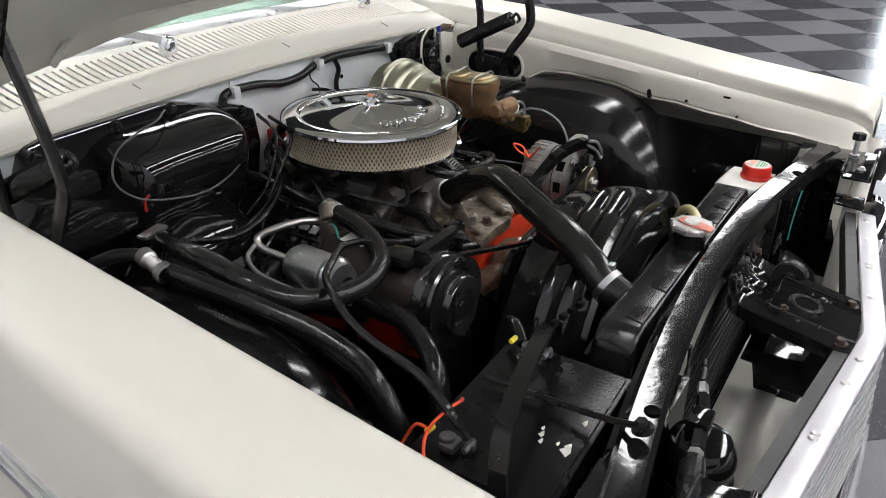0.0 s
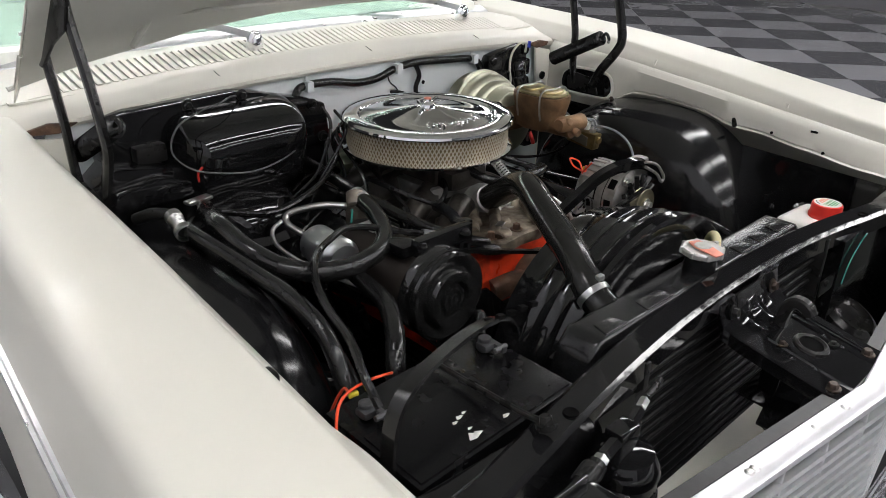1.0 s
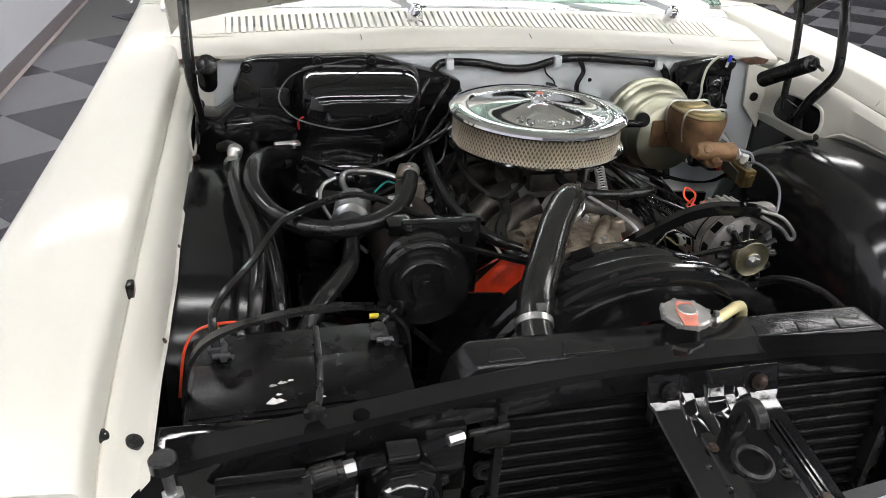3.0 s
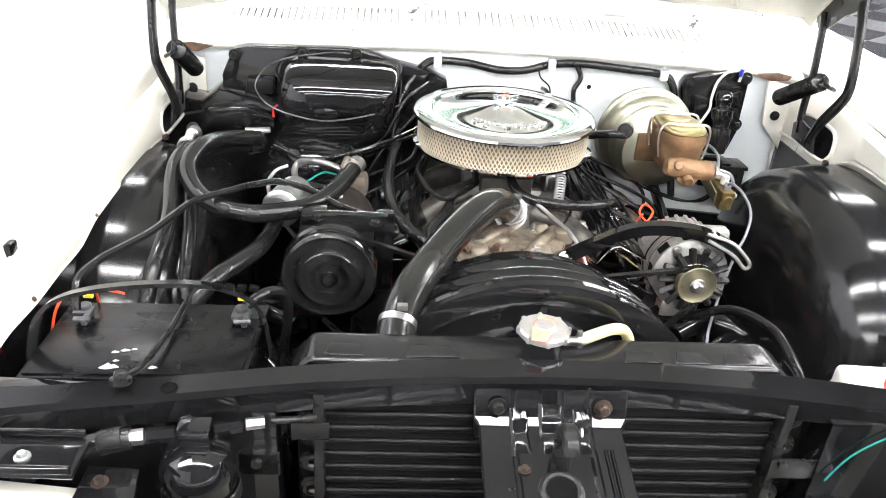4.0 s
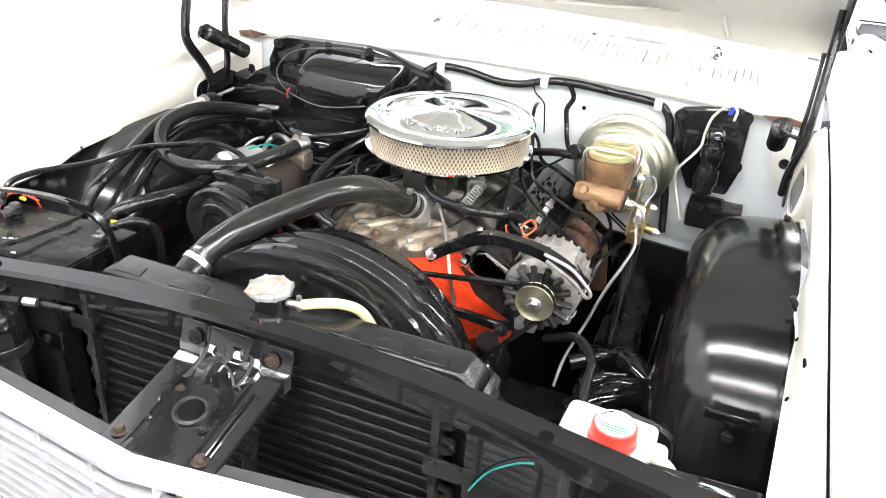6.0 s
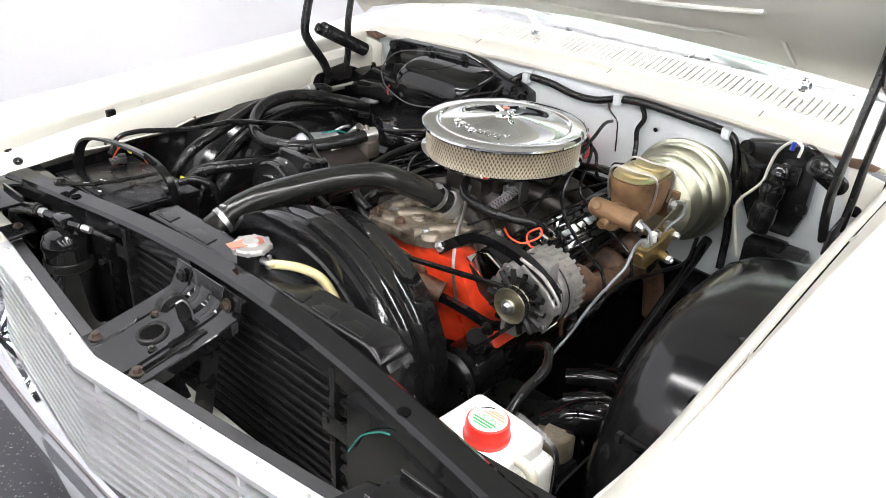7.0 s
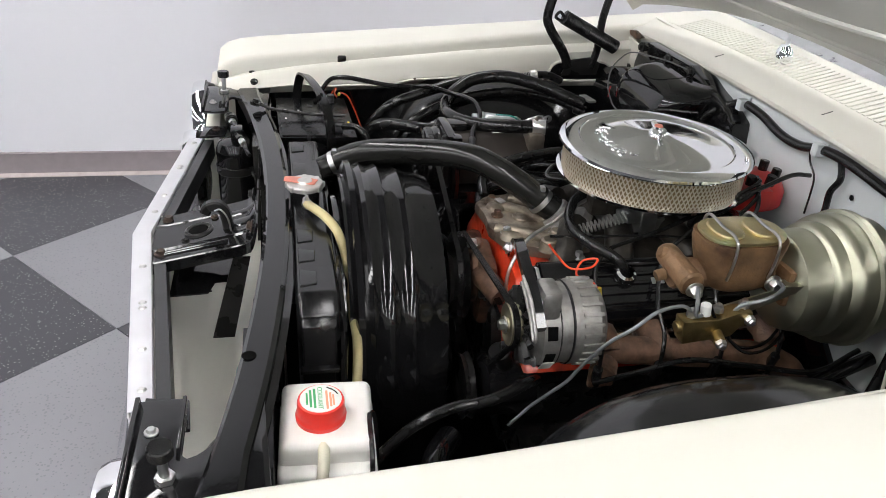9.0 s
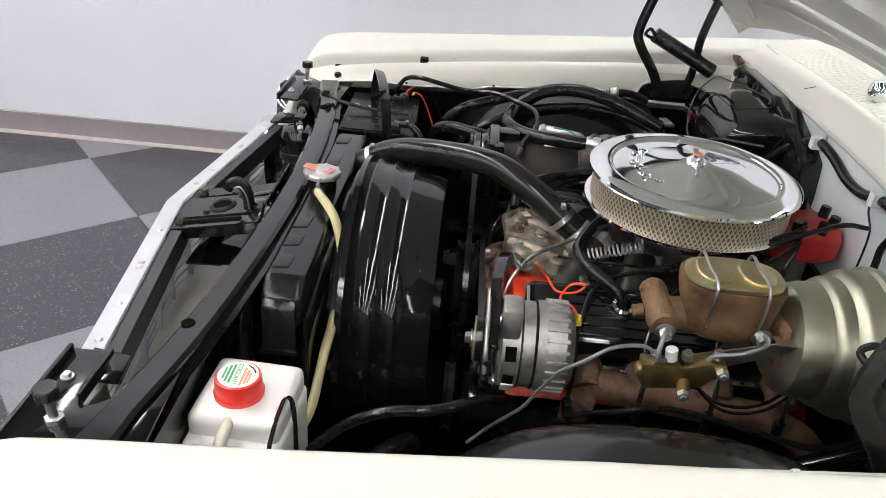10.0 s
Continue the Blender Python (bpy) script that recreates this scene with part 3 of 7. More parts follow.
loft(bm, [[hood_at(u, d, (0.004 if d < 0.01 else 0.022) + (0.016 if (0.12 < d < 0.25 or (0.7 < abs(u) < 0.98 and d > 0.04)) else 0.0)) for u in US] for d in (0.0, 0.035, 0.115, 0.13, 0.24, 0.26, 0.5, 0.6, 0.62, 0.9, 1.2)])
thick(bm, 0.002)
part("hood_inner_panel", bm, HOODIN, hood, "grey pressed steel inner panel")
bm = B()
sweep(bm, [hood_at(u, 0.0, 0.002) for u in US], [(-0.004, -0.004), (0.004, -0.004), (0.004, 0.004), (-0.004, 0.004)], up=(0, 0, 1))
part("hood_edge", bm, HOODIN, hood)
for d, h, r in ((0.060, 0.024, 0.005), (0.155, 0.041, 0.006), (0.34, 0.026, 0.006), (0.44, 0.026, 0.004)):
    bm = B()
    tube(bm, [hood_at(0.66 * k / 6, d + 0.05 * (k / 6) ** 2, h) for k in range(-6, 7)], r, 8, 4)
    part("pressed_bead", bm, HOODIN, hood)
for s in (-1, 1):
    bm = B()
    tube(bm, [hood_at(s * (0.66 + 0.06 * (k == 0)), 0.06 + 0.16 * k, 0.040 if k < 1 else 0.030) for k in range(6)], 0.006, 8, 4)
    part("pressed_bead", bm, HOODIN, hood)
    bm = B()
    box(bm, (0, 0, 0), (0.10, 0.006, 0.03), 0.002, Matrix.Translation(hood_at(s * 0.55, 0.52, 0.026)) @ Matrix.Rotation(-HT + 1.5708, 4, "X"))
    part("relief_slot", bm, DARK, hood)

# hood hinges
for side in (-1, 1):
    hx = -0.633 if side < 0 else 0.680
    bm = B()
    prism(bm, [(0.785, 0.800), (0.885, 0.803), (0.892, 0.835), (0.86, 0.850), (0.80, 0.842)], "x", hx + side * 0.006, hx + side * 0.012, 0.003)
    hinge = part("hood_hinge", bm, SATIN, car, "black hood hinge with coil spring cylinder")
    for pts, w in (([(hx, 0.80, 0.825), (hx, 0.778, 0.868), (hx + side * 0.006, 0.738, 0.925), (hx + side * 0.01, 0.729, 0.96), (hx + side * 0.012, 0.748, 1.035), (hx + side * 0.014, 0.778, 1.123), (hx + side * 0.014, 0.785, 1.17)], 0.023),
                   ([(hx + side * 0.010, 0.865, 0.82), (hx + side * 0.012, 0.878, 0.87), (hx + side * 0.014, 0.881, 0.95), (hx + side * 0.016, 0.898, 1.03), (hx + side * 0.016, 0.91, 1.07)], 0.019)):
        bm = B()
        sweep(bm, curve_points(pts), [(-0.0065, -w / 2 + 0.005), (-0.003, -w / 2), (0.003, -w / 2), (0.0065, -w / 2 + 0.005), (0.0065, w / 2 - 0.005), (0.003, w / 2), (-0.003, w / 2), (-0.0065, w / 2 - 0.005)], up=(1, 0, 0))
        part("hinge_arm", bm, RUBBER, hinge)
    bm = B()
    prism(bm, [(0.925, 1.035), (0.905, 1.030), (0.84, 1.075), (0.775, 1.105), (0.735, 1.17), (0.70, 1.25), (0.72, 1.275), (0.80, 1.19), (0.94, 1.055)], "x", hx + side * 0.018, hx + side * 0.024, 0.002)
    part("hood_bracket", bm, SATIN, hinge)
    bm = B()
    a, b = V((hx - side * (0.02 if side < 0 else 0.032), 0.762, 0.960)), V((hx - side * (0.012 if side < 0 else 0.026), 0.918, 0.882))
    ln = (b - a).length
    lathe(bm, [(0, 0), (0.015, 0)] + [(0.0165 if k % 2 else 0.0185, 0.002 + (ln - 0.004) * k / 60) for k in range(61)] + [(0.015, ln), (0, ln)], a, b - a, 18)
    part("spring", bm, RUBBER, hinge)
    bm = B()
    tube(bm, [a, a + V((0, -0.012, 0.012)), a + V((0, -0.022, 0.0)), (hx, 0.762, 0.945)], 0.004, 8)
    part("spring_hook", bm, SATIN, hinge)
    bm = B()
    lathe(bm, [(0, 0), (0.011, 0), (0.011, 0.004), (0, 0.004)], (-0.645 if side < 0 else 0.684, 0.978, 0.822), (0, -1, 0), 20)
    part("plug", bm, RUBBER, hinge)
    # cream pillar at the firewall and the dark rounded pocket that the arms come out of
    bm = B()
    px = sorted((FX + side * 0.632, side * 0.715))
    prism(bm, [(px[0] + (0.012 if side > 0 else 0), 0.80), (px[1], 0.74), (px[1], 0.89), (px[0], 0.905)], "y", 0.978, 0.986, 0.002)
    part("hinge_panel", bm, PAINT, car)
    loop = [(0.762, 0.16), (0.785, 0.07), (0.86, 0.06), (0.905, 0.12), (0.926, 0.34), (0.922, 0.66), (0.885, 0.78), (0.80, 0.80), (0.768, 0.74), (0.754, 0.45)]
    line = curve_points([on_flange(side, y, f, 0.002) for y, f in loop + loop[:1]], 5)
    bm = B()
    front = [bm.verts.new(p + V((-side * 0.001, 0, 0))) for p in line[:-1]]
    back = [bm.verts.new(p + V((side * 0.010, 0, 0))) for p in line[:-1]]
    bm.faces.new(front)
    bm.faces.new(back[::-1])
    for k in range(len(front)):
        bm.faces.new((front[k], back[k], back[k - 1], front[k - 1]))
    bmesh.ops.recalc_face_normals(bm, faces=bm.faces)
    part("hinge_pocket", bm, BLACK, hinge)
    bm = B()
    tube(bm, line, 0.004, 8, 1)
    part("pocket_rim", bm, PAINT, hinge)
    bolt(car, on_flange(side, 0.748, 0.05, 0.002), (-side * 0.8, -0.3, 0.5), 0.006, OLDBOLT, 0.012, False)

# ---- front end ----
support = thing("radiator_support", (CX, 0.0, 0.3), "gloss black steel radiator support across the bay", "radiator support")


def bar_mid(x):
    return max(0.019 - 0.16 * x * x, -0.060), max(0.061 - 0.155 * x * x, 0.0)


XS = [-0.66, -0.60, -0.54, -0.48, -0.42, -0.36, -0.30, -0.24, -0.18, -0.12, -0.06, 0, 0.06, 0.12, 0.18, 0.24, 0.30, 0.36, 0.42, 0.48, 0.54, 0.60, 0.66]
bm = B()
rows = []
for x in XS:
    f, r = bar_mid(x)
    k = max(0.0, 1 - (x / 0.45) ** 2)
    z, zr = 0.762 + 0.012 * k, 0.764 + 0.014 * k
    rows.append([(CX + x, f + 0.012, z - 0.045), (CX + x, f - 0.001, z - 0.035), (CX + x, f, z - 0.006), (CX + x, f + 0.006, z), (CX + x, (f + r) / 2, (z + zr) / 2), (CX + x, r - 0.006, zr), (CX + x, r, zr - 0.004), (CX + x, r, zr - 0.02), (CX + x, r + 0.010, zr - 0.022)])
loft(bm, rows)
thick(bm, 0.003)
part("crossbar", bm, BLACK, support, "", 14)
for side in (-1, 1):
    bm = B()
    prism(bm, [(side * p, q) for p, q in ((0.505, -0.128), (0.69, -0.124), (0.69, 0.03), (0.50, 0.020), (0.50, -0.014), (0.530, -0.015), (0.550, -0.018), (0.571, -0.026), (0.590, -0.038), (0.602, -0.052), (0.606, -0.062), (0.600, -0.068), (0.536, -0.068), (0.505, -0.075))], "z", 0.748, 0.7545, 0.002)
    part("corner_plate", bm, BLACK, support)
    bm = B()
    for q0, q1, p0, p1 in ((-0.128, -0.122, 0.507, 0.684), (-0.074, -0.069, 0.510, 0.598)):
        prism(bm, [(side * p0, q0), (side * p1, q0), (side * p1, q1), (side * p0, q1)], "z", 0.7545, 0.7635, 0.002)
    part("corner_rim", bm, BLACK, support)
    bm = B()
    prism(bm, [(-0.01, 0.30), (0.03, 0.30), (0.03, 0.74), (-0.01, 0.74)], "x", CX + side * 0.335, CX + side * 0.66)
    part("side_panel", bm, BLACK, support)
    bm = B()
    prism(bm, [(side * p, q) for p, q in ((0.45, -0.13), (0.515, -0.125), (0.515, -0.07), (0.46, -0.075))], "z", 0.708, 0.714, 0.002)
    part("lower_bracket", bm, BLACK, support)
    lathe_p = (side * 0.562, -0.104, 0.755)
    bolt(support, lathe_p, (0, 0, 1), 0.0055, STEEL)
    bolt(support, (side * 0.494, -0.096, 0.714), (0, 0, 1), 0.0060, OLDBOLT)
    bm = B()
    cyl(bm, (side * 0.636, -0.081, 0.752), (side * 0.640, -0.081, 0.796), 0.0055, n=12)
    lathe(bm, [(0, 0.001), (0.011, 0.001), (0.011, 0.008), (0.009, 0.009), (0, 0.009)], (side * 0.636, -0.081, 0.754), (0, 0, 1), 6)
    stop = part("hood_stop", bm, STEEL, support, "threaded hood stop with rubber top")
    bm = B()
    cyl(bm, (side * 0.640, -0.081, 0.793), (side * 0.641, -0.081, 0.808), 0.0135, n=20)
    part("rubber_top", bm, RUBBER, stop)
    bm = B()
    lathe(bm, [(0, 0.0003), (0.0075, 0.0003), (0.0085, 0.0010), (0.0095, 0.0)], (side * 0.443, 0.001, 0.7650), (0, 0, 1), 18)
    part("hole", bm, DARK, support)

# latch plate
latch = thing("hood_latch", (CX - 0.01, -0.07, 0.70), "gloss black hood latch plate with an upright hook", "hood latch")
bm = B()
rows = []
for y, z in ((0.005, 0.770), (0.002, 0.757), (-0.001, 0.747), (-0.006, 0.738), (-0.014, 0.7315), (-0.025, 0.7275), (-0.040, 0.7240), (-0.16, 0.700), (-0.176, 0.698)):
    w = 0.086 + 0.006 * (y > -0.01)
    rows.append([(CX - 0.012 + x, y, z + dz) for x, dz in ((-w, -0.022), (-w, -0.002), (-w + 0.002, 0), (-0.050, 0), (-0.048, -0.0025), (-0.044, -0.0025), (-0.042, 0), (0.040, 0), (0.043, 0.003), (0.046, 0.003), (0.050, 0), (w - 0.002, 0), (w, -0.002), (w, -0.022))])
loft(bm, rows)
thick(bm, 0.003)
part("plate", bm, BLACK, latch, "", 12)
for x0, x1, n in ((-0.050, -0.026, 6), (-0.016, 0.016, 7), (0.026, 0.050, 6)):
    prof = [(0.001, 0.754), (-0.001, 0.747), (-0.006, 0.738), (-0.014, 0.7315), (-0.025, 0.7275), (-0.040, 0.7240), (-0.054, 0.7212)][7 - n:]
    bm = B()
    xs = (x0, x0 + 0.003, x0 + 0.006, x1 - 0.006, x1 - 0.003, x1)
    ends = [-0.4] + [1.0] * (len(prof) - 2) + [-0.4]
    loft(bm, [[(CX - 0.012 + x, y - 0.003 * e * f, z + 0.0018 * e * f) for x, e in zip(xs, (-0.4, 0.6, 1, 1, 0.6, -0.4))] for (y, z), f in zip(prof, ends)])
    thick(bm, 0.001)
    part("pressed_rib", bm, BLACK, latch, "", 75)
for x in (0.060, 0.067):
    bm = B()
    tube(bm, [(CX - 0.012 + x, y, 0.7240 + 0.2 * (y + 0.040) + 0.001) for y in (-0.045, -0.08, -0.12, -0.150)], 0.0022, 8, 3)
    part("edge_bead", bm, BLACK, latch)
for x, y in ((-0.055, -0.095), (0.042, -0.100), (-0.046, -0.125), (0.042, -0.128)):
    bm = B()
    lathe(bm, [(0, 0.003), (0.003, 0.0025), (0.005, 0.0)], (CX - 0.012 + x, y, 0.7233 + 0.185 * (y + 0.034)), (0, -0.18, 0.98), 12)
    part("rivet", bm, BLACK, latch)
bm = B()
lathe(bm, [(0.017, -0.004), (0.018, 0.003), (0.021, 0.005), (0.025, 0.003), (0.027, -0.003)], (CX - 0.012, -0.098, 0.7125), (0, -0.18, 1), 28)
part("latch_ring", bm, SATIN, latch)
bm = B()
lathe(bm, [(0, 0.0012), (0.0175, 0.0012)], (CX - 0.012, -0.098, 0.7125), (0, -0.18, 1), 24)
part("latch_hole", bm, DARK, latch)
for x in (0.022,):
    bm = B()
    box(bm, (CX + x, -0.052, 0.7205), (0.014, 0.045, 0.0012), 0, Matrix.Rotation(0.19, 4, "X"))
    part("window", bm, DARK, latch)
bm = B()
sweep(bm, curve_points([(CX - 0.004, -0.046, 0.700), (CX - 0.004, -0.047, 0.735), (CX - 0.004, -0.052, 0.756), (CX - 0.004, -0.064, 0.766), (CX - 0.004, -0.078, 0.762), (CX - 0.004, -0.084, 0.752)]), [(-0.009, -0.006), (-0.006, -0.009), (0.006, -0.009), (0.009, -0.006), (0.009, 0.006), (0.006, 0.009), (-0.006, 0.009), (-0.009, 0.006)], up=(1, 0, 0))
part("hook", bm, SATIN, latch, "thick black safety hook")
bm = B()
tube(bm, [(CX + 0.012, -0.040, 0.71), (CX + 0.013, -0.044, 0.745), (CX + 0.012, -0.055, 0.764), (CX + 0.010, -0.066, 0.762)], 0.0016, 8)
part("catch_wire", bm, STEEL, latch)
for x, y in ((-0.050, -0.072), (0.020, -0.118)):
    bolt(latch, (CX + x, y, 0.7165 + 0.18 * (y + 0.075)), (0, 0.15, 1), 0.005, OLDBOLT if x < 0 else SATIN, 0.006)
for x in (-0.064, 0.062):
    bolt(latch, (x, -0.003, 0.751), (0, -0.97, 0.2), 0.0075, OLDBOLT if x > 0 else SATIN, 0.009)
for x in (-0.066, 0.058):
    bolt(latch, (x, -0.157, 0.700), (0, 0, 1), 0.0075, OLDBOLT, 0.009)
bm = B()
prism(bm, [(-0.16, 0.68), (-0.13, 0.68), (-0.09, 0.56), (-0.12, 0.56)], "x", CX - 0.05, CX - 0.046)
part("stay", bm, SATIN, latch)
bm = B()
prism(bm, [(-0.04, 0.68), (-0.01, 0.68), (-0.05, 0.50), (-0.09, 0.50)], "x", CX + 0.03, CX + 0.034)
part("stay", bm, SATIN, latch)

bm = B()
prism(bm, [(-0.115, -0.150), (0.075, -0.150), (0.070, -0.085), (0.035, -0.075), (0.03, -0.03), (-0.06, -0.03), (-0.065, -0.075), (-0.11, -0.085)], "z", 0.622, 0.626, 0.001)
part("latch_support", bm, BLACK, latch)
# grille
GRILLE = mat("anodised_grille_aluminium", (0.56, 0.56, 0.58), 0.34, 0.55, var=0.06, scale=20, bump=0.03, bscale=200)
grille = thing("grille", (CX - 0.02, -0.2, 0.45), "bright metal grille with fine horizontal bars and a peaked centre", "grille")


def gy(x):
    return -0.212 + 0.128 * abs(x + 0.02) ** 1.0


bm = B()
rows = []
for x in (-0.47, -0.3, -0.15, -0.07, -0.04, -0.02, 0.0, 0.03, 0.15, 0.3, 0.46):
    y = gy(x)
    rows.append([(x, y + 0.031, 0.700), (x, y + 0.029, 0.7025), (x, y + 0.004, 0.7025), (x, y - 0.002, 0.700), (x, y - 0.003, 0.692), (x, y - 0.001, 0.688)])
loft(bm, rows)
thick(bm, 0.002)
part("top_strip", bm, GRILLE, grille, "brushed bright metal top strip with screws")
for x in (-0.44, -0.31, -0.30, -0.17, -0.10, 0.10, 0.21, 0.225, 0.33, 0.42):
    bm = B()
    lathe(bm, [(0, 0.003), (0.004, 0.0025), (0.0065, 0.0)], (x, gy(x) + 0.016, 0.7025), (0, 0, 1), 12)
    part("screw", bm, STEEL, grille)
for k in range(10):
    z = 0.670 - 0.0180 * k
    bm = B()
    line = [V((x, gy(x) + 0.002 - 0.0008 * k, z)) for x in (-0.46, -0.25, -0.03, -0.02, -0.01, 0.22, 0.45)]
    sweep(bm, line, [(-0.0046, -0.002), (-0.0026, -0.006), (0.0026, -0.006), (0.0046, -0.002), (0.0046, 0.006), (-0.0046, 0.006)], up=(0, 0, 1))
    part("bar", bm, GRILLE, grille)
for k in range(10):
    x = -0.02 + (k - 4.5) * 0.098
    bm = B()
    box(bm, (x, gy(x) + 0.0035, 0.602), (0.008, 0.012, 0.186), 0.003)
    part("divider", bm, GRILLE, grille)
bm = B()
rows = []
for x in (-0.47, -0.2, -0.02, 0.15, 0.46):
    y = gy(x)
    rows.append([(x, y + 0.033, 0.66), (x, y + 0.033, 0.698), (x, y + 0.052, 0.698), (x, y + 0.054, 0.66)])
loft(bm, rows, True)
part("backing_rail", bm, mat("satin_grey_rail", (0.020, 0.020, 0.021), 0.36, var=0.3, scale=12, bump=0.2, bscale=60, dirt=(0.10, 0.09, 0.08), amount=-0.1, dscale=14), grille, "satin grey backing rail")
bm = B()
prism(bm, [(-0.40, -0.17), (-0.02, -0.21), (0.42, -0.16), (0.42, -0.012), (0.18, -0.004), (-0.40, -0.004)], "z", 0.505, 0.509)
part("lower_pan", bm, PAINT, car, "cream painted lower filler pan")
bumper = thing("front_bumper", (CX, -0.3, 0.35), "curved chrome front bumper", "bumper")


def bumper_row(x):
    y = -0.205 + 0.09 * (abs(x) / 0.9) ** 2 + (0.10 if abs(x) > 0.94 else 0)
    return [(CX + x, y + 0.06, 0.495), (CX + x, y - 0.01, 0.490), (CX + x, y - 0.03, 0.46), (CX + x, y - 0.03, 0.38), (CX + x, y - 0.01, 0.32), (CX + x, y + 0.04, 0.30)]


for nm, xs in (("bumper_bar", (-0.52, -0.4, -0.2, 0, 0.2, 0.4, 0.52)), ("bumper_end", (-0.95, -0.9, -0.8, -0.65, -0.523)), ("bumper_end", (0.523, 0.65, 0.8, 0.9, 0.95))):
    bm = B()
    loft(bm, [bumper_row(x) for x in xs])
    thick(bm, 0.003)
    part(nm, bm, CHROME, bumper)
for side in (-1, 1):
    for k, (x, hz) in enumerate(((0.555, 0.588), (0.745, 0.650))):
        lamp = thing("headlight", (CX + side * x, -0.15, 0.66), "round headlight in a bright bezel", "headlight", "headlights")
        bm = B()
        lathe(bm, [(0.074, 0.0), (0.086, 0.004), (0.096, 0.0), (0.101, -0.012), (0.102, -0.03)], (CX + side * x, -0.176 + 0.012 * k, hz), (0, -1, 0), 36)
        part("bezel", bm, CHROME, lamp)
        bm = B()
        lathe(bm, [(0.100, -0.029), (0.092, -0.05), (0.06, -0.062), (0, -0.064)], (CX + side * x, -0.176 + 0.012 * k, hz), (0, -1, 0), 30)
        part("bucket", bm, SATIN, lamp)
        bm = B()
        lathe(bm, [(0, 0.006), (0.04, 0.003), (0.074, -0.008)], (CX + side * x, -0.176 + 0.012 * k, hz), (0, -1, 0), 36)
        part("lens", bm, ALU, lamp)
    bm = B()
    prism(bm, [(side * 0.47, 0.50), (side * 0.89, 0.50), (side * 0.88, 0.70), (side * 0.85, 0.745), (side * 0.50, 0.70)], "y", -0.125, -0.09, 0.008)
    part("headlight_panel", bm, PAINT, car)

# ---- cooling ----
condenser = thing("condenser", (CX, 0.02, 0.40), "black air conditioning condenser with horizontal tubes", "condenser")
for k in range(16):
    z = 0.735 - 0.021 * k
    bm = B()
    tube(bm, [(-0.27, 0.0225, z), (0, 0.0225, z), (0.29, 0.0215, z)], 0.0048, 10, 2)
    part("tube", bm, CORE, condenser)
bm = B()
box(bm, (CX, 0.030, 0.575), (0.56, 0.012, 0.33))
part("fin_core", bm, mat("dusty_fin_core", (0.006, 0.006, 0.006), 0.7, var=0.4, scale=200, spec=0.1), condenser)
for x in (-0.275, 0.30):
    bm = B()
    box(bm, (x, 0.018, 0.58), (0.012, 0.03, 0.35), 0.002)
    part("end_plate", bm, SATIN, condenser)
    for k in range(7):
        bm = B()
        z = 0.735 - 0.042 * k
        s = -1 if x < 0 else 1
        tube(bm, [(x, 0.018, z), (x + s * 0.018, 0.018, z - 0.004), (x + s * 0.018, 0.018, z - 0.017), (x, 0.018, z - 0.021)], 0.006, 8, 4)
        part("return_bend", bm, SATIN, condenser)
bm = B()
box(bm, (0.325, -0.004, 0.662), (0.072, 0.004, 0.030), 0.001)
cyl(bm, (0.302, -0.006, 0.672), (0.302, -0.012, 0.672), 0.006, n=8)
part("bracket", bm, SATIN, condenser)
bm = B()
box(bm, (-0.285, 0.004, 0.702), (0.045, 0.004, 0.026), 0.001)
part("bracket", bm, SATIN, condenser)

radiator = thing("radiator", (CX, 0.095, 0.30), "gloss black radiator with a bare metal cap", "radiator")
bm = B()
poly = [(-0.325, 0.70), (-0.31, 0.745), (-0.29, 0.765), (0.305, 0.765), (0.33, 0.745), (0.345, 0.70)]
prism(bm, poly, "y", 0.064, 0.127, 0.010, seg=3)
TANK = mat("satin_black_tank", (0.010, 0.010, 0.0105), 0.2, var=0.3, scale=15, bump=0.22, bscale=35, dirt=(0.035, 0.033, 0.03), amount=-0.1, dscale=14, spec=0.45)
part("top_tank", bm, TANK, radiator)
for x, w in ((-0.25, 0.05), (-0.14, 0.07), (0.13, 0.05), (0.195, 0.045), (0.262, 0.05)):
    bm = B()
    prism(bm, [(x - w / 2, 0.071), (x + w / 2, 0.071), (x + w / 2 - 0.006, 0.096), (x - w / 2 + 0.008, 0.098)], "z", 0.7625, 0.7668, 0.0020, seg=3)
    part("tank_step", bm, TANK, radiator)
bm = B()
prism(bm, [(0.340, 0.655), (0.352, 0.655), (0.349, 0.735), (0.338, 0.745)], "y", 0.070, 0.121, 0.004)
box(bm, (0.351, 0.0955, 0.660), (0.012, 0.058, 0.008), 0.003)
part("tank_end", bm, TANK, radiator)
bm = B()
box(bm, (0.01, 0.095, 0.50), (0.64, 0.05, 0.40), 0.004)
part("core", bm, CORE, radiator)
bm = B()
prism(bm, [(0.312, 0.46), (0.372, 0.46), (0.372, 0.70), (0.36, 0.728), (0.312, 0.728)], "y", 0.044, 0.047, 0.001)
part("side_baffle", bm, SATIN, radiator)
bm = B()
cyl(bm, (0.0, 0.09, 0.76), (0.0, 0.09, 0.792), 0.025, n=28)
part("filler_neck", bm, BLACK, radiator)
bm = B()
lathe(bm, [(0, 0.004), (0.012, 0.004), (0.015, 0.0), (0.030, 0.0), (0.0325, -0.003), (0.0325, -0.009), (0.029, -0.011)], (0.0, 0.09, 0.803), (0, 0, 1), 40)
for k in range(8):
    t = k * 0.785
    box(bm, (0.031 * math.cos(t), 0.09 + 0.031 * math.sin(t), 0.798), (0.008, 0.006, 0.010), 0.002, Matrix.Rotation(t, 4, "Z"))
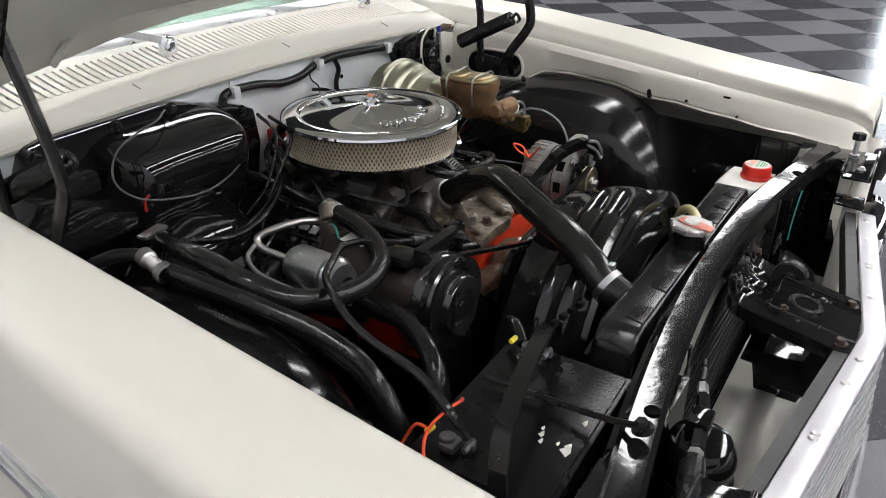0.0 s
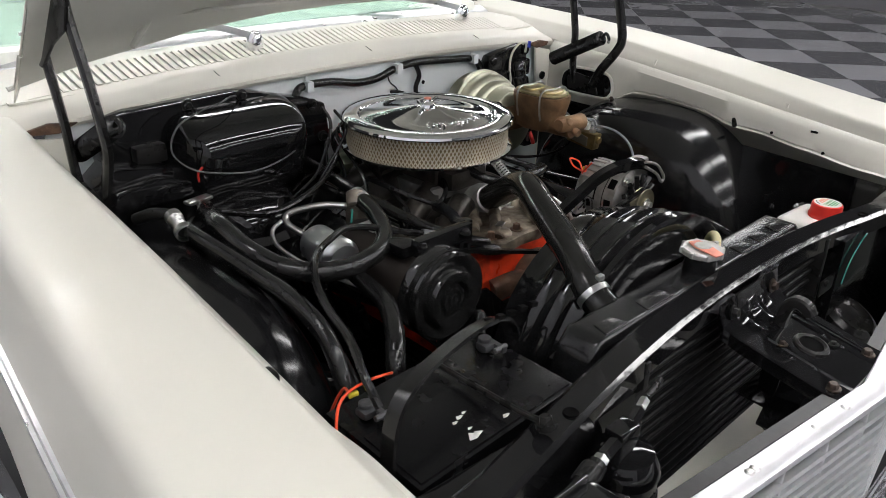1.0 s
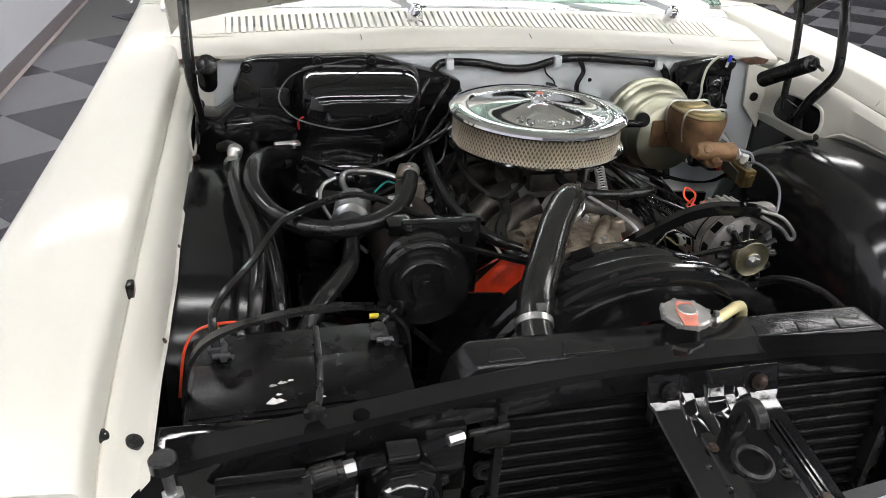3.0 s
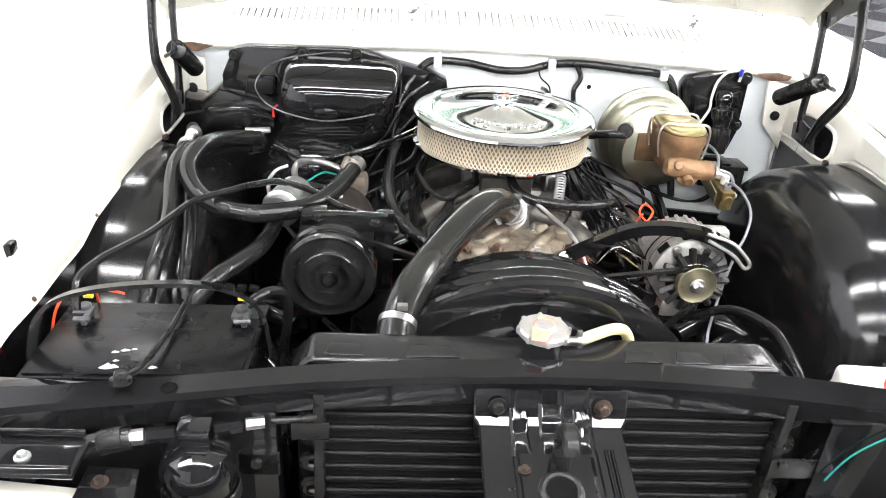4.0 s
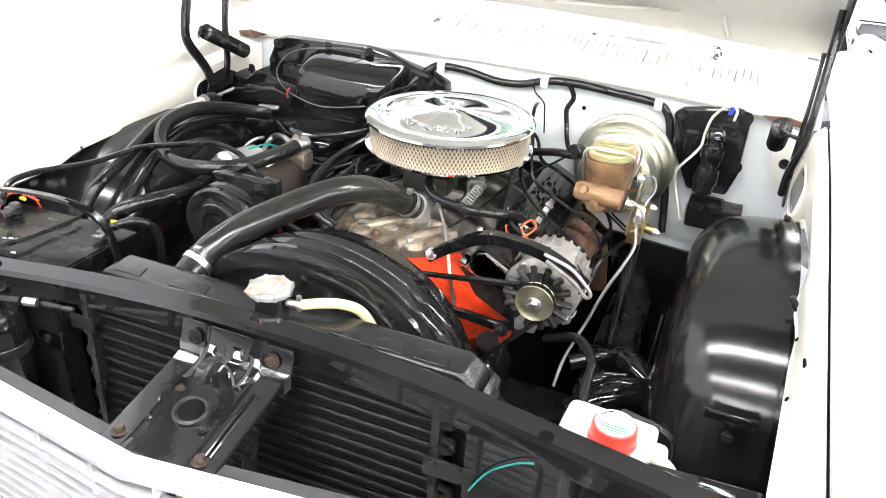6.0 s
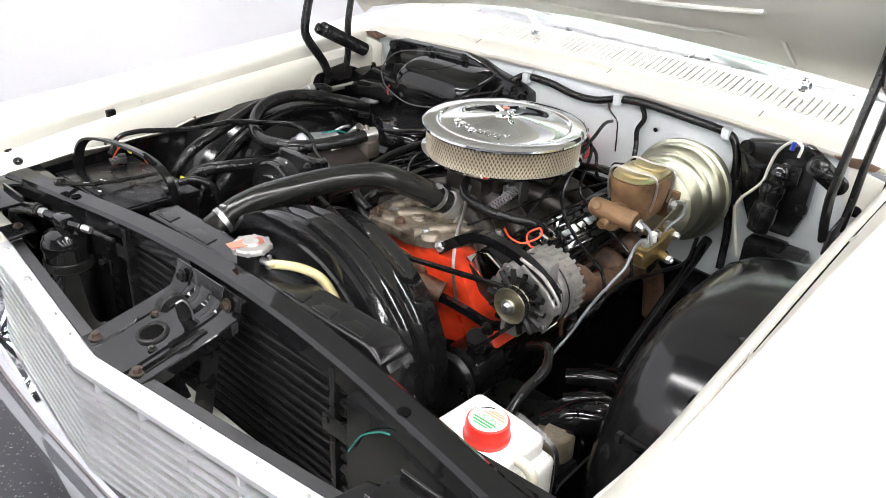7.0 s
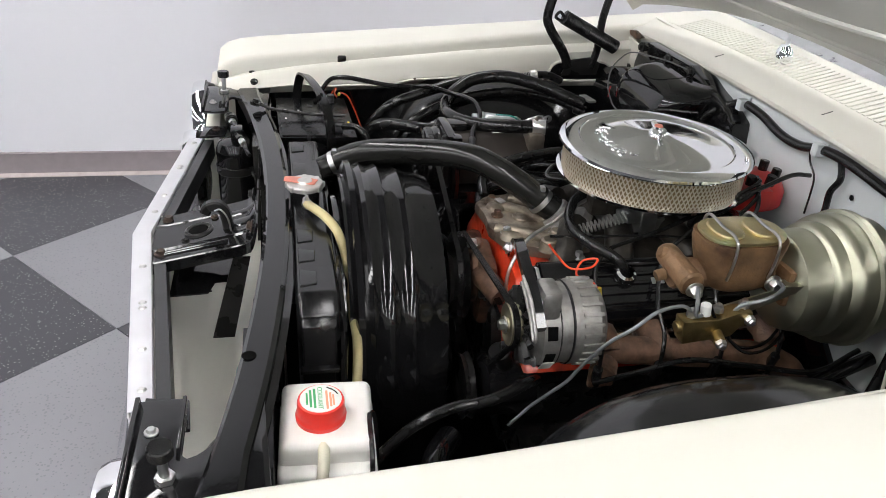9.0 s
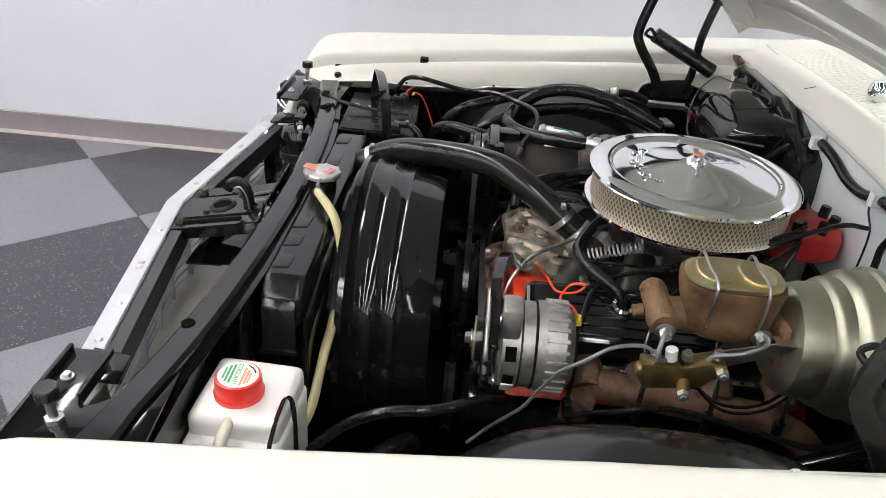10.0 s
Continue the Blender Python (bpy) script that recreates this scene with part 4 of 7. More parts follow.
cap = part("radiator_cap", bm, mat("worn_cap_metal", (0.52, 0.51, 0.49), 0.34, 0.7, var=0.15, scale=40, dirt=(0.3, 0.27, 0.23), amount=0.0, dscale=30), radiator, "round metal radiator cap")
bm = B()
prism(bm, [(-0.022, 0.056), (-0.004, 0.053), (0.013, 0.090), (0.015, 0.106), (-0.003, 0.113), (-0.014, 0.095)], "z", 0.8036, 0.8056, 0.0004)
part("lever", bm, CAPRED, cap, "faded pink red cap lever")
bm = B()
cyl(bm, (0.027, 0.09, 0.782), (0.055, 0.092, 0.782), 0.006, n=12)
lathe(bm, [(0.009, 0), (0.0098, 0.003), (0.009, 0.006)], (0.045, 0.0915, 0.782), (1, 0.05, 0), 16)
box(bm, (0.047, 0.091, 0.794), (0.007, 0.006, 0.008), 0.001)
part("overflow_spout", bm, STEEL, radiator)
hose = thing("overflow_hose", (0.05, 0.09, 0.78), "yellowed clear vinyl overflow hose", "hose")
bm = B()
tube(bm, [(0.047, 0.0915, 0.782), (0.075, 0.104, 0.786), (0.100, 0.120, 0.783), (0.122, 0.137, 0.768), (0.138, 0.149, 0.735), (0.152, 0.154, 0.700), (0.176, 0.155, 0.675), (0.209, 0.156, 0.660), (0.261, 0.158, 0.650), (0.298, 0.156, 0.635), (0.33, 0.152, 0.605), (0.37, 0.148, 0.575), (0.42, 0.14, 0.57), (0.445, 0.13, 0.575)], 0.0078, 12)
part("tubing", bm, TANHOSE, hose)

shroud = thing("fan_shroud", (0.01, 0.2, 0.27), "gloss black stepped fan shroud behind the radiator", "fan shroud")
bm = B()
lathe(bm, [(0.213, 0.136), (0.213, 0.158), (0.262, 0.1585), (0.275, 0.162), (0.276, 0.172), (0.266, 0.176), (0.268, 0.180), (0.2725, 0.188), (0.266, 0.198), (0.264, 0.208), (0.2685, 0.220), (0.260, 0.231), (0.258, 0.246), (0.262, 0.256), (0.254, 0.266), (0.250, 0.29), (0.244, 0.314), (0.236, 0.315), (0.24, 0.28), (0.25, 0.15)], (0.01, 0.0, 0.548), (0, 1, 0), 72)
part("shroud_ring", bm, SHROUD, shroud)
bm = B()
poly = [(-0.31, 0.30), (0.335, 0.30), (0.335, 0.715), (0.20, 0.735), (-0.20, 0.735), (-0.31, 0.715)]
prism(bm, poly, "y", 0.126, 0.138, 0.005)
part("shroud_plate", bm, BLACK, shroud)
fan = thing("cooling_fan", (0.01, 0.25, 0.548), "dark steel engine fan inside the shroud", "fan")
bm = B()
cyl(bm, (0.01, 0.22, 0.548), (0.01, 0.33, 0.548), 0.05, n=24)
part("hub", bm, SATIN, fan)
for k in range(6):
    bm = B()
    t = k * 1.0472
    m = Matrix.Translation((0.01, 0.25, 0.548)) @ Matrix.Rotation(t, 4, "Y") @ Matrix.Rotation(0.45, 4, "X")
    box(bm, (0, 0, 0), (0.18, 0.003, 0.08), 0.001, Matrix.Translation((0.14, 0, 0)))
    for v in bm.verts:
        v.co = m @ v.co
    part("blade", bm, SATIN, fan)

bm = B()
cyl(bm, (-0.187, 0.115, 0.736), (-0.186, 0.140, 0.749), 0.024, n=20)
part("hose_neck", bm, BLACK, radiator)
uhose = thing("radiator_hose", (-0.185, 0.14, 0.76), "thick black upper radiator hose with steel clamps", "hose")
bm = B()
tube(bm, [(-0.187, 0.130, 0.744), (-0.184, 0.156, 0.757), (-0.172, 0.190, 0.778), (-0.145, 0.240, 0.798), (-0.095, 0.33, 0.816), (-0.050, 0.400, 0.823), (-0.022, 0.445, 0.811), (0.002, 0.50, 0.780), (0.020, 0.555, 0.742)], 0.0255, 20)
part("hose_body", bm, HOSEMAT, uhose)
for p, d in (((-0.184, 0.156, 0.757), (0.16, 0.88, 0.45)), ((0.018, 0.528, 0.760), (0.25, 0.75, -0.65))):
    bm = B()
    lathe(bm, [(0.0256, -0.005), (0.0268, -0.005), (0.0268, 0.005), (0.0256, 0.005)], p, d, 28)
    box(bm, V(p) + V((0.006, -0.002, 0.029)), (0.014, 0.009, 0.009), 0.002)
    part("hose_clamp", bm, STEEL, uhose)

# ---- coolant bottle ----
bottle = thing("coolant_bottle", (0.52, 0.095, 0.5), "white plastic coolant bottle with a red cap", "bottle")
bm = B()
prism(bm, [(0.437, 0.04), (0.562, 0.034), (0.567, 0.150), (0.443, 0.158)], "z", 0.52, 0.714, 0.014, seg=4)
prism(bm, [(0.434, 0.037), (0.580, 0.031), (0.585, 0.153), (0.440, 0.161)], "z", 0.50, 0.684, 0.013, seg=4)
part("bottle_body", bm, BOTTLE, bottle)
bm = B()
lathe(bm, [(0.0275, 0.713), (0.0315, 0.714), (0.0320, 0.720), (0.0300, 0.7225), (0.0298, 0.726), (0.0296, 0.738), (0.0285, 0.742), (0.0265, 0.7432), (0, 0.7432)], (0.512, 0.088, 0), (0, 0, 1), 56)
lid = part("cap", bm, RED, bottle, "smooth red screw cap with a rim")
bm = B()
lathe(bm, [(0, 0.0008), (0.0255, 0.0008), (0.026, 0.0)], (0.512, 0.088, 0.7433), (0, 0, 1), 40)
part("cap_sticker", bm, LABELW, lid, "white sticker with green and orange print")
bm = B()
tube(bm, [(0.556, 0.088, 0.706), (0.574, 0.088, 0.706), (0.589, 0.086, 0.698), (0.593, 0.084, 0.680), (0.593, 0.082, 0.64), (0.593, 0.080, 0.56)], 0.0075, 12)
part("level_tube", bm, mat("clear_vinyl_tube", (0.66, 0.63, 0.50), 0.25, var=0.1, scale=30), bottle, "clear yellowed level tube")
bm = B()
strap(bm, [(0.515, 0.161, 0.56), (0.512, 0.158, 0.690), (0.513, 0.150, 0.716), (0.535, 0.147, 0.7165), (0.570, 0.146, 0.708), (0.590, 0.145, 0.680), (0.590, 0.144, 0.56)], 0.006, 0.002, (0, 1, 0), 4)
part("retaining_band", bm, RUBBER, bottle, "thin black retaining band")


def bars(name, parent, material, rows):
    """Flat printed bars (x, y, length, height, turn)."""
    for x, y, ln, h, a in rows:
        bm = B()
        box(bm, (0, 0, 0), (ln, h, 0.0003), 0, Matrix.Translation((x, y, 0.7444)) @ Matrix.Rotation(a, 4, "Z"))
        part(name, bm, material, parent)


def lettering(text, size, m, material, parent):
    """Flat letters made into one mesh."""
    cu = bpy.data.curves.new("lettering", "FONT")
    cu.body, cu.size, cu.align_x, cu.extrude = text, size, "CENTER", 0.00015
    tmp = bpy.data.objects.new("lettering", cu)
    me = bpy.data.meshes.new_from_object(tmp)
    bpy.data.objects.remove(tmp)
    me.transform(m)
    me.materials.append(material)
    ob = new("lettering", me)
    ob.parent = parent
    return ob


sticker = bpy.data.objects["cap_sticker"]
lettering("COOLANT", 0.0085, Matrix.Translation((0.512, 0.0845, 0.7445)), LABELG, sticker)
bars("print_bar", sticker, LABELG, [(0.512, 0.0805, 0.036, 0.0030, 0), (0.512, 0.0755, 0.032, 0.0030, 0), (0.512, 0.0710, 0.022, 0.0024, 0)])
bars("print_bar", sticker, LABELO, [(0.516, 0.0955, 0.034, 0.0028, 0), (0.516, 0.1000, 0.026, 0.0028, 0), (0.517, 0.1035, 0.020, 0.0024, 0)])
bars("print_bar", sticker, SATIN, [(0.4945, 0.0990, 0.0016, 0.007, -0.7), (0.4985, 0.1040, 0.0016, 0.007, -0.85), (0.5035, 0.1075, 0.0016, 0.007, -1.1)])

# ---- battery ----
battery = thing("battery", (-0.50, 0.13, 0.55), "dusty black car battery with scratched top", "battery")
bm = B()
prism(bm, [(-0.632, 0.045), (-0.372, 0.052), (-0.368, 0.215), (-0.628, 0.208)], "z", 0.55, 0.735, 0.006)
part("case", bm, PLASTIC, battery)
bm = B()
prism(bm, [(-0.636, 0.041), (-0.368, 0.048), (-0.364, 0.219), (-0.632, 0.212)], "z", 0.728, 0.742, 0.003)
prism(bm, [(-0.630, 0.047), (-0.374, 0.054), (-0.371, 0.150), (-0.627, 0.146)], "z", 0.742, 0.7445, 0.001)
part("lid", bm, PLASTIC, battery)
for k in range(5):
    bm = B()
    box(bm, (-0.56 + 0.045 * k, 0.035, 0.70), (0.004, 0.012, 0.04), 0.001)
    part("case_rib", bm, PLASTIC, battery)
for x, y in ((-0.600, 0.175), (-0.395, 0.180)):
    bm = B()
    cyl(bm, (x, y, 0.742), (x, y, 0.762), 0.009, n=16)
    box(bm, (x, y - 0.004, 0.752), (0.024, 0.020, 0.010), 0.003)
    box(bm, (x + 0.008, y - 0.020, 0.752), (0.008, 0.020, 0.009), 0.002)
    term = part("terminal", bm, LEAD, battery, "grey lead battery terminal clamp")
    bm = B()
    cyl(bm, (x + 0.016, y - 0.024, 0.754), (x - 0.006, y - 0.024, 0.754), 0.0038, n=6)
    part("bolt", bm, LEAD, term)
    bm = B()
    cyl(bm, (x - 0.008, y + 0.022, 0.762), (x + 0.004, y + 0.020, 0.763), 0.0036, n=10)
    part("boot", bm, YELLOW, term, "yellow plastic tag")
for x, y, s in ((-0.533, 0.064, 0.012), (-0.481, 0.064, 0.006), (-0.535, 0.094, 0.005), (-0.524, 0.098, 0.006), (-0.514, 0.101, 0.004), (-0.529, 0.076, 0.004)):
    bm = B()
    prism(bm, [(x - s, y - s * 0.3), (x - s * 0.2, y - s * 0.5), (x + s, y - s * 0.1), (x + s * 0.3, y + s * 0.4), (x + s * 0.1, y + s * 0.2), (x - s * 0.3, y + s * 0.6)], "z", 0.7446, 0.7450)
    part("scratch", bm, SCRATCH, battery, "worn bare patch")
sb = thing("battery_strap", (-0.50, 0.13, 0.74), "black rubber battery carrying strap in an arch", "strap")
bm = B()
strap(bm, [(-0.634, 0.088, 0.67), (-0.637, 0.092, 0.735), (-0.622, 0.100, 0.793), (-0.580, 0.110, 0.819), (-0.49, 0.130, 0.824), (-0.41, 0.148, 0.810), (-0.368, 0.158, 0.772), (-0.358, 0.162, 0.70)], 0.021, 0.005, (0, 1, 0))
band = part("strap_band", bm, RUBBER, sb)
for k in range(5):
    bm = B()
    box(bm, (0, 0, 0), (0.012, 0.008, 0.0065), 0.001, Matrix.Translation((-0.43 + 0.016 * k, 0.143 - 0.004 * k, 0.8165 + 0.0018 * k)) @ Matrix.Rotation(0.2, 4, "Y"))
    part("slot", bm, DARK, band)
rod = thing("battery_hold_down", (-0.49, 0.05, 0.74), "black hold down rod bolted to the support", "rod")
bm = B()
tube(bm, [(-0.475, 0.20, 0.752), (-0.478, 0.12, 0.756), (-0.485, 0.04, 0.765), (-0.492, 0.005, 0.776)], 0.004, 8)
lathe(bm, [(0.007, -0.003), (0.012, -0.003), (0.012, 0.003), (0.007, 0.003)], (-0.494, -0.004, 0.777), (0, 0.3, 1), 20)
part("rod", bm, SATIN, rod)
bolt(rod, (-0.494, -0.004, 0.774), (0, 0.2, 1), 0.008, SATIN, 0.014)

# ---- engine ----
EX = 0.017
engine = thing("engine", (EX, 0.65, 0.2), "orange painted V8 engine with stained aluminium intake", "engine")
bm = B()
prism(bm, [(EX - 0.15, 0.30), (EX + 0.15, 0.30), (EX + 0.20, 0.42), (EX + 0.24, 0.52), (EX - 0.24, 0.52), (EX - 0.20, 0.42)], "y", 0.45, 0.96, 0.012)
part("crankcase", bm, SATIN, engine, "oily black crankcase")
bm = B()
prism(bm, [(EX - 0.24, 0.525), (EX + 0.10, 0.50), (EX + 0.245, 0.545), (EX + 0.19, 0.60), (EX + 0.14, 0.68), (EX + 0.10, 0.692), (EX - 0.10, 0.692), (EX - 0.14, 0.685), (EX - 0.22, 0.60)], "y", 0.446, 0.95, 0.010)
part("block", bm, ORANGE, engine, "orange painted cylinder block and heads")
bm = B()
prism(bm, [(EX - 0.085, 0.37), (EX + 0.085, 0.37), (EX + 0.12, 0.50), (EX + 0.085, 0.58), (EX - 0.085, 0.58), (EX - 0.12, 0.50)], "y", 0.425, 0.456, 0.012)
part("timing_cover", bm, SATIN, engine)
for side in (-1, 1):
    m = Matrix.Translation((EX + side * 0.215, 0, 0.690)) @ Matrix.Rotation(side * radians(28), 4, "Y")
    bm = B()
    prism(bm, [(-0.064, -0.03), (0.064, -0.03), (0.060, 0.012), (0.046, 0.026), (-0.046, 0.026), (-0.060, 0.012)], "y", 0.47, 0.965, 0.007, m)
    cover = part("valve_cover", bm, BLACK, engine, "gloss black finned valve cover")
    for k in range(5):
        bm = B()
        box(bm, (0, 0, 0), (0.006, 0.40, 0.006), 0.0015, m @ Matrix.Translation((-0.036 + 0.018 * k, 0.735, 0.027)))
        part("fin", bm, BLACK, cover)
    bm = B()
    box(bm, (0, 0, 0), (0.146, 0.50, 0.007), 0.002, m @ Matrix.Translation((0, 0.717, -0.03)))
    part("cover_rail", bm, CHROME, cover)
    bm = B()
    for k, (ya, dy, w) in enumerate(((0.70, 0.022, 0.012), (0.73, 0.016, 0.018), (0.755, 0.02, 0.012), (0.78, 0.014, 0.018), (0.80, 0.018, 0.012))):
        box(bm, (0, 0, 0), (w, dy, 0.003), 0.001, m @ Matrix.Translation((0.0, ya - 0.03, 0.032)))
    part("emblem", bm, ALU, cover, "raised bright emblem bars")
    # chromed front bracket of the cover
    bm = B()
    prism(bm, [(-0.058, -0.028), (0.058, -0.028), (0.054, 0.010), (0.042, 0.022), (-0.042, 0.022), (-0.054, 0.010)], "y", 0.462, 0.470, 0.003, m)
    part("cover_end", bm, CHROME, cover, "bright chromed cover end")
    bm = B()
    prism(bm, [(-0.062, -0.075), (0.075, -0.075), (0.066, -0.031), (-0.066, -0.031)], "y", 0.475, 0.96, 0.005, m)
    part("cylinder_head", bm, SATIN, engine, "oily black cylinder head")
    # exhaust manifold
    bm = B()
    ex = EX + side * 0.300
    tube(bm, [(ex - side * 0.02, 0.545, 0.626), (ex, 0.60, 0.630), (ex + side * 0.012, 0.72, 0.622), (ex + side * 0.015, 0.84, 0.608), (ex + side * 0.02, 0.92, 0.56), (ex + side * 0.03, 0.94, 0.45)], 0.024, 14)
    iron, word = (RUST, "rusted") if side > 0 else (SATIN, "dark")
    manifold = part("exhaust_manifold", bm, iron, engine, word + " cast iron exhaust manifold")
    for y in (0.565, 0.655, 0.765, 0.865):
        bm = B()
        tube(bm, [(EX + side * 0.24, y, 0.640), (ex - side * 0.02, y, 0.642), (ex + side * 0.006, y, 0.628)], 0.025, 12, 4)
        part("port", bm, iron, manifold)


bm = B()
cyl(bm, (0.322, 0.565, 0.614), (0.345, 0.550, 0.604), 0.021, 0.023, n=18)
box(bm, (0.347, 0.548, 0.603), (0.010, 0.045, 0.040), 0.005)
part("exhaust_flange", bm, RUST, engine, "rusted exhaust flange")

# intake manifold and carburetor
intake = thing("intake_manifold", (EX, 0.62, 0.66), "brown stained aluminium intake manifold", "intake manifold")
bm = B()
prism(bm, [(EX - 0.15, 0.66), (EX + 0.15, 0.66), (EX + 0.12, 0.70), (EX + 0.05, 0.715), (EX - 0.05, 0.715), (EX - 0.12, 0.70)], "y", 0.52, 0.94, 0.010)
part("plenum", bm, GRIME, intake)
for side in (-1, 1):
    for y0, y1 in ((0.52, 0.58), (0.63, 0.67), (0.80, 0.76), (0.90, 0.84)):
        bm = B()
        tube(bm, [(EX + side * 0.165, y0, 0.675), (EX + side * 0.11, (y0 + y1) / 2, 0.715), (EX + side * 0.05, y1, 0.735)], 0.027, 12, 5)
        part("runner", bm, GRIME, intake)
bm = B()
lathe(bm, [(0.045, 0), (0.046, 0.02), (0.034, 0.03), (0.030, 0.06), (0.0, 0.062)], (0.040, 0.598, 0.704), (-0.28, -0.66, 0.55), 24)
box(bm, (0.035, 0.585, 0.708), (0.10, 0.07, 0.014), 0.006)
part("thermostat_housing", bm, CASTALU, intake)
bm = B()
prism(bm, [(-0.105, 0.455), (-0.075, 0.425), (-0.02, 0.432), (0.03, 0.428), (0.072, 0.445), (0.105, 0.47), (0.125, 0.53), (0.12, 0.60), (-0.09, 0.60), (-0.115, 0.53)], "z", 0.692, 0.716, 0.007)
cross = part("water_crossover", bm, INTAKE, intake)
for x, y, r, h in ((-0.065, 0.462, 0.019, 0.008), (0.045, 0.465, 0.020, 0.007), (0.095, 0.52, 0.017, 0.014), (-0.075, 0.53, 0.019, 0.012), (-0.02, 0.50, 0.016, 0.006), (0.06, 0.545, 0.014, 0.013)):
    bm = B()
    lathe(bm, [(r * 1.25, -0.004), (r, 0.006), (r * 0.92, h), (r * 0.7, h + 0.003), (0, h + 0.003)], (EX + x, y, 0.714), (0, 0, 1), 20)
    part("boss", bm, INTAKE, cross)
for x0, y0, x1, y1 in ((-0.09, 0.45, 0.02, 0.56), (0.02, 0.44, 0.10, 0.56), (-0.10, 0.50, -0.02, 0.58)):
    bm = B()
    tube(bm, [(EX + x0, y0, 0.714), (EX + (x0 + x1) / 2, (y0 + y1) / 2, 0.720), (EX + x1, y1, 0.718)], 0.012, 10, 5)
    part("rib", bm, INTAKE, cross)
bm = B()
box(bm, (-0.045, 0.468, 0.7325), (0.020, 0.014, 0.002), 0.0005, Matrix.Rotation(0.4, 4, "Z"))
part("tag", bm, DULLALU, cross, "small pale metal tag")
for x, y in ((-0.095, 0.46), (-0.03, 0.455), (0.04, 0.455), (0.11, 0.465), (0.14, 0.56), (-0.10, 0.56), (0.05, 0.545), (-0.055, 0.545)):
    bolt(intake, (EX + x, y, 0.716), (0, 0, 1), 0.008, STEEL if x > 0 else RUST, 0.012)
carb = thing("carburetor", (EX, 0.72, 0.72), "dull cast metal four barrel carburetor", "carburetor")
bm = B()
box(bm, (EX, 0.72, 0.738), (0.15, 0.16, 0.03), 0.008)
part("base", bm, CASTALU, carb)
bm = B()
box(bm, (EX, 0.72, 0.775), (0.12, 0.14, 0.045), 0.012)
box(bm, (EX, 0.635, 0.768), (0.10, 0.05, 0.04), 0.010)
part("bowl", bm, GRIME, carb)
bm = B()
cyl(bm, (EX, 0.735, 0.79), (EX, 0.735, 0.83), 0.062, n=28)
part("air_horn", bm, GRIME, carb)
bm = B()
box(bm, (EX + 0.082, 0.68, 0.765), (0.006, 0.07, 0.03), 0.002)
box(bm, (EX + 0.088, 0.71, 0.75), (0.006, 0.03, 0.05), 0.002)
cyl(bm, (EX + 0.08, 0.66, 0.775), (EX + 0.10, 0.66, 0.775), 0.007, n=10)
part("throttle_linkage", bm, STEEL, carb)
spring = thing("throttle_spring", (0.12, 0.60, 0.76), "small bright coil return spring", "spring")
bm = B()
a, b = V((0.108, 0.565, 0.742)), V((0.128, 0.655, 0.780))
d = (b - a).normalized()
u, w, _ = basis(d)
tube(bm, [a + d * ((b - a).length * k / 112) + (u * math.cos(k * 0.785) + w * math.sin(k * 0.785)) * 0.0095 for k in range(113)], 0.0016, 6, 1)
part("coil", bm, STEEL, spring)

# air cleaner
ac = thing("air_cleaner", (EX, 0.738, 0.80), "round chrome air cleaner with perforated filter wall", "air cleaner")
AY = 0.738
bm = B()
lathe(bm, [(0.055, 0.800), (0.12, 0.802), (0.165, 0.808), (0.177, 0.812), (0.178, 0.817), (0.170, 0.819), (0.0, 0.819)], (EX, AY, 0), (0, 0, 1), 72)
part("base_pan", bm, CHROME, ac)
bm = B()
lathe(bm, [(0.1635, 0.818), (0.1635, 0.872)], (EX, AY, 0), (0, 0, 1), 96)
part("filter_paper", bm, GASKET, ac, "tan paper filter element")
bm = B()
NH, R0 = 132, 0.1675
for k in range(NH):
    for s in (-1, 1):
        pts = []
        for j in range(8):
            t = (k + s * j * 0.5) * 6.283185 / NH
            pts.append((t, 0.8185 + 0.0073 * j))
        prev = None
        for t, z in pts:
            row = []
            for dt in (-0.0068, 0.0068):
                row.append(bm.verts.new((EX + R0 * math.cos(t + dt), AY + R0 * math.sin(t + dt), z)))
            for dt in (-0.0068, 0.0068):
                row.append(bm.verts.new((EX + (R0 + 0.0012) * math.cos(t + dt), AY + (R0 + 0.0012) * math.sin(t + dt), z)))
            if prev:
                bm.faces.new((prev[2], prev[3], row[3], row[2]))
                bm.faces.new((prev[0], prev[2], row[2], row[0]))
                bm.faces.new((prev[3], prev[1], row[1], row[3]))
            prev = row
screen = part("filter_screen", bm, mat("tinned_expanded_metal", (0.54, 0.48, 0.37), 0.45, 0.45, var=0.15), ac, "expanded metal filter screen")
bm = B()
lathe(bm, [(0.170, 0.868), (0.1775, 0.868), (0.1795, 0.871), (0.1785, 0.8755), (0.1745, 0.8785), (0.168, 0.8795), (0.150, 0.8800), (0.1445, 0.8792), (0.1425, 0.8770), (0.1405, 0.8755), (0.138, 0.8752), (0.10, 0.8800), (0.06, 0.8862), (0.03, 0.8910), (0.024, 0.8925), (0.0, 0.8930)], (EX, AY, 0), (0, 0, 1), 96)
lid = part("lid", bm, CHROME, ac, "polished chrome lid")
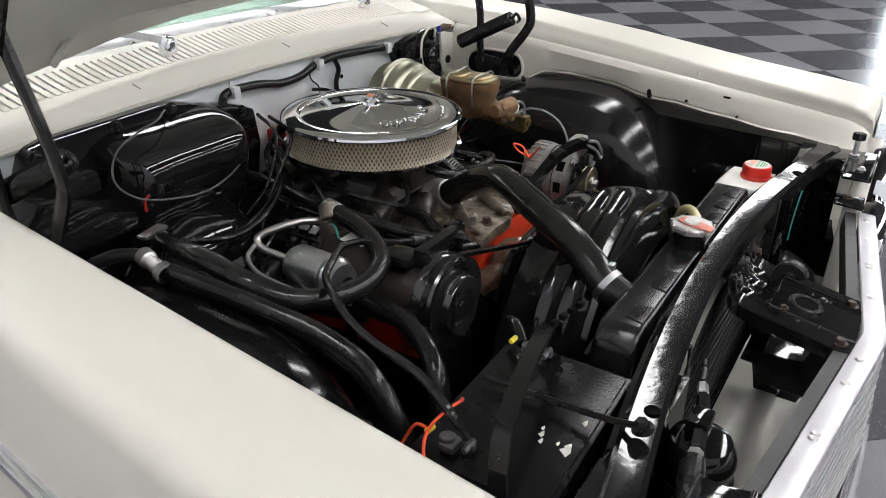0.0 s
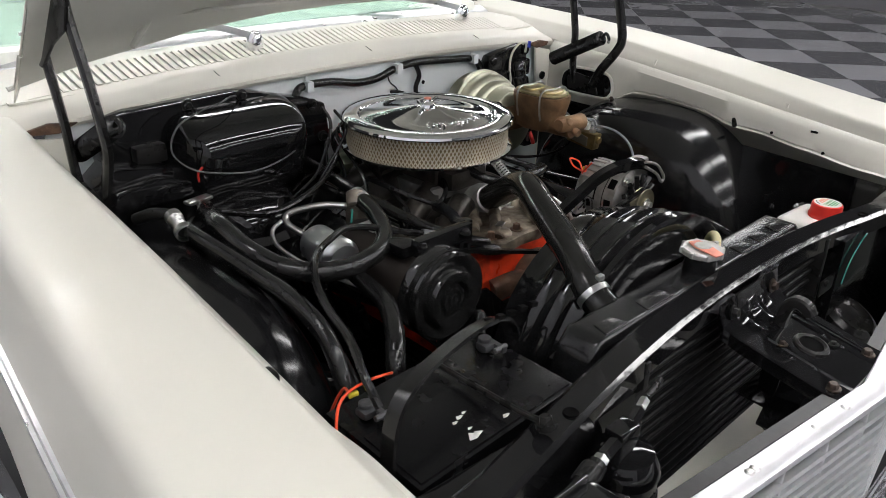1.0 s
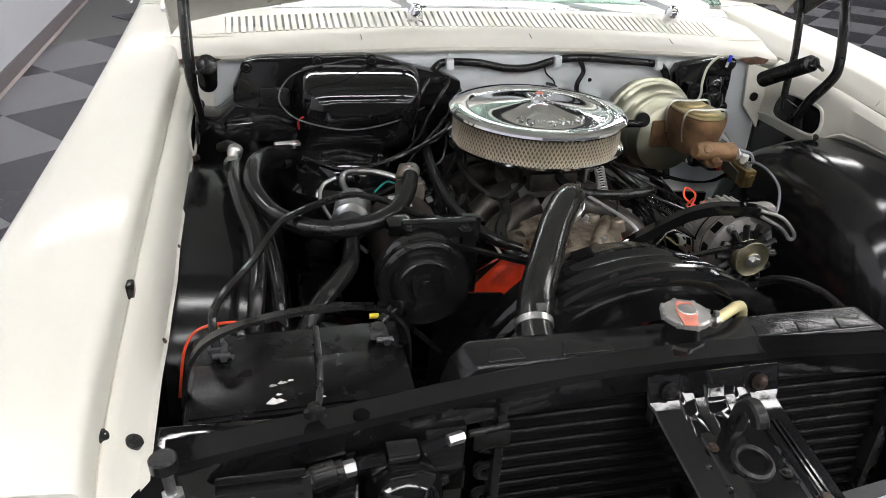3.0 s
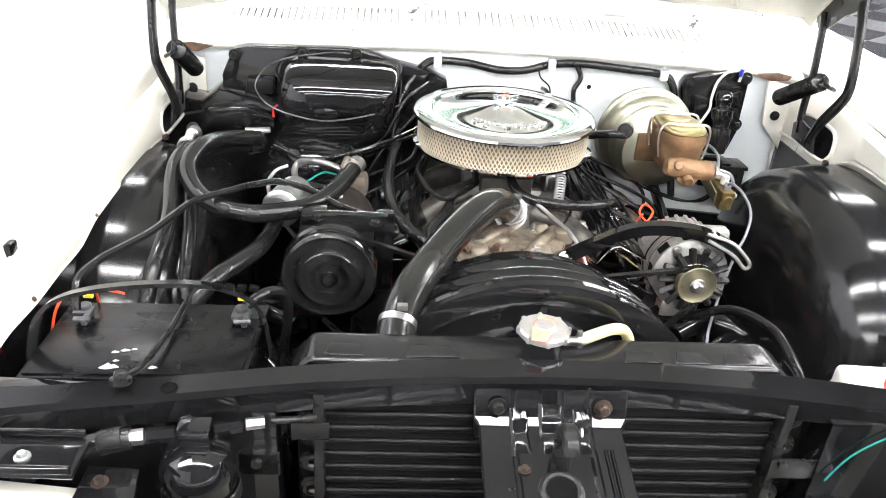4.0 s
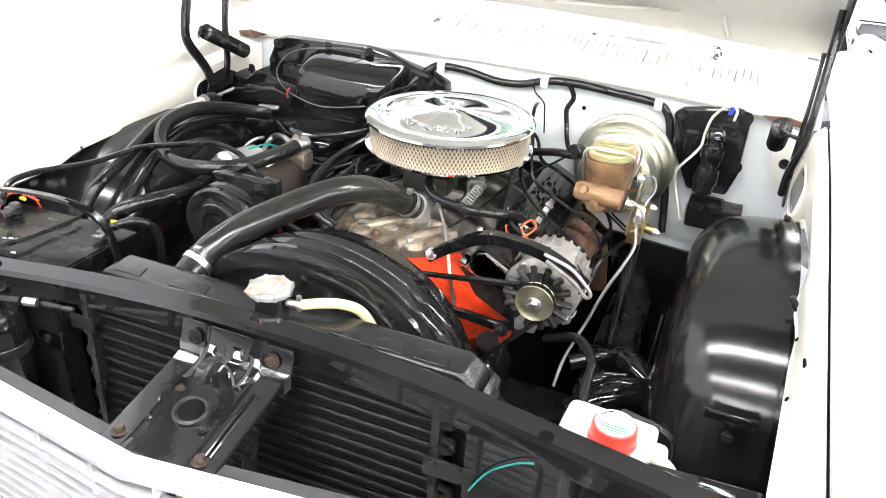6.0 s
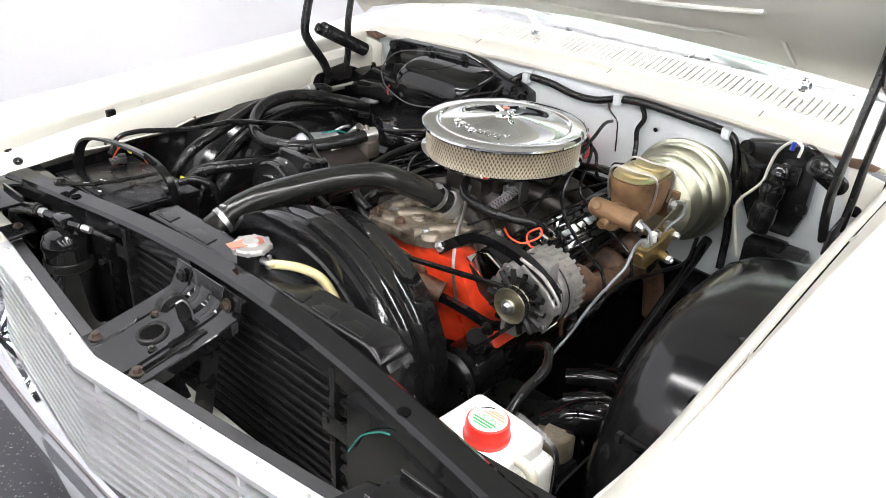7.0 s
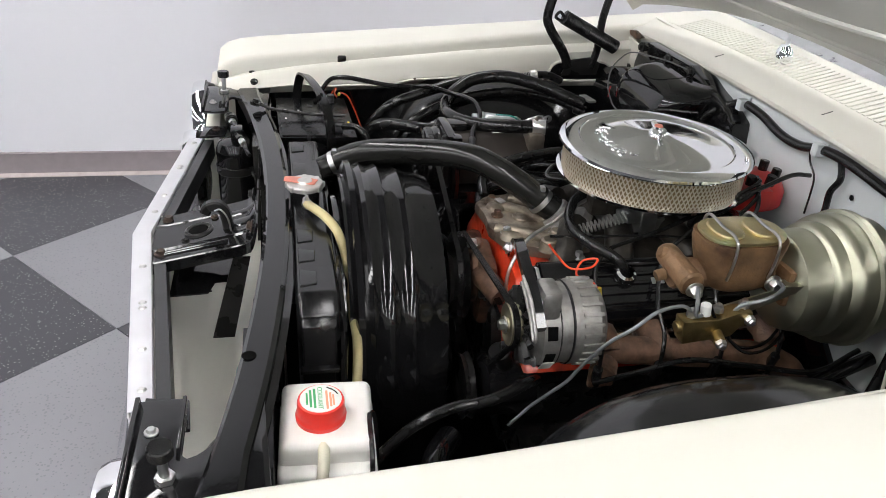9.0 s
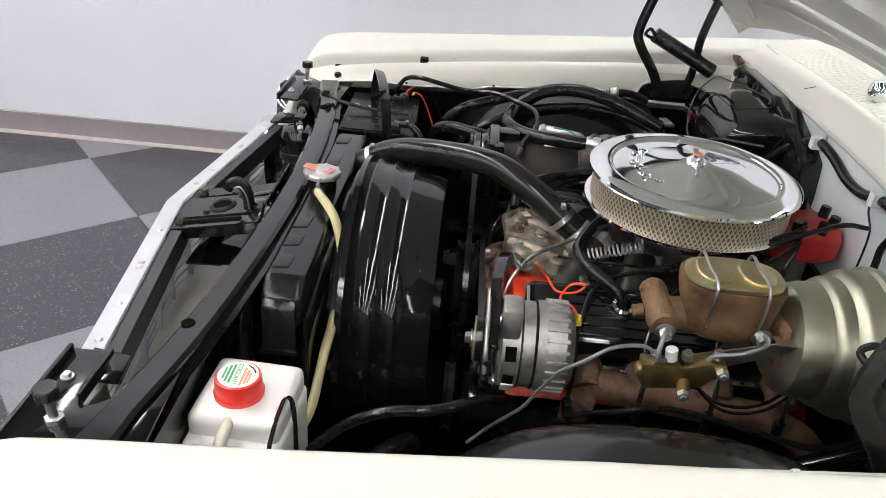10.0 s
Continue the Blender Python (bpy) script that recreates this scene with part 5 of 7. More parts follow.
for k in range(8):
    t = -2.25 + 0.20 * k
    bm = B()
    r = 0.098 + 0.005 * math.sin(k * 2.4)
    h = 0.016 + 0.008 * (k in (0, 1, 5))
    p = V((EX + r * math.cos(t), AY + r * math.sin(t), 0.8807))
    mm = Matrix.Rotation(t, 4, "Z")
    tube(bm, [p + mm @ V((h * 0.5 * math.cos(q), 0.007 * math.sin(q), 0.0004 * math.sin(2 * q))) for q in (0, 0.9, 1.8, 2.7, 3.6, 4.5, 5.6)], 0.0016, 6, 4)
    part("emblem", bm, CHROME, lid)
bm = B()
lathe(bm, [(0.016, 0.892), (0.0165, 0.897), (0.013, 0.901), (0.009, 0.903), (0.008, 0.907), (0.0, 0.908)], (EX, AY, 0), (0, 0, 1), 24)
nut = part("wing_nut", bm, CHROME, ac, "chrome wing nut with red centre")
bm = B()
for s in (-1, 1):
    prism(bm, [(EX + s * 0.006, 0.898), (EX + s * 0.024, 0.904), (EX + s * 0.026, 0.909), (EX + s * 0.018, 0.910), (EX + s * 0.006, 0.905)], "y", AY - 0.004, AY + 0.004, 0.001)
part("wing", bm, CHROME, nut)
bm = B()
lathe(bm, [(0.0085, 0.907), (0.008, 0.9095), (0, 0.910)], (EX, AY, 0), (0, 0, 1), 6)
part("red_insert", bm, CAPRED, nut)

# distributor
dist = thing("distributor", (0.045, 0.925, 0.70), "distributor with a bright red cap and black leads", "distributor")
bm = B()
cyl(bm, (0.045, 0.925, 0.68), (0.045, 0.925, 0.775), 0.035, n=24)
part("shaft_housing", bm, CASTALU, dist)
bm = B()
lathe(bm, [(0.07, 0.772), (0.076, 0.776), (0.076, 0.80), (0.07, 0.812), (0.06, 0.818), (0, 0.82)], (0.045, 0.925, 0), (0, 0, 1), 28)
box(bm, (0.10, 0.90, 0.80), (0.05, 0.08, 0.04), 0.008)
box(bm, (-0.02, 0.93, 0.80), (0.05, 0.08, 0.035), 0.008)
dcap = part("cap", bm, REDCAP, dist, "red distributor cap")
for k in range(8):
    t = 0.4 + k * 0.785
    bm = B()
    cyl(bm, (0.045 + 0.052 * math.cos(t), 0.925 + 0.052 * math.sin(t), 0.813), (0.045 + 0.055 * math.cos(t), 0.925 + 0.055 * math.sin(t), 0.838), 0.009, n=12)
    part("tower_boot", bm, RUBBER, dcap)
for side in (-1, 1):
    for k in range(4):
        lead = thing("spark_lead", (EX + side * 0.2, 0.6 + 0.1 * k, 0.66), "black spark plug lead", "cable", "spark plug leads")
        bm = B()
        y1 = 0.53 + 0.105 * k
        tube(bm, [(0.045 + side * 0.05, 0.915, 0.835), (EX + side * (0.12 + 0.01 * k), 0.88, 0.835 - 0.006 * k), (EX + side * (0.15 + 0.008 * k), (y1 + 0.88) / 2, 0.772), (EX + side * (0.19 + 0.02 * (k % 2)), y1 + 0.05, 0.750 - 0.004 * k), (EX + side * 0.285, y1 + 0.01, 0.715), (EX + side * 0.335, y1 + 0.005, 0.685), (EX + side * 0.352, y1, 0.645), (EX + side * 0.335, y1 + 0.01, 0.60)], 0.0038, 8)
        part("lead_wire", bm, RUBBER, lead)
        bm = B()
        cyl(bm, (EX + side * 0.350, y1, 0.635), (EX + side * 0.325, y1 + 0.012, 0.585), 0.008, 0.0095, n=12)
        part("boot", bm, RUBBER, lead)

# pump, pulleys and belts
pump = thing("water_pump", (EX, 0.40, 0.55), "rusty brown water pump with black pulleys", "water pump")
bm = B()
lathe(bm, [(0.062, 0.435), (0.066, 0.42), (0.056, 0.395), (0.03, 0.385), (0.028, 0.36), (0, 0.36)], (EX, 0, 0.612), (0, 1, 0), 28)
for s in (-1, 1):
    tube(bm, [(EX, 0.41, 0.61), (EX + s * 0.06, 0.415, 0.632), (EX + s * 0.11, 0.435, 0.62)], 0.022, 12, 5)
cyl(bm, (0.02, 0.415, 0.62), (0.02, 0.40, 0.675), 0.02, n=16)
prism(bm, [(0.035, 0.53), (0.085, 0.53), (0.095, 0.60), (0.085, 0.655), (0.05, 0.67), (0.035, 0.64)], "y", 0.405, 0.44, 0.012)
part("pump_casting", bm, RUST, pump)
bolt(pump, (0.022, 0.402, 0.674), (0, -0.2, 1), 0.009, STEEL, 0.010)
for r, z, y0 in ((0.085, 0.605, 0.345), (0.095, 0.43, 0.35)):
    bm = B()
    lathe(bm, [(0, 0.0), (0.03, 0.0), (r - 0.025, 0.004), (r, 0.0), (r - 0.008, 0.010), (r, 0.020), (r - 0.008, 0.030), (r, 0.040), (r - 0.02, 0.042)], (EX, y0, z), (0, 1, 0), 40)
    part("pulley", bm, SATIN, pump)


def belt(pts, y, w=0.010, t=0.007):
    """A loop round circles (x, z, r), given in order round the hull."""
    line = []
    n = len(pts)
    for i in range(n):
        x, z, r = pts[i]
        px, pz, pr = pts[i - 1]
        nx, nz, nr = pts[(i + 1) % n]

        def touch(ax, az, ar, bx, bz, br):
            d = V((bx - ax, bz - az))
            base = math.atan2(d.y, d.x)
            return base - math.pi / 2 + math.asin(max(-1, min(1, (br - ar) / d.length)))
        a0, a1 = touch(px, pz, pr, x, z, r), touch(x, z, r, nx, nz, nr)
        while a1 < a0:
            a1 += 2 * math.pi
        for k in range(9):
            a = a0 + (a1 - a0) * k / 8
            line.append(V((x + r * math.cos(a), y, z + r * math.sin(a))))
    line.append(line[0].copy())
    bm = B()
    sweep(bm, line, [(-w / 2, -t / 2), (w / 2, -t / 2), (w / 2 * 0.7, t / 2), (-w / 2 * 0.7, t / 2)], False, up=(0, 1, 0))
    return bm


for nm, pts, y in (("alternator belt", [(EX, 0.605, 0.082), (EX, 0.43, 0.092), (0.322, 0.700, 0.031)], 0.392), ("compressor belt", [(-0.292, 0.715, 0.072), (EX, 0.43, 0.092), (EX, 0.605, 0.082)], 0.366)):
    be = thing("drive_belt", (EX, y, 0.5), "black rubber " + nm + " round the pulleys", "belt", "drive belts")
    part("belt_loop", belt(pts, y), RUBBER, be)

bm = B()
prism(bm, [(-0.27, 0.40), (-0.07, 0.38), (-0.085, 0.60), (-0.14, 0.655), (-0.20, 0.66), (-0.26, 0.60)], "y", 0.405, 0.412, 0.003)
part("front_plate", bm, BLACK, pump)

# alternator
alt = thing("alternator", (0.325, 0.46, 0.62), "grey cast alternator with a zinc pulley", "alternator")
AX, AZ = 0.322, 0.700
bm = B()
lathe(bm, [(0.0, 0.0), (0.010, 0.0), (0.012, 0.006), (0.026, 0.008), (0.033, 0.004), (0.034, 0.006), (0.028, 0.013), (0.034, 0.020), (0.033, 0.022), (0.02, 0.024)], (AX, 0.380, AZ), (0, 1, 0), 36)
pul = part("pulley", bm, mat("dull_zinc_pulley", (0.30, 0.275, 0.19), 0.42, 0.9, var=0.3, scale=30, dirt=(0.12, 0.10, 0.06), amount=0.1, dscale=25), alt, "yellow zinc plated pulley")
bm = B()
cyl(bm, (AX, 0.386, AZ), (AX, 0.371, AZ), 0.009, n=6)
cyl(bm, (AX, 0.382, AZ), (AX, 0.3795, AZ), 0.014, n=16)
part("nut", bm, STEEL, pul)
bm = B()
lathe(bm, [(0, 0), (0.030, 0.0), (0.046, 0.003), (0.047, 0.005), (0.02, 0.006)], (AX, 0.405, AZ), (0, 1, 0), 32)
afan = part("fan", bm, SATIN, alt, "black cooling fan")
for k in range(14):
    bm = B()
    t = k * 0.4488
    box(bm, (0, 0, 0), (0.030, 0.010, 0.010), 0.002, Matrix.Translation((AX, 0.405, AZ)) @ Matrix.Rotation(t, 4, "Y") @ Matrix.Translation((0.046, 0, 0)) @ Matrix.Rotation(0.6, 4, "X"))
    part("vane", bm, SATIN, afan)
bm = B()
lathe(bm, [(0.02, 0.416), (0.055, 0.418), (0.066, 0.424), (0.067, 0.452), (0.0, 0.452)], (AX, 0, AZ), (0, 1, 0), 40)
box(bm, (AX + 0.028, 0.434, AZ + 0.062), (0.05, 0.030, 0.05), 0.008)
box(bm, (AX - 0.02, 0.434, AZ - 0.07), (0.04, 0.03, 0.03), 0.006)
part("front_case", bm, CASTALU, alt)
bm = B()
lathe(bm, [(0.064, 0.452), (0.064, 0.474), (0.0, 0.474)], (AX, 0, AZ), (0, 1, 0), 40)
part("stator_ring", bm, CASTALU, alt)
for y in (0.451, 0.472):
    bm = B()
    lathe(bm, [(0.066, -0.002), (0.0676, 0), (0.066, 0.002)], (AX, y, AZ), (0, 1, 0), 40)
    part("case_joint", bm, SATIN, alt)
for k in range(9):
    t = 0.35 + k * 0.698
    bm = B()
    box(bm, (0, 0, 0), (0.003, 0.016, 0.022), 0.001, Matrix.Translation((AX, 0.437, AZ)) @ Matrix.Rotation(t, 4, "Y") @ Matrix.Translation((0.0662, 0, 0)))
    part("vent", bm, DARK, alt)
bm = B()
lathe(bm, [(0.067, 0.474), (0.067, 0.515), (0.055, 0.528), (0.0, 0.530)], (AX, 0, AZ), (0, 1, 0), 40)
rear = part("rear_case", bm, CASTALU, alt)
for k in range(26):
    bm = B()
    t = k * 6.28318 / 26
    box(bm, (0, 0, 0), (0.006, 0.032, 0.006), 0.001, Matrix.Translation((AX, 0.503, AZ)) @ Matrix.Rotation(t, 4, "Y") @ Matrix.Translation((0.067, 0, 0)))
    part("rib", bm, CASTALU, rear)
bm = B()
box(bm, (0, 0, 0), (0.002, 0.018, 0.030), 0.0005, Matrix.Translation((AX + 0.055, 0.437, AZ - 0.042)) @ Matrix.Rotation(radians(36), 4, "Y"))
part("data_tag", bm, LABELW, alt, "small pale data tag")
for p in ((AX + 0.045, 0.418, AZ + 0.068), (AX - 0.035, 0.418, AZ + 0.05), (AX + 0.052, 0.418, AZ - 0.035)):
    bolt(alt, p, (0, -1, 0), 0.006, STEEL)
bm = B()
strap(bm, [(0.098, 0.455, 0.700), (0.125, 0.450, 0.722), (0.160, 0.440, 0.748), (0.200, 0.430, 0.774), (0.240, 0.420, 0.788), (0.285, 0.413, 0.790), (0.325, 0.410, 0.784), (0.365, 0.410, 0.766), (0.398, 0.410, 0.742)], 0.016, 0.020, (0, 1, 0))
br = part("adjuster_bracket", bm, BLACK, alt, "curved black adjuster bracket")
bolt(br, (0.106, 0.448, 0.710), (-0.3, -0.8, 0.5), 0.008, STEEL, 0.012)
bm = B()
tube(bm, [(0.325, 0.400, 0.790), (0.372, 0.400, 0.774), (0.402, 0.400, 0.748), (0.411, 0.400, 0.734), (0.402, 0.400, 0.729), (0.378, 0.400, 0.752), (0.330, 0.400, 0.778)], 0.0032, 8)
part("adjuster_slot", bm, CASTALU, br)
bm = B()
strap(bm, [(0.085, 0.428, 0.606), (0.14, 0.426, 0.616), (0.20, 0.424, 0.616), (0.255, 0.424, 0.612), (0.29, 0.43, 0.625)], 0.012, 0.015, (0, 1, 0))
lb = part("lower_bracket", bm, BLACK, alt, "black cast lower bracket")
for p in ((0.095, 0.414, 0.608), (0.262, 0.412, 0.612)):
    bolt(lb, p, (0, -1, 0), 0.009, SATIN, 0.012)
psp = thing("power_steering_pump", (0.23, 0.45, 0.50), "oily black power steering pump with filler neck", "pump")
bm = B()
lathe(bm, [(0, 0.375), (0.045, 0.378), (0.056, 0.388), (0.058, 0.46), (0.05, 0.475), (0, 0.475)], (0.222, 0, 0.50), (0, 1, 0), 32)
part("reservoir", bm, BLACK, psp)
bm = B()
cyl(bm, (0.235, 0.42, 0.55), (0.240, 0.41, 0.580), 0.017, n=16)
cyl(bm, (0.240, 0.41, 0.576), (0.242, 0.406, 0.588), 0.021, n=16)
part("filler_neck", bm, SATIN, psp)
bm = B()
lathe(bm, [(0, 0.0), (0.02, 0.0), (0.05, 0.004), (0.06, 0.0), (0.054, 0.009), (0.06, 0.018), (0.03, 0.02)], (0.222, 0.345, 0.50), (0, 1, 0), 36)
part("pulley", bm, SATIN, psp)
rw = thing("alternator_wire", (0.27, 0.52, 0.76), "looped red alternator wire with yellow tip", "wire")
bm = B()
tube(bm, [(0.235, 0.47, 0.79), (0.235, 0.49, 0.765), (0.255, 0.505, 0.755), (0.275, 0.53, 0.768), (0.262, 0.545, 0.775), (0.25, 0.525, 0.765), (0.27, 0.51, 0.752), (0.295, 0.525, 0.755), (0.305, 0.535, 0.745)], 0.0019, 8)
part("wire", bm, WIRERED, rw)
bm = B()
cyl(bm, (0.305, 0.535, 0.748), (0.308, 0.537, 0.732), 0.005, n=10)
part("tip", bm, YELLOW, rw)

# compressor with its canister and hoses
comp = thing("ac_compressor", (-0.292, 0.48, 0.63), "black air conditioning compressor with grooved clutch", "compressor")
KX, KZ = -0.292, 0.715
bm = B()
lathe(bm, [(0, 0.000), (0.009, 0.000), (0.011, 0.006), (0.013, 0.007), (0.015, 0.001), (0.021, 0.001), (0.023, 0.009), (0.029, 0.010), (0.031, 0.002), (0.046, 0.000), (0.048, 0.003), (0.0495, 0.012), (0.054, 0.013), (0.056, 0.03)], (KX, 0.338, KZ), (0, 1, 0), 48)
part("clutch_plate", bm, CLUTCH, comp)
bm = B()
lathe(bm, [(0.056, 0.012), (0.070, 0.008), (0.0745, 0.010), (0.070, 0.017), (0.0745, 0.024), (0.070, 0.031), (0.076, 0.040), (0.076, 0.048), (0.06, 0.05)], (KX, 0.340, KZ), (0, 1, 0), 56)
part("clutch_pulley", bm, CLUTCH, comp)
bm = B()
lathe(bm, [(0.06, 0.39), (0.064, 0.40), (0.064, 0.50), (0.0655, 0.505), (0.0655, 0.56), (0.058, 0.585), (0, 0.585)], (KX, 0, KZ), (0, 1, 0), 40)
part("compressor_body", bm, mat("grimy_brown_steel", (0.035, 0.028, 0.024), 0.5, 0.5, var=0.35, scale=20, bump=0.1, dirt=(0.03, 0.025, 0.02), amount=0.2, dscale=10), comp)
bm = B()
box(bm, (KX + 0.03, 0.40, KZ + 0.075), (0.12, 0.02, 0.03), 0.004)
box(bm, (KX - 0.03, 0.43, KZ + 0.07), (0.04, 0.05, 0.02), 0.004)
box(bm, (KX + 0.085, 0.41, KZ + 0.02), (0.03, 0.02, 0.14), 0.004)
box(bm, (KX + 0.07, 0.50, KZ - 0.05), (0.05, 0.16, 0.03), 0.006)
part("mount_bracket", bm, BLACK, comp)
for p in ((KX - 0.02, 0.395, KZ + 0.082), (KX + 0.07, 0.39, KZ + 0.078)):
    bolt(comp, p, (0, -0.3, 1), 0.007, SATIN)
bm = B()
box(bm, (-0.268, 0.60, 0.770), (0.052, 0.04, 0.042), 0.012)
cyl(bm, (-0.28, 0.60, 0.79), (-0.27, 0.615, 0.81), 0.017, n=16)
part("manifold_block", bm, mat("grimy_aluminium", (0.17, 0.145, 0.12), 0.45, 0.7, var=0.3, scale=40, bump=0.2), comp)
bm = B()
box(bm, (-0.30, 0.53, KZ + 0.066), (0.035, 0.045, 0.002), 0.0005)
part("data_plate", bm, LABELW, comp)

can = thing("refrigerant_muffler", (-0.38, 0.55, 0.73), "bare aluminium refrigerant canister with bent pipe", "canister")
bm = B()
a, b = V((-0.371, 0.600, 0.750)), V((-0.392, 0.482, 0.760))
lathe(bm, [(0, -0.004), (0.014, -0.004), (0.028, 0.003), (0.0325, 0.012), (0.0325, 0.084), (0.0310, 0.088), (0.0335, 0.092), (0.0335, 0.098), (0.030, 0.102), (0.027, 0.106), (0.026, 0.116), (0, 0.118)], a, b - a, 32)
part("canister", bm, ALU, can)
bm = B()
tube(bm, [(-0.371, 0.60, 0.752), (-0.378, 0.632, 0.758), (-0.384, 0.660, 0.766), (-0.376, 0.671, 0.778), (-0.352, 0.655, 0.788), (-0.32, 0.635, 0.792), (-0.28, 0.615, 0.785)], 0.0060, 12)
part("pipe", bm, DULLALU, can)
bm = B()
tube(bm, [(-0.36, 0.50, 0.70), (-0.405, 0.56, 0.725), (-0.428, 0.62, 0.748), (-0.420, 0.652, 0.765), (-0.396, 0.660, 0.775)], 0.0036, 8)
part("thin_pipe", bm, STEEL, can)
bm = B()
tube(bm, [(-0.392, 0.482, 0.755), (-0.395, 0.45, 0.748), (-0.400, 0.41, 0.744), (-0.411, 0.367, 0.745), (-0.430, 0.331, 0.744), (-0.452, 0.297, 0.740), (-0.475, 0.268, 0.722), (-0.49, 0.25, 0.68), (-0.495, 0.24, 0.62)], 0.0142, 18)
part("hose", bm, RUBBER, can, "thick black rubber hose")


def hose_thing(name, label, cat, pts, r, material=RUBBER, group=""):
    t = thing(name, pts[0], label, cat, group)
    bm = B()
    tube(bm, pts, r, 18 if r > 0.006 else 8)
    part("line", bm, material, t)
    return t


loop = hose_thing("refrigerant_hose", "thick black refrigerant hose looping over the compressor", "hose", [(-0.262, 0.625, 0.800), (-0.282, 0.549, 0.796), (-0.309, 0.492, 0.789), (-0.344, 0.452, 0.786), (-0.384, 0.432, 0.785), (-0.432, 0.431, 0.782), (-0.480, 0.444, 0.787), (-0.522, 0.475, 0.800), (-0.545, 0.525, 0.820), (-0.540, 0.60, 0.828), (-0.520, 0.68, 0.815), (-0.49, 0.745, 0.795), (-0.47, 0.79, 0.78)], 0.0152)
bm = B()
lathe(bm, [(0.0152, 0), (0.0165, 0.001), (0.0165, 0.028), (0.0152, 0.03)], (-0.263, 0.622, 0.800), (-0.26, -0.96, -0.04), 20)
part("ferrule", bm, STEEL, loop)
fit2 = hose_thing("refrigerant_hose", "thick black refrigerant hose running down beside the wheel house", "hose", [(-0.571, 0.635, 0.814), (-0.574, 0.573, 0.816), (-0.569, 0.519, 0.812), (-0.559, 0.462, 0.800), (-0.549, 0.415, 0.789), (-0.545, 0.37, 0.776), (-0.545, 0.335, 0.763), (-0.550, 0.300, 0.738), (-0.555, 0.265, 0.69), (-0.55, 0.24, 0.62)], 0.0125)
bm = B()
tube(bm, [(-0.578, 0.645, 0.813), (-0.573, 0.69, 0.822), (-0.585, 0.73, 0.818), (-0.60, 0.77, 0.80)], 0.010, 10)
part("fitting_pipe", bm, SATIN, fit2)
bm = B()
lathe(bm, [(0.0125, 0), (0.0150, 0.001), (0.0150, 0.012), (0.0095, 0.014)] + [(0.0092 if k % 2 else 0.0112, 0.016 + 0.002 * k) for k in range(12)] + [(0.0135, 0.042), (0.0135, 0.056), (0.008, 0.060)], (-0.579, 0.638, 0.812), (0.12, 0.97, 0.2), 16)
part("fitting", bm, DULLALU, fit2, "bare metal threaded fitting")
low = hose_thing("refrigerant_hose", "black hose beside the wheel house", "hose", [(-0.470, 0.80, 0.76), (-0.53, 0.73, 0.775), (-0.552, 0.63, 0.785), (-0.545, 0.54, 0.780), (-0.53, 0.46, 0.765), (-0.52, 0.40, 0.74), (-0.515, 0.34, 0.70), (-0.51, 0.28, 0.62)], 0.0115)
bm = B()
lathe(bm, [(0.0115, 0), (0.0132, 0.001), (0.0132, 0.026), (0.0115, 0.028)], (-0.472, 0.797, 0.760), (-0.65, -0.75, 0.12), 20)
part("ferrule", bm, SATIN, low)
pw = hose_thing("battery_cable", "thin black cable from the battery to the compressor", "cable", [(-0.600, 0.150, 0.768), (-0.602, 0.175, 0.800), (-0.586, 0.212, 0.810), (-0.568, 0.255, 0.808), (-0.548, 0.312, 0.803), (-0.528, 0.365, 0.807), (-0.505, 0.405, 0.813), (-0.465, 0.455, 0.809), (-0.425, 0.475, 0.814), (-0.385, 0.490, 0.814), (-0.334, 0.490, 0.801), (-0.287, 0.465, 0.787), (-0.25, 0.455, 0.778)], 0.0056)
bm = B()
cyl(bm, (-0.255, 0.456, 0.779), (-0.228, 0.451, 0.772), 0.0075, 0.005, n=10)
part("connector", bm, LEAD, pw)
hose_thing("battery_cable", "black negative cable curving down behind the battery", "cable", [(-0.392, 0.19, 0.757), (-0.365, 0.215, 0.765), (-0.345, 0.24, 0.745), (-0.345, 0.25, 0.69), (-0.36, 0.25, 0.60)], 0.0075)
hose_thing("battery_wire", "orange red positive wire looping over the battery terminal", "wire", [(-0.650, 0.160, 0.69), (-0.642, 0.176, 0.742), (-0.630, 0.186, 0.765), (-0.612, 0.190, 0.774), (-0.585, 0.187, 0.779), (-0.560, 0.182, 0.779), (-0.550, 0.187, 0.773)], 0.0019, WIRERED)
hose_thing("battery_wire", "orange red positive wire hanging behind the battery", "wire", [(-0.606, 0.200, 0.766), (-0.601, 0.216, 0.759), (-0.604, 0.229, 0.735), (-0.606, 0.246, 0.692), (-0.590, 0.261, 0.650)], 0.0019, WIRERED)
hose_thing("heater_hose", "bypass hose of black rubber in front of the intake", "hose", [(-0.085, 0.60, 0.74), (-0.10, 0.54, 0.742), (-0.125, 0.49, 0.732), (-0.12, 0.45, 0.712), (-0.075, 0.44, 0.70), (-0.04, 0.445, 0.70)], 0.011)
hose_thing("vacuum_hose", "black breather hose into the valve cover", "hose", [(0.022, 0.625, 0.785), (0.035, 0.592, 0.772), (0.06, 0.572, 0.763), (0.10, 0.555, 0.764), (0.145, 0.545, 0.767), (0.19, 0.56, 0.764), (0.220, 0.595, 0.752), (0.231, 0.612, 0.735), (0.231, 0.614, 0.715)], 0.0095)
gro = thing("breather_grommet", (0.231, 0.614, 0.715), "chromed breather grommet on the valve cover", "grommet")
bm = B()
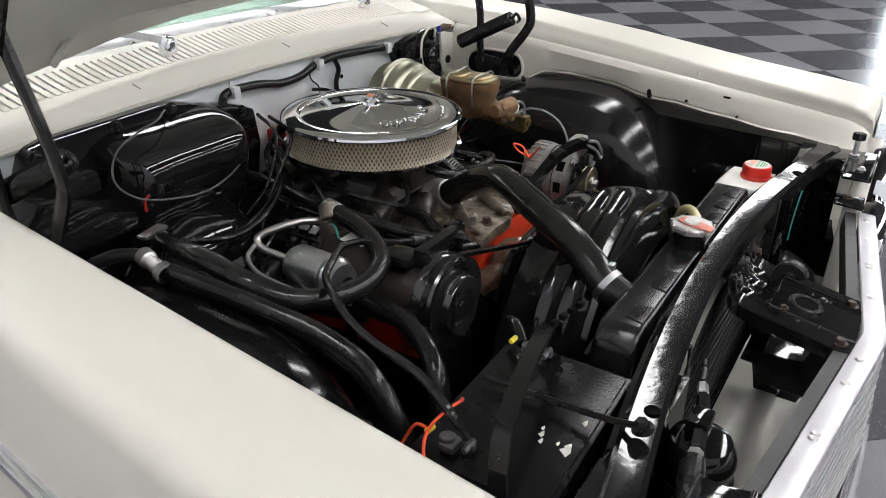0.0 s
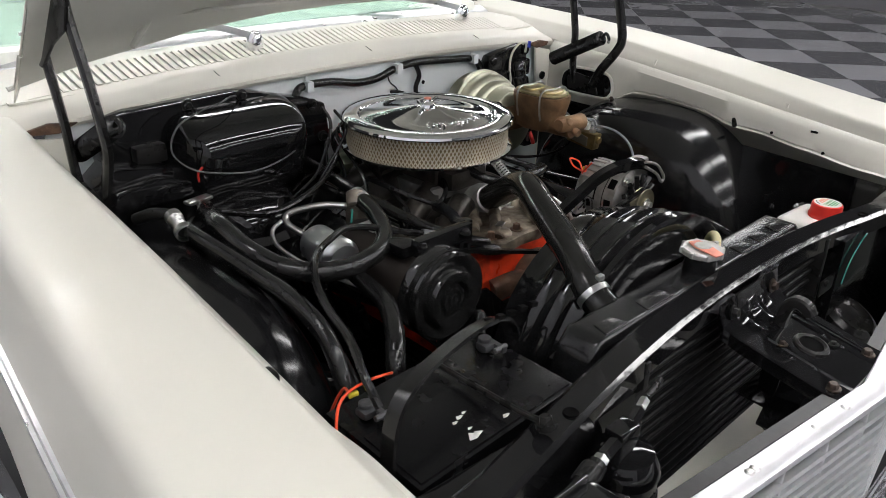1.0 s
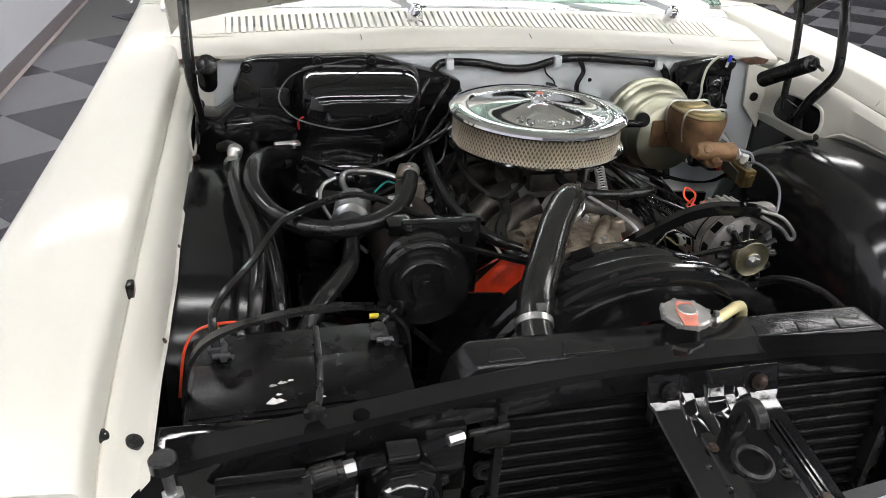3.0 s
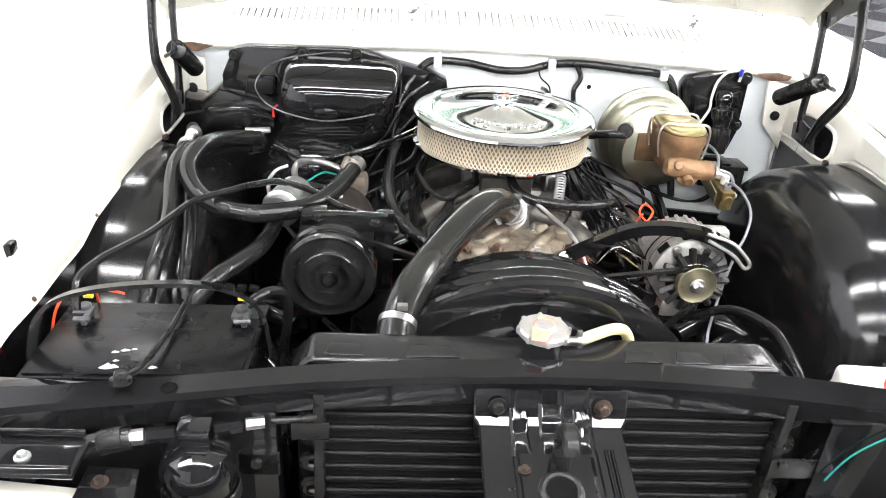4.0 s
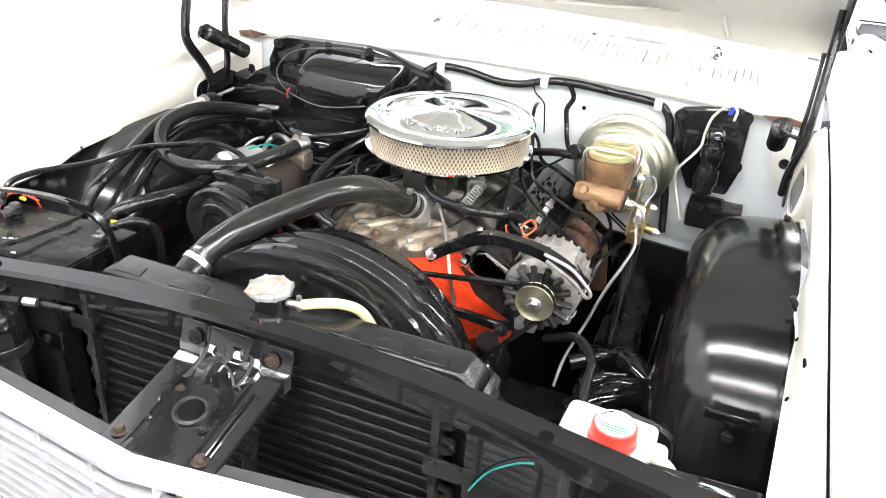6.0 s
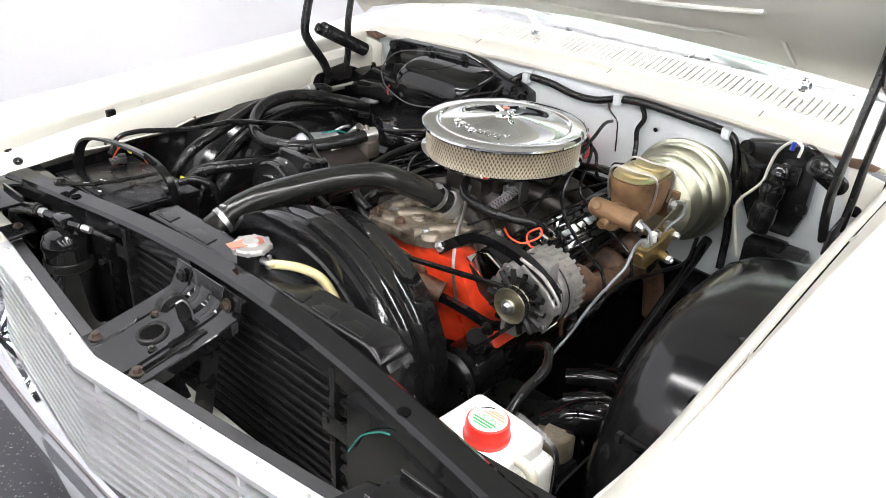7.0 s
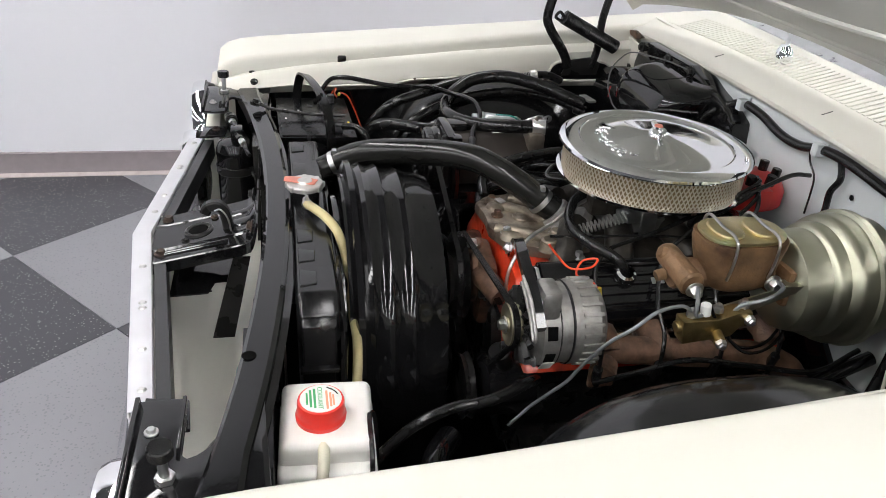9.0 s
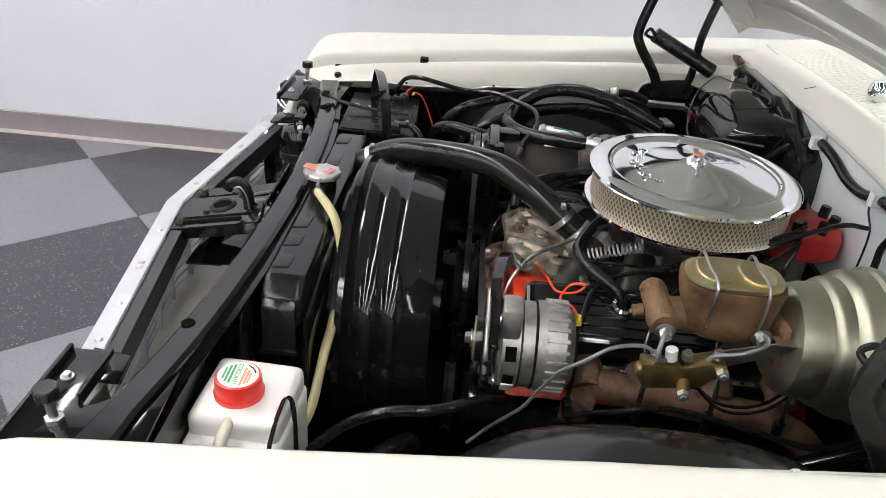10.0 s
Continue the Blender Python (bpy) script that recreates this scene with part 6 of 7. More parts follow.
lathe(bm, [(0.012, 0.02), (0.017, 0.018), (0.019, 0.010), (0.017, 0.006), (0.020, 0.002), (0.02, -0.01)], (0.231, 0.614, 0.715), (0.42, 0, 0.9), 24)
part("ring", bm, CHROME, gro)
for dx in (0.0, 0.016):
    hose_thing("vacuum_pipe", "shiny black bent pipe beside the intake", "pipe", [(-0.185 + dx, 0.60, 0.755), (-0.205 + dx, 0.56, 0.735), (-0.218 + dx, 0.54, 0.705), (-0.210 + dx, 0.53, 0.675), (-0.19 + dx, 0.53, 0.662), (-0.165 + dx, 0.535, 0.655)], 0.0055, BLACK, "vacuum pipes")

# lines and wires round the carburetor and the firewall
th = hose_thing("throttle_cable", "black throttle cable from the firewall to the carburetor", "cable", [(0.135, 0.993, 0.855), (0.14, 0.95, 0.858), (0.150, 0.88, 0.835), (0.140, 0.80, 0.795), (0.112, 0.72, 0.772)], 0.0042)
bm = B()
cyl(bm, (0.145, 0.84, 0.815), (0.141, 0.81, 0.80), 0.006, n=10)
part("ferrule", bm, STEEL, th)
hose_thing("fuel_line", "thin bent steel fuel line in front of the carburetor", "pipe", [(0.165, 0.44, 0.60), (0.150, 0.435, 0.68), (0.125, 0.47, 0.735), (0.09, 0.53, 0.752), (0.055, 0.58, 0.765), (0.035, 0.615, 0.770)], 0.0035, STEEL)
hose_thing("vacuum_hose", "black vacuum hose from the intake to the brake booster", "hose", [(0.06, 0.84, 0.745), (0.12, 0.86, 0.775), (0.19, 0.83, 0.80), (0.24, 0.79, 0.822), (0.275, 0.778, 0.826)], 0.0085)
hose_thing("vacuum_hose", "thin black vacuum hose curling over the intake", "hose", [(-0.03, 0.64, 0.77), (-0.06, 0.60, 0.765), (-0.10, 0.58, 0.755), (-0.13, 0.60, 0.765), (-0.15, 0.66, 0.775), (-0.14, 0.74, 0.770)], 0.005)
hose_thing("sender_wire", "thin black sender wire along the valve cover", "wire", [(0.24, 0.93, 0.77), (0.20, 0.86, 0.755), (0.165, 0.76, 0.752), (0.15, 0.66, 0.752), (0.135, 0.57, 0.745), (0.11, 0.52, 0.735)], 0.0026)
for dx in (0.0, 0.012):
    hose_thing("switch_wire", "thin black wire hanging to the brake valve", "wire", [(0.30 + dx, 0.97, 0.78), (0.33 + dx, 0.88, 0.70), (0.39 + dx, 0.80, 0.685), (0.43 + dx, 0.72, 0.71), (0.447, 0.66, 0.77), (0.444, 0.642, 0.80)], 0.0024)
hose_thing("starter_wire", "black starter wire over the exhaust manifold", "wire", [(0.40, 0.97, 0.66), (0.42, 0.88, 0.64), (0.40, 0.78, 0.645), (0.38, 0.68, 0.65), (0.375, 0.60, 0.63), (0.36, 0.53, 0.60)], 0.0045)
hose_thing("heater_hose", "black heater hose running back along the passenger cover", "hose", [(-0.10, 0.45, 0.715), (-0.15, 0.46, 0.735), (-0.19, 0.52, 0.752), (-0.205, 0.62, 0.765), (-0.20, 0.74, 0.77), (-0.185, 0.86, 0.775), (-0.17, 0.95, 0.77)], 0.0105)

for pts in ([(-0.10, 0.90, 0.868), (-0.142, 0.81, 0.866), (-0.157, 0.80, 0.838), (-0.215, 0.80, 0.766), (-0.250, 0.795, 0.708), (-0.255, 0.78, 0.67)],
            [(-0.13, 0.90, 0.880), (-0.177, 0.81, 0.866), (-0.221, 0.80, 0.785), (-0.286, 0.80, 0.739), (-0.30, 0.78, 0.69)]):
    hose_thing("ignition_lead", "glossy black lead drooping beside the heater box", "cable", pts, 0.0036, RUBBER, "ignition leads")
bc = thing("oil_breather", (-0.108, 0.86, 0.74), "small yellowed plated oil breather behind the air cleaner", "breather")
bm = B()
lathe(bm, [(0.010, -0.035), (0.010, -0.008), (0.019, -0.006), (0.021, 0.0), (0.020, 0.010), (0.014, 0.016), (0, 0.018)], (-0.108, 0.86, 0.766), (-0.2, -0.3, 1), 24)
part("cap_shell", bm, ZINC, bc)

# ---- brakes ----
boost = thing("brake_booster", (0.362, 0.92, 0.66), "yellow zinc plated brake booster drum", "brake booster")
bm = B()
lathe(bm, [(0, 0.785), (0.045, 0.786), (0.056, 0.790), (0.076, 0.804), (0.081, 0.822), (0.082, 0.842), (0.088, 0.846), (0.091, 0.852), (0.091, 0.866), (0.101, 0.874), (0.1035, 0.882), (0.1035, 0.903), (0.109, 0.906), (0.109, 0.916), (0.102, 0.919), (0.096, 0.95), (0.06, 0.965), (0, 0.966)], (0.362, 0, 0.782), (0, 1, 0), 64)
part("shell", bm, ZINC, boost)
bm = B()
box(bm, (0.455, 0.978, 0.79), (0.012, 0.036, 0.06), 0.003)
part("mount_bracket", bm, SATIN, boost)
bm = B()
cyl(bm, (0.285, 0.80, 0.83), (0.275, 0.775, 0.835), 0.016, n=16)
part("check_valve", bm, RUBBER, boost)
mc = thing("master_cylinder", (0.36, 0.70, 0.79), "rusty iron brake master cylinder with gold lid", "master cylinder")
MC0 = set(bpy.data.objects)


def oval(cx, cy, a, b, n=24, e=3.2):
    """A rounded oblong outline."""
    pts = []
    for k in range(n):
        t = 6.283185 * (k + 0.5) / n
        c, q = math.cos(t), math.sin(t)
        pts.append((cx + a * math.copysign(abs(c) ** (2 / e), c), cy + b * math.copysign(abs(q) ** (2 / e), q)))
    return pts


bm = B()
outl = [[(x, y, z) for x, y in oval(0.364, 0.717 + dy, 0.046 * s, 0.068 * s)] for s, z, dy in ((0.62, 0.795, 0.006), (0.80, 0.805, 0.004), (0.88, 0.83, 0.002), (0.96, 0.855, 0), (1.0, 0.868, 0), (1.0, 0.879, 0))]
vr = loft(bm, outl, True)
bm.faces.new(vr[0])
bm.faces.new(vr[-1])
cyl(bm, (0.362, 0.618, 0.814), (0.362, 0.80, 0.814), 0.023, n=24)
lathe(bm, [(0, -0.044), (0.013, -0.044), (0.017, -0.038), (0.0185, -0.030), (0.0185, 0.030), (0.0195, 0.034), (0.0195, 0.044), (0.016, 0.048), (0, 0.048)], (0.361, 0.628, 0.825), (1, 0.03, -0.08), 22)
cyl(bm, (0.338, 0.622, 0.832), (0.336, 0.608, 0.838), 0.011, 0.009, n=14, bev=0.002)
cyl(bm, (0.358, 0.612, 0.812), (0.358, 0.597, 0.808), 0.009, n=16)
box(bm, (0.362, 0.786, 0.808), (0.11, 0.012, 0.06), 0.005)
part("casting", bm, MCIRON, mc)
bm = B()
prism(bm, oval(0.364, 0.717, 0.0435, 0.065, 28, 2.7), "z", 0.880, 0.886, 0.002)
prism(bm, oval(0.364, 0.689, 0.032, 0.024, 20, 2.4), "z", 0.885, 0.891, 0.004, seg=3)
prism(bm, oval(0.364, 0.746, 0.032, 0.024, 20, 2.4), "z", 0.885, 0.891, 0.004, seg=3)
part("lid", bm, LIDZINC, mc, "gold zinc plated lid")
for y in (0.683, 0.750):
    bm = B()
    tube(bm, [(0.321, y, 0.826), (0.315, y, 0.856), (0.316, y, 0.884), (0.330, y, 0.8945), (0.364, y, 0.893), (0.398, y, 0.8945), (0.412, y, 0.884), (0.413, y, 0.856), (0.408, y, 0.826)], 0.0023, 8)
    part("bail", bm, STEEL, mc, "bent wire bail")
for p, ax in (((0.414, 0.630, 0.818), (1, 0, -0.2)), ((0.415, 0.755, 0.822), (1, 0, 0)), ((0.405, 0.79, 0.80), (0.3, -1, 0))):
    bolt(mc, p, ax, 0.009, STEEL, 0.014)
for ob in set(bpy.data.objects) - MC0:
    if ob.parent == mc:
        ob.data.transform(Matrix.Translation((0, 0, -0.009)))
valve = thing("proportioning_valve", (0.445, 0.65, 0.75), "brass brake proportioning valve on a bracket", "valve")
bm = B()
m = Matrix.Translation((0.442, 0.648, 0.768)) @ Matrix.Rotation(radians(8), 4, "X")
prism(bm, [(-0.046, -0.020), (0.030, -0.022), (0.044, -0.008), (0.060, -0.006), (0.062, 0.014), (0.040, 0.018), (0.010, 0.012), (-0.020, 0.016), (-0.046, 0.019)], "x", -0.013, 0.013, 0.003, m)
cyl(bm, m @ V((0.01, 0.008, -0.012)), m @ V((0.030, 0.004, -0.015)), 0.0085, n=16)
cyl(bm, m @ V((0.0, -0.04, 0.004)), m @ V((0.0, -0.052, 0.004)), 0.009, n=14)
body = part("valve_body", bm, BRASS, valve)
for q, ax in (((0.0, -0.028, 0.018), (0, 0, 1)), ((0.0, 0.012, 0.018), (0, 0, 1)), ((0.0, 0.052, 0.018), (0, 0, 1)), ((0.028, 0.0045, -0.0148), (1, -0.1, -0.1)), ((0.012, 0.055, 0.004), (1, 0, 0))):
    bm = B()
    lathe(bm, [(0, 0.013), (0.0045, 0.013), (0.0050, 0.010), (0.0075, 0.009), (0.0082, 0.007), (0.0082, 0.0)], m @ V(q), ax, 6)
    part("fitting", bm, STEEL, valve, "small steel tube nut")
bm = B()
cyl(bm, m @ V((0.002, -0.008, 0.018)), m @ V((0.002, -0.008, 0.036)), 0.008, n=12)
part("switch_plug", bm, LABELW, valve, "white plastic switch plug")
bm = B()
prism(bm, [(0.62, 0.772), (0.66, 0.781), (0.775, 0.814), (0.800, 0.812), (0.79, 0.800), (0.70, 0.764), (0.62, 0.750)], "x", 0.424, 0.427)
box(bm, (0.418, 0.785, 0.812), (0.022, 0.026, 0.003), 0.001)
part("valve_bracket", bm, ZINC, valve, "pale plated bracket")
for pts in ([(0.422, 0.630, 0.816), (0.444, 0.620, 0.810), (0.452, 0.618, 0.79), (0.445, 0.635, 0.785)],
            [(0.425, 0.755, 0.822), (0.445, 0.75, 0.822), (0.455, 0.72, 0.812), (0.448, 0.69, 0.80), (0.443, 0.68, 0.78)]):
    hose_thing("brake_line", "bent grey steel brake line", "pipe", pts, 0.0032, GREYW, "brake lines")
hose_thing("brake_line", "long grey brake line running down to the frame", "pipe", [(0.443, 0.622, 0.785), (0.442, 0.600, 0.800), (0.448, 0.560, 0.797), (0.454, 0.526, 0.776), (0.443, 0.50, 0.747), (0.428, 0.487, 0.714), (0.416, 0.475, 0.682), (0.405, 0.462, 0.647), (0.393, 0.443, 0.616), (0.381, 0.42, 0.582), (0.375, 0.39, 0.54)], 0.0027, GREYW, "brake lines")

# ---- firewall fittings ----
hb = thing("heater_box", (-0.32, 0.95, 0.66), "gloss black heater and air conditioning box", "heater box")
bm = B()
prism(bm, [(-0.565, 0.66), (-0.575, 0.86), (-0.548, 0.918), (-0.52, 0.924), (-0.30, 0.930), (-0.24, 0.918), (-0.20, 0.905), (-0.13, 0.890), (-0.085, 0.872), (-0.075, 0.80), (-0.10, 0.68), (-0.15, 0.62), (-0.45, 0.60)], "y", 0.955, 0.999, 0.006)
plate = part("back_plate", bm, BLACK, hb)
bm = B()
rows = []
for y, a, b, cz in ((0.958, 0.137, 0.084, 0.828), (0.925, 0.134, 0.083, 0.827), (0.890, 0.128, 0.080, 0.824), (0.866, 0.121, 0.074, 0.821), (0.852, 0.113, 0.066, 0.819), (0.845, 0.100, 0.055, 0.818), (0.842, 0.07, 0.036, 0.818)):
    rows.append([(-0.322 + p + 0.010 * q / 0.07, y - 0.10 * min(q, 0.0) + 0.30 * max(q - 0.03, 0.0), cz + q) for p, q in oval(0, 0, a, b, 44, 6.5)])
vr = loft(bm, rows, True)
bm.faces.new(vr[-1])
part("duct", bm, BLACK, hb)
bm = B()
lathe(bm, [(0.115, 0.60), (0.122, 0.63), (0.122, 0.675), (0.118, 0.685), (0.126, 0.69), (0.126, 0.70), (0.112, 0.712), (0.108, 0.745), (0.09, 0.765), (0.0, 0.775)], (-0.365, 0.855, 0), (0, 0, 1), 48)
part("blower_housing", bm, BLACK, hb)
bm = B()
prism(bm, [(-0.69, 0.56), (-0.69, 0.80), (-0.655, 0.825), (-0.61, 0.815), (-0.575, 0.845), (-0.44, 0.82), (-0.44, 0.56)], "y", 0.90, 0.985, 0.010)
part("lower_case", bm, BLACK, hb, "", 25)
bm = B()
prism(bm, [(-0.60, 0.775), (-0.59, 0.812), (-0.50, 0.822), (-0.45, 0.805), (-0.45, 0.775)], "y", 0.862, 0.905, 0.008)
part("actuator_shelf", bm, BLACK, hb)
bm = B()
box(bm, (-0.49, 0.945, 0.845), (0.06, 0.03, 0.035), 0.008)
part("vacuum_actuator", bm, SATIN, hb)
for x, z in ((-0.545, 0.905), (-0.40, 0.918), (-0.285, 0.92), (-0.12, 0.875), (-0.555, 0.76), (-0.555, 0.69), (-0.095, 0.80)):
    bolt(plate, (x, 0.955, z), (0, -1, 0), 0.008, SATIN, 0.009)
bm = B()
box(bm, (-0.475, 0.80, 0.793), (0.05, 0.02, 0.006), 0.002, Matrix.Rotation(0.2, 4, "Z"))
part("clip", bm, STEEL, hb)
hose_thing("heater_cable", "thin grey control cable looping from the heater box", "cable", [(-0.297, 0.955, 0.920), (-0.331, 0.918, 0.930), (-0.37, 0.885, 0.932), (-0.42, 0.874, 0.925), (-0.464, 0.872, 0.905), (-0.486, 0.857, 0.869), (-0.463, 0.842, 0.837), (-0.414, 0.83, 0.820), (-0.34, 0.82, 0.812), (-0.25, 0.84, 0.822), (-0.18, 0.89, 0.835)], 0.0016, mat("dark_cable_sheath", (0.06, 0.06, 0.062), 0.35, var=0.2))
for k in range(2):
    z = 0.79 + 0.012 * k
    hose_thing("heater_pipe", "thin black line across the heater box", "pipe", [(-0.45 + 0.01 * k, 0.80 - 0.02 * k, z - 0.035), (-0.36, 0.76 - 0.03 * k, z - 0.04), (-0.25, 0.77 - 0.02 * k, z - 0.02), (-0.15, 0.83, z), (-0.11, 0.90, z + 0.01)], 0.0035 + 0.001 * (k % 2), RUBBER, "black lines")
hose_thing("heater_wire", "short orange tipped wire", "wire", [(-0.449, 0.843, 0.808), (-0.449, 0.842, 0.825), (-0.440, 0.840, 0.835)], 0.0022, REDCAP)
harness = thing("wiring_harness", (0.1, 0.99, 0.90), "black taped wiring harness clipped along the firewall", "wiring harness")
bm = B()
tube(bm, [(-0.20, 0.90, 0.75), (-0.19, 0.93, 0.82), (-0.165, 0.955, 0.868), (-0.135, 0.985, 0.898), (-0.107, 0.988, 0.907), (-0.04, 0.988, 0.905), (0.03, 0.988, 0.893), (0.09, 0.988, 0.895), (0.148, 0.988, 0.911), (0.215, 0.988, 0.916), (0.31, 0.988, 0.910), (0.40, 0.988, 0.902), (0.428, 0.985, 0.885), (0.442, 0.982, 0.84), (0.445, 0.975, 0.78), (0.46, 0.97, 0.70), (0.47, 0.95, 0.62)], 0.0088, 10)
part("loom", bm, RUBBER, harness)
bm = B()
tube(bm, [(0.205, 0.986, 0.914), (0.218, 0.985, 0.885), (0.206, 0.984, 0.855), (0.212, 0.98, 0.82), (0.222, 0.96, 0.79), (0.24, 0.93, 0.77)], 0.0058, 8)
part("branch", bm, RUBBER, harness)
bm = B()
tube(bm, [(0.12, 0.988, 0.903), (0.128, 0.989, 0.88), (0.15, 0.989, 0.86), (0.155, 0.989, 0.83), (0.16, 0.985, 0.79)], 0.0018, 6)
part("thin_wire", bm, RUBBER, harness)
for x, z in ((-0.107, 0.905), (0.148, 0.911), (0.406, 0.902)):
    bm = B()
    box(bm, (x, 0.982, z), (0.018, 0.020, 0.024), 0.004)
    box(bm, (x + 0.004, 0.994, z + 0.022), (0.008, 0.004, 0.028), 0.001)
    part("clip", bm, GREYPAINT, harness, "pale grey harness clip")
hole = thing("firewall_hole", (0.255, 0.997, 0.83), "small dark hole in the firewall", "hole")
bm = B()
lathe(bm, [(0, 0.001), (0.005, 0.001), (0.005, 0)], (0.243, 0.9975, 0.862), (0, -1, 0), 14)
part("bore", bm, DARK, hole)
wm = thing("wiper_motor", (0.53, 0.97, 0.70), "gloss black wiper motor on its mounting plate", "wiper motor")
bm = B()
prism(bm, [(0.446, 0.885), (0.455, 0.905), (0.575, 0.925), (0.60, 0.91), (0.60, 0.78), (0.585, 0.73), (0.50, 0.73), (0.465, 0.80)], "y", 0.965, 0.998, 0.008)
part("mount_plate", bm, HOUSE, wm)
bm = B()
lathe(bm, [(0, -0.002), (0.016, -0.002), (0.020, 0.004), (0.021, 0.020), (0.018, 0.024), (0.018, 0.034), (0.024, 0.040), (0.025, 0.060), (0.021, 0.066), (0.020, 0.078), (0.025, 0.083), (0.026, 0.112), (0.022, 0.120), (0.021, 0.135), (0.016, 0.139), (0, 0.140)], (0.542, 0.948, 0.880), (-0.05, -0.26, -0.97), 28)
box(bm, (0.560, 0.950, 0.868), (0.040, 0.030, 0.045), 0.008)
box(bm, (0.49, 0.955, 0.84), (0.03, 0.03, 0.05), 0.006)
part("motor", bm, BLACK, wm)
bm = B()
box(bm, (0.55, 0.95, 0.69), (0.075, 0.06, 0.06), 0.008)
part("pump_housing", bm, BLACK, wm)
for x, z in ((0.46, 0.892), (0.588, 0.908), (0.59, 0.80)):
    bolt(wm, (x, 0.964, z), (0, -1, 0), 0.010, RUBBER, 0.008)
hose_thing("wiper_wire", "pale yellow wire from the wiper motor", "wire", [(0.566, 0.945, 0.905), (0.568, 0.945, 0.925), (0.558, 0.948, 0.932), (0.540, 0.952, 0.925), (0.522, 0.955, 0.900), (0.515, 0.952, 0.865), (0.513, 0.945, 0.840), (0.500, 0.938, 0.818), (0.486, 0.933, 0.800), (0.475, 0.94, 0.775), (0.48, 0.945, 0.735), (0.505, 0.93, 0.67)], 0.0030, WHITEW)
hose_thing("wiper_wire", "blue tipped wiper motor terminal", "wire", [(0.556, 0.925, 0.922), (0.558, 0.925, 0.938)], 0.0045, mat("blue_plastic", (0.02, 0.04, 0.45), 0.4))
fb = thing("fuse_box", (0.60, 0.96, 0.69), "black junction box with red wires", "junction box")
bm = B()
box(bm, (0.595, 0.955, 0.675), (0.06, 0.06, 0.06), 0.008)
box(bm, (0.595, 0.950, 0.708), (0.064, 0.065, 0.010), 0.004)
part("case", bm, SATIN, fb)
bm = B()
tube(bm, [(0.585, 0.93, 0.69), (0.58, 0.915, 0.675), (0.59, 0.915, 0.655)], 0.006, 8)
part("red_wire", bm, REDCAP, fb)

# ---- in front of the radiator ----
dry = thing("receiver_drier", (-0.403, -0.045, 0.45), "gloss black receiver drier bottle", "receiver drier")
bm = B()
lathe(bm, [(0.0, 0.45), (0.038, 0.45), (0.042, 0.46), (0.042, 0.69), (0.044, 0.695), (0.042, 0.705), (0.035, 0.720), (0.018, 0.727), (0, 0.728)], (-0.403, -0.050, 0), (0, 0, 1), 36)
part("bottle", bm, BLACK, dry)
bm = B()
box(bm, (-0.405, -0.045, 0.740), (0.036, 0.026, 0.026), 0.004)
cyl(bm, (-0.385, -0.043, 0.742), (-0.355, -0.035, 0.743), 0.008, n=6)
cyl(bm, (-0.425, -0.05, 0.742), (-0.455, -0.055, 0.742), 0.009, n=6)
part("head", bm, BLACK, dry)
bm = B()
cyl(bm, (-0.352, -0.034, 0.743), (-0.332, -0.028, 0.742), 0.007, n=6)
part("fitting", bm, STEEL, dry)
bm = B()
cyl(bm, (-0.457, -0.055, 0.742), (-0.475, -0.058, 0.741), 0.009, n=6)
part("fitting", bm, STEEL, dry)
bm = B()
tube(bm, [(-0.325, -0.026, 0.742), (-0.30, -0.022, 0.741), (-0.275, -0.015, 0.739)], 0.0042, 10)
part("outlet_pipe", bm, SATIN, dry)
dh = hose_thing("refrigerant_hose", "grey black hose into the receiver drier", "hose", [(-0.470, -0.057, 0.741), (-0.52, -0.065, 0.734), (-0.57, -0.07, 0.712), (-0.61, -0.06, 0.66), (-0.63, -0.03, 0.60)], 0.0125)
bm = B()
box(bm, (-0.345, -0.008, 0.660), (0.05, 0.004, 0.034), 0.001)
cyl(bm, (-0.347, -0.009, 0.664), (-0.347, -0.016, 0.664), 0.007, n=8)
lathe(bm, [(0.0428, -0.010), (0.0445, -0.008), (0.0445, 0.008), (0.0428, 0.010)], (-0.403, -0.050, 0.66), (0, 0, 1), 32)
part("strap_bracket", bm, SATIN, dry)
bm = B()
lathe(bm, [(0.0125, 0), (0.0138, 0.001), (0.0138, 0.024), (0.0125, 0.026)], (-0.478, -0.058, 0.741), (-0.97, -0.16, -0.12), 20)
part("ferrule", bm, SATIN, dh)
for x in (0.405,):
    horn = thing("horn", (x, 0.0, 0.55), "round black horn below the support", "horn")
    bm = B()
    lathe(bm, [(0, 0.012), (0.012, 0.012), (0.03, 0.006), (0.045, 0.010), (0.058, 0.004), (0.060, -0.01), (0.05, -0.025), (0, -0.03)], (x + 0.01, -0.03, 0.57), (0, -0.5, 1), 36)
    part("horn_body", bm, SATIN, horn)
hose_thing("green_wire", "teal green wire hanging under the support", "wire", [(0.358, -0.017, 0.655), (0.371, -0.016, 0.680), (0.384, -0.016, 0.699), (0.401, -0.016, 0.714), (0.420, -0.016, 0.727), (0.436, -0.016, 0.733)], 0.0013, GREENW)
hose_thing("green_wire", "thin teal wire by the compressor", "wire", [(-0.345, 0.53, 0.80), (-0.32, 0.56, 0.805), (-0.30, 0.59, 0.79)], 0.0018, GREENW)

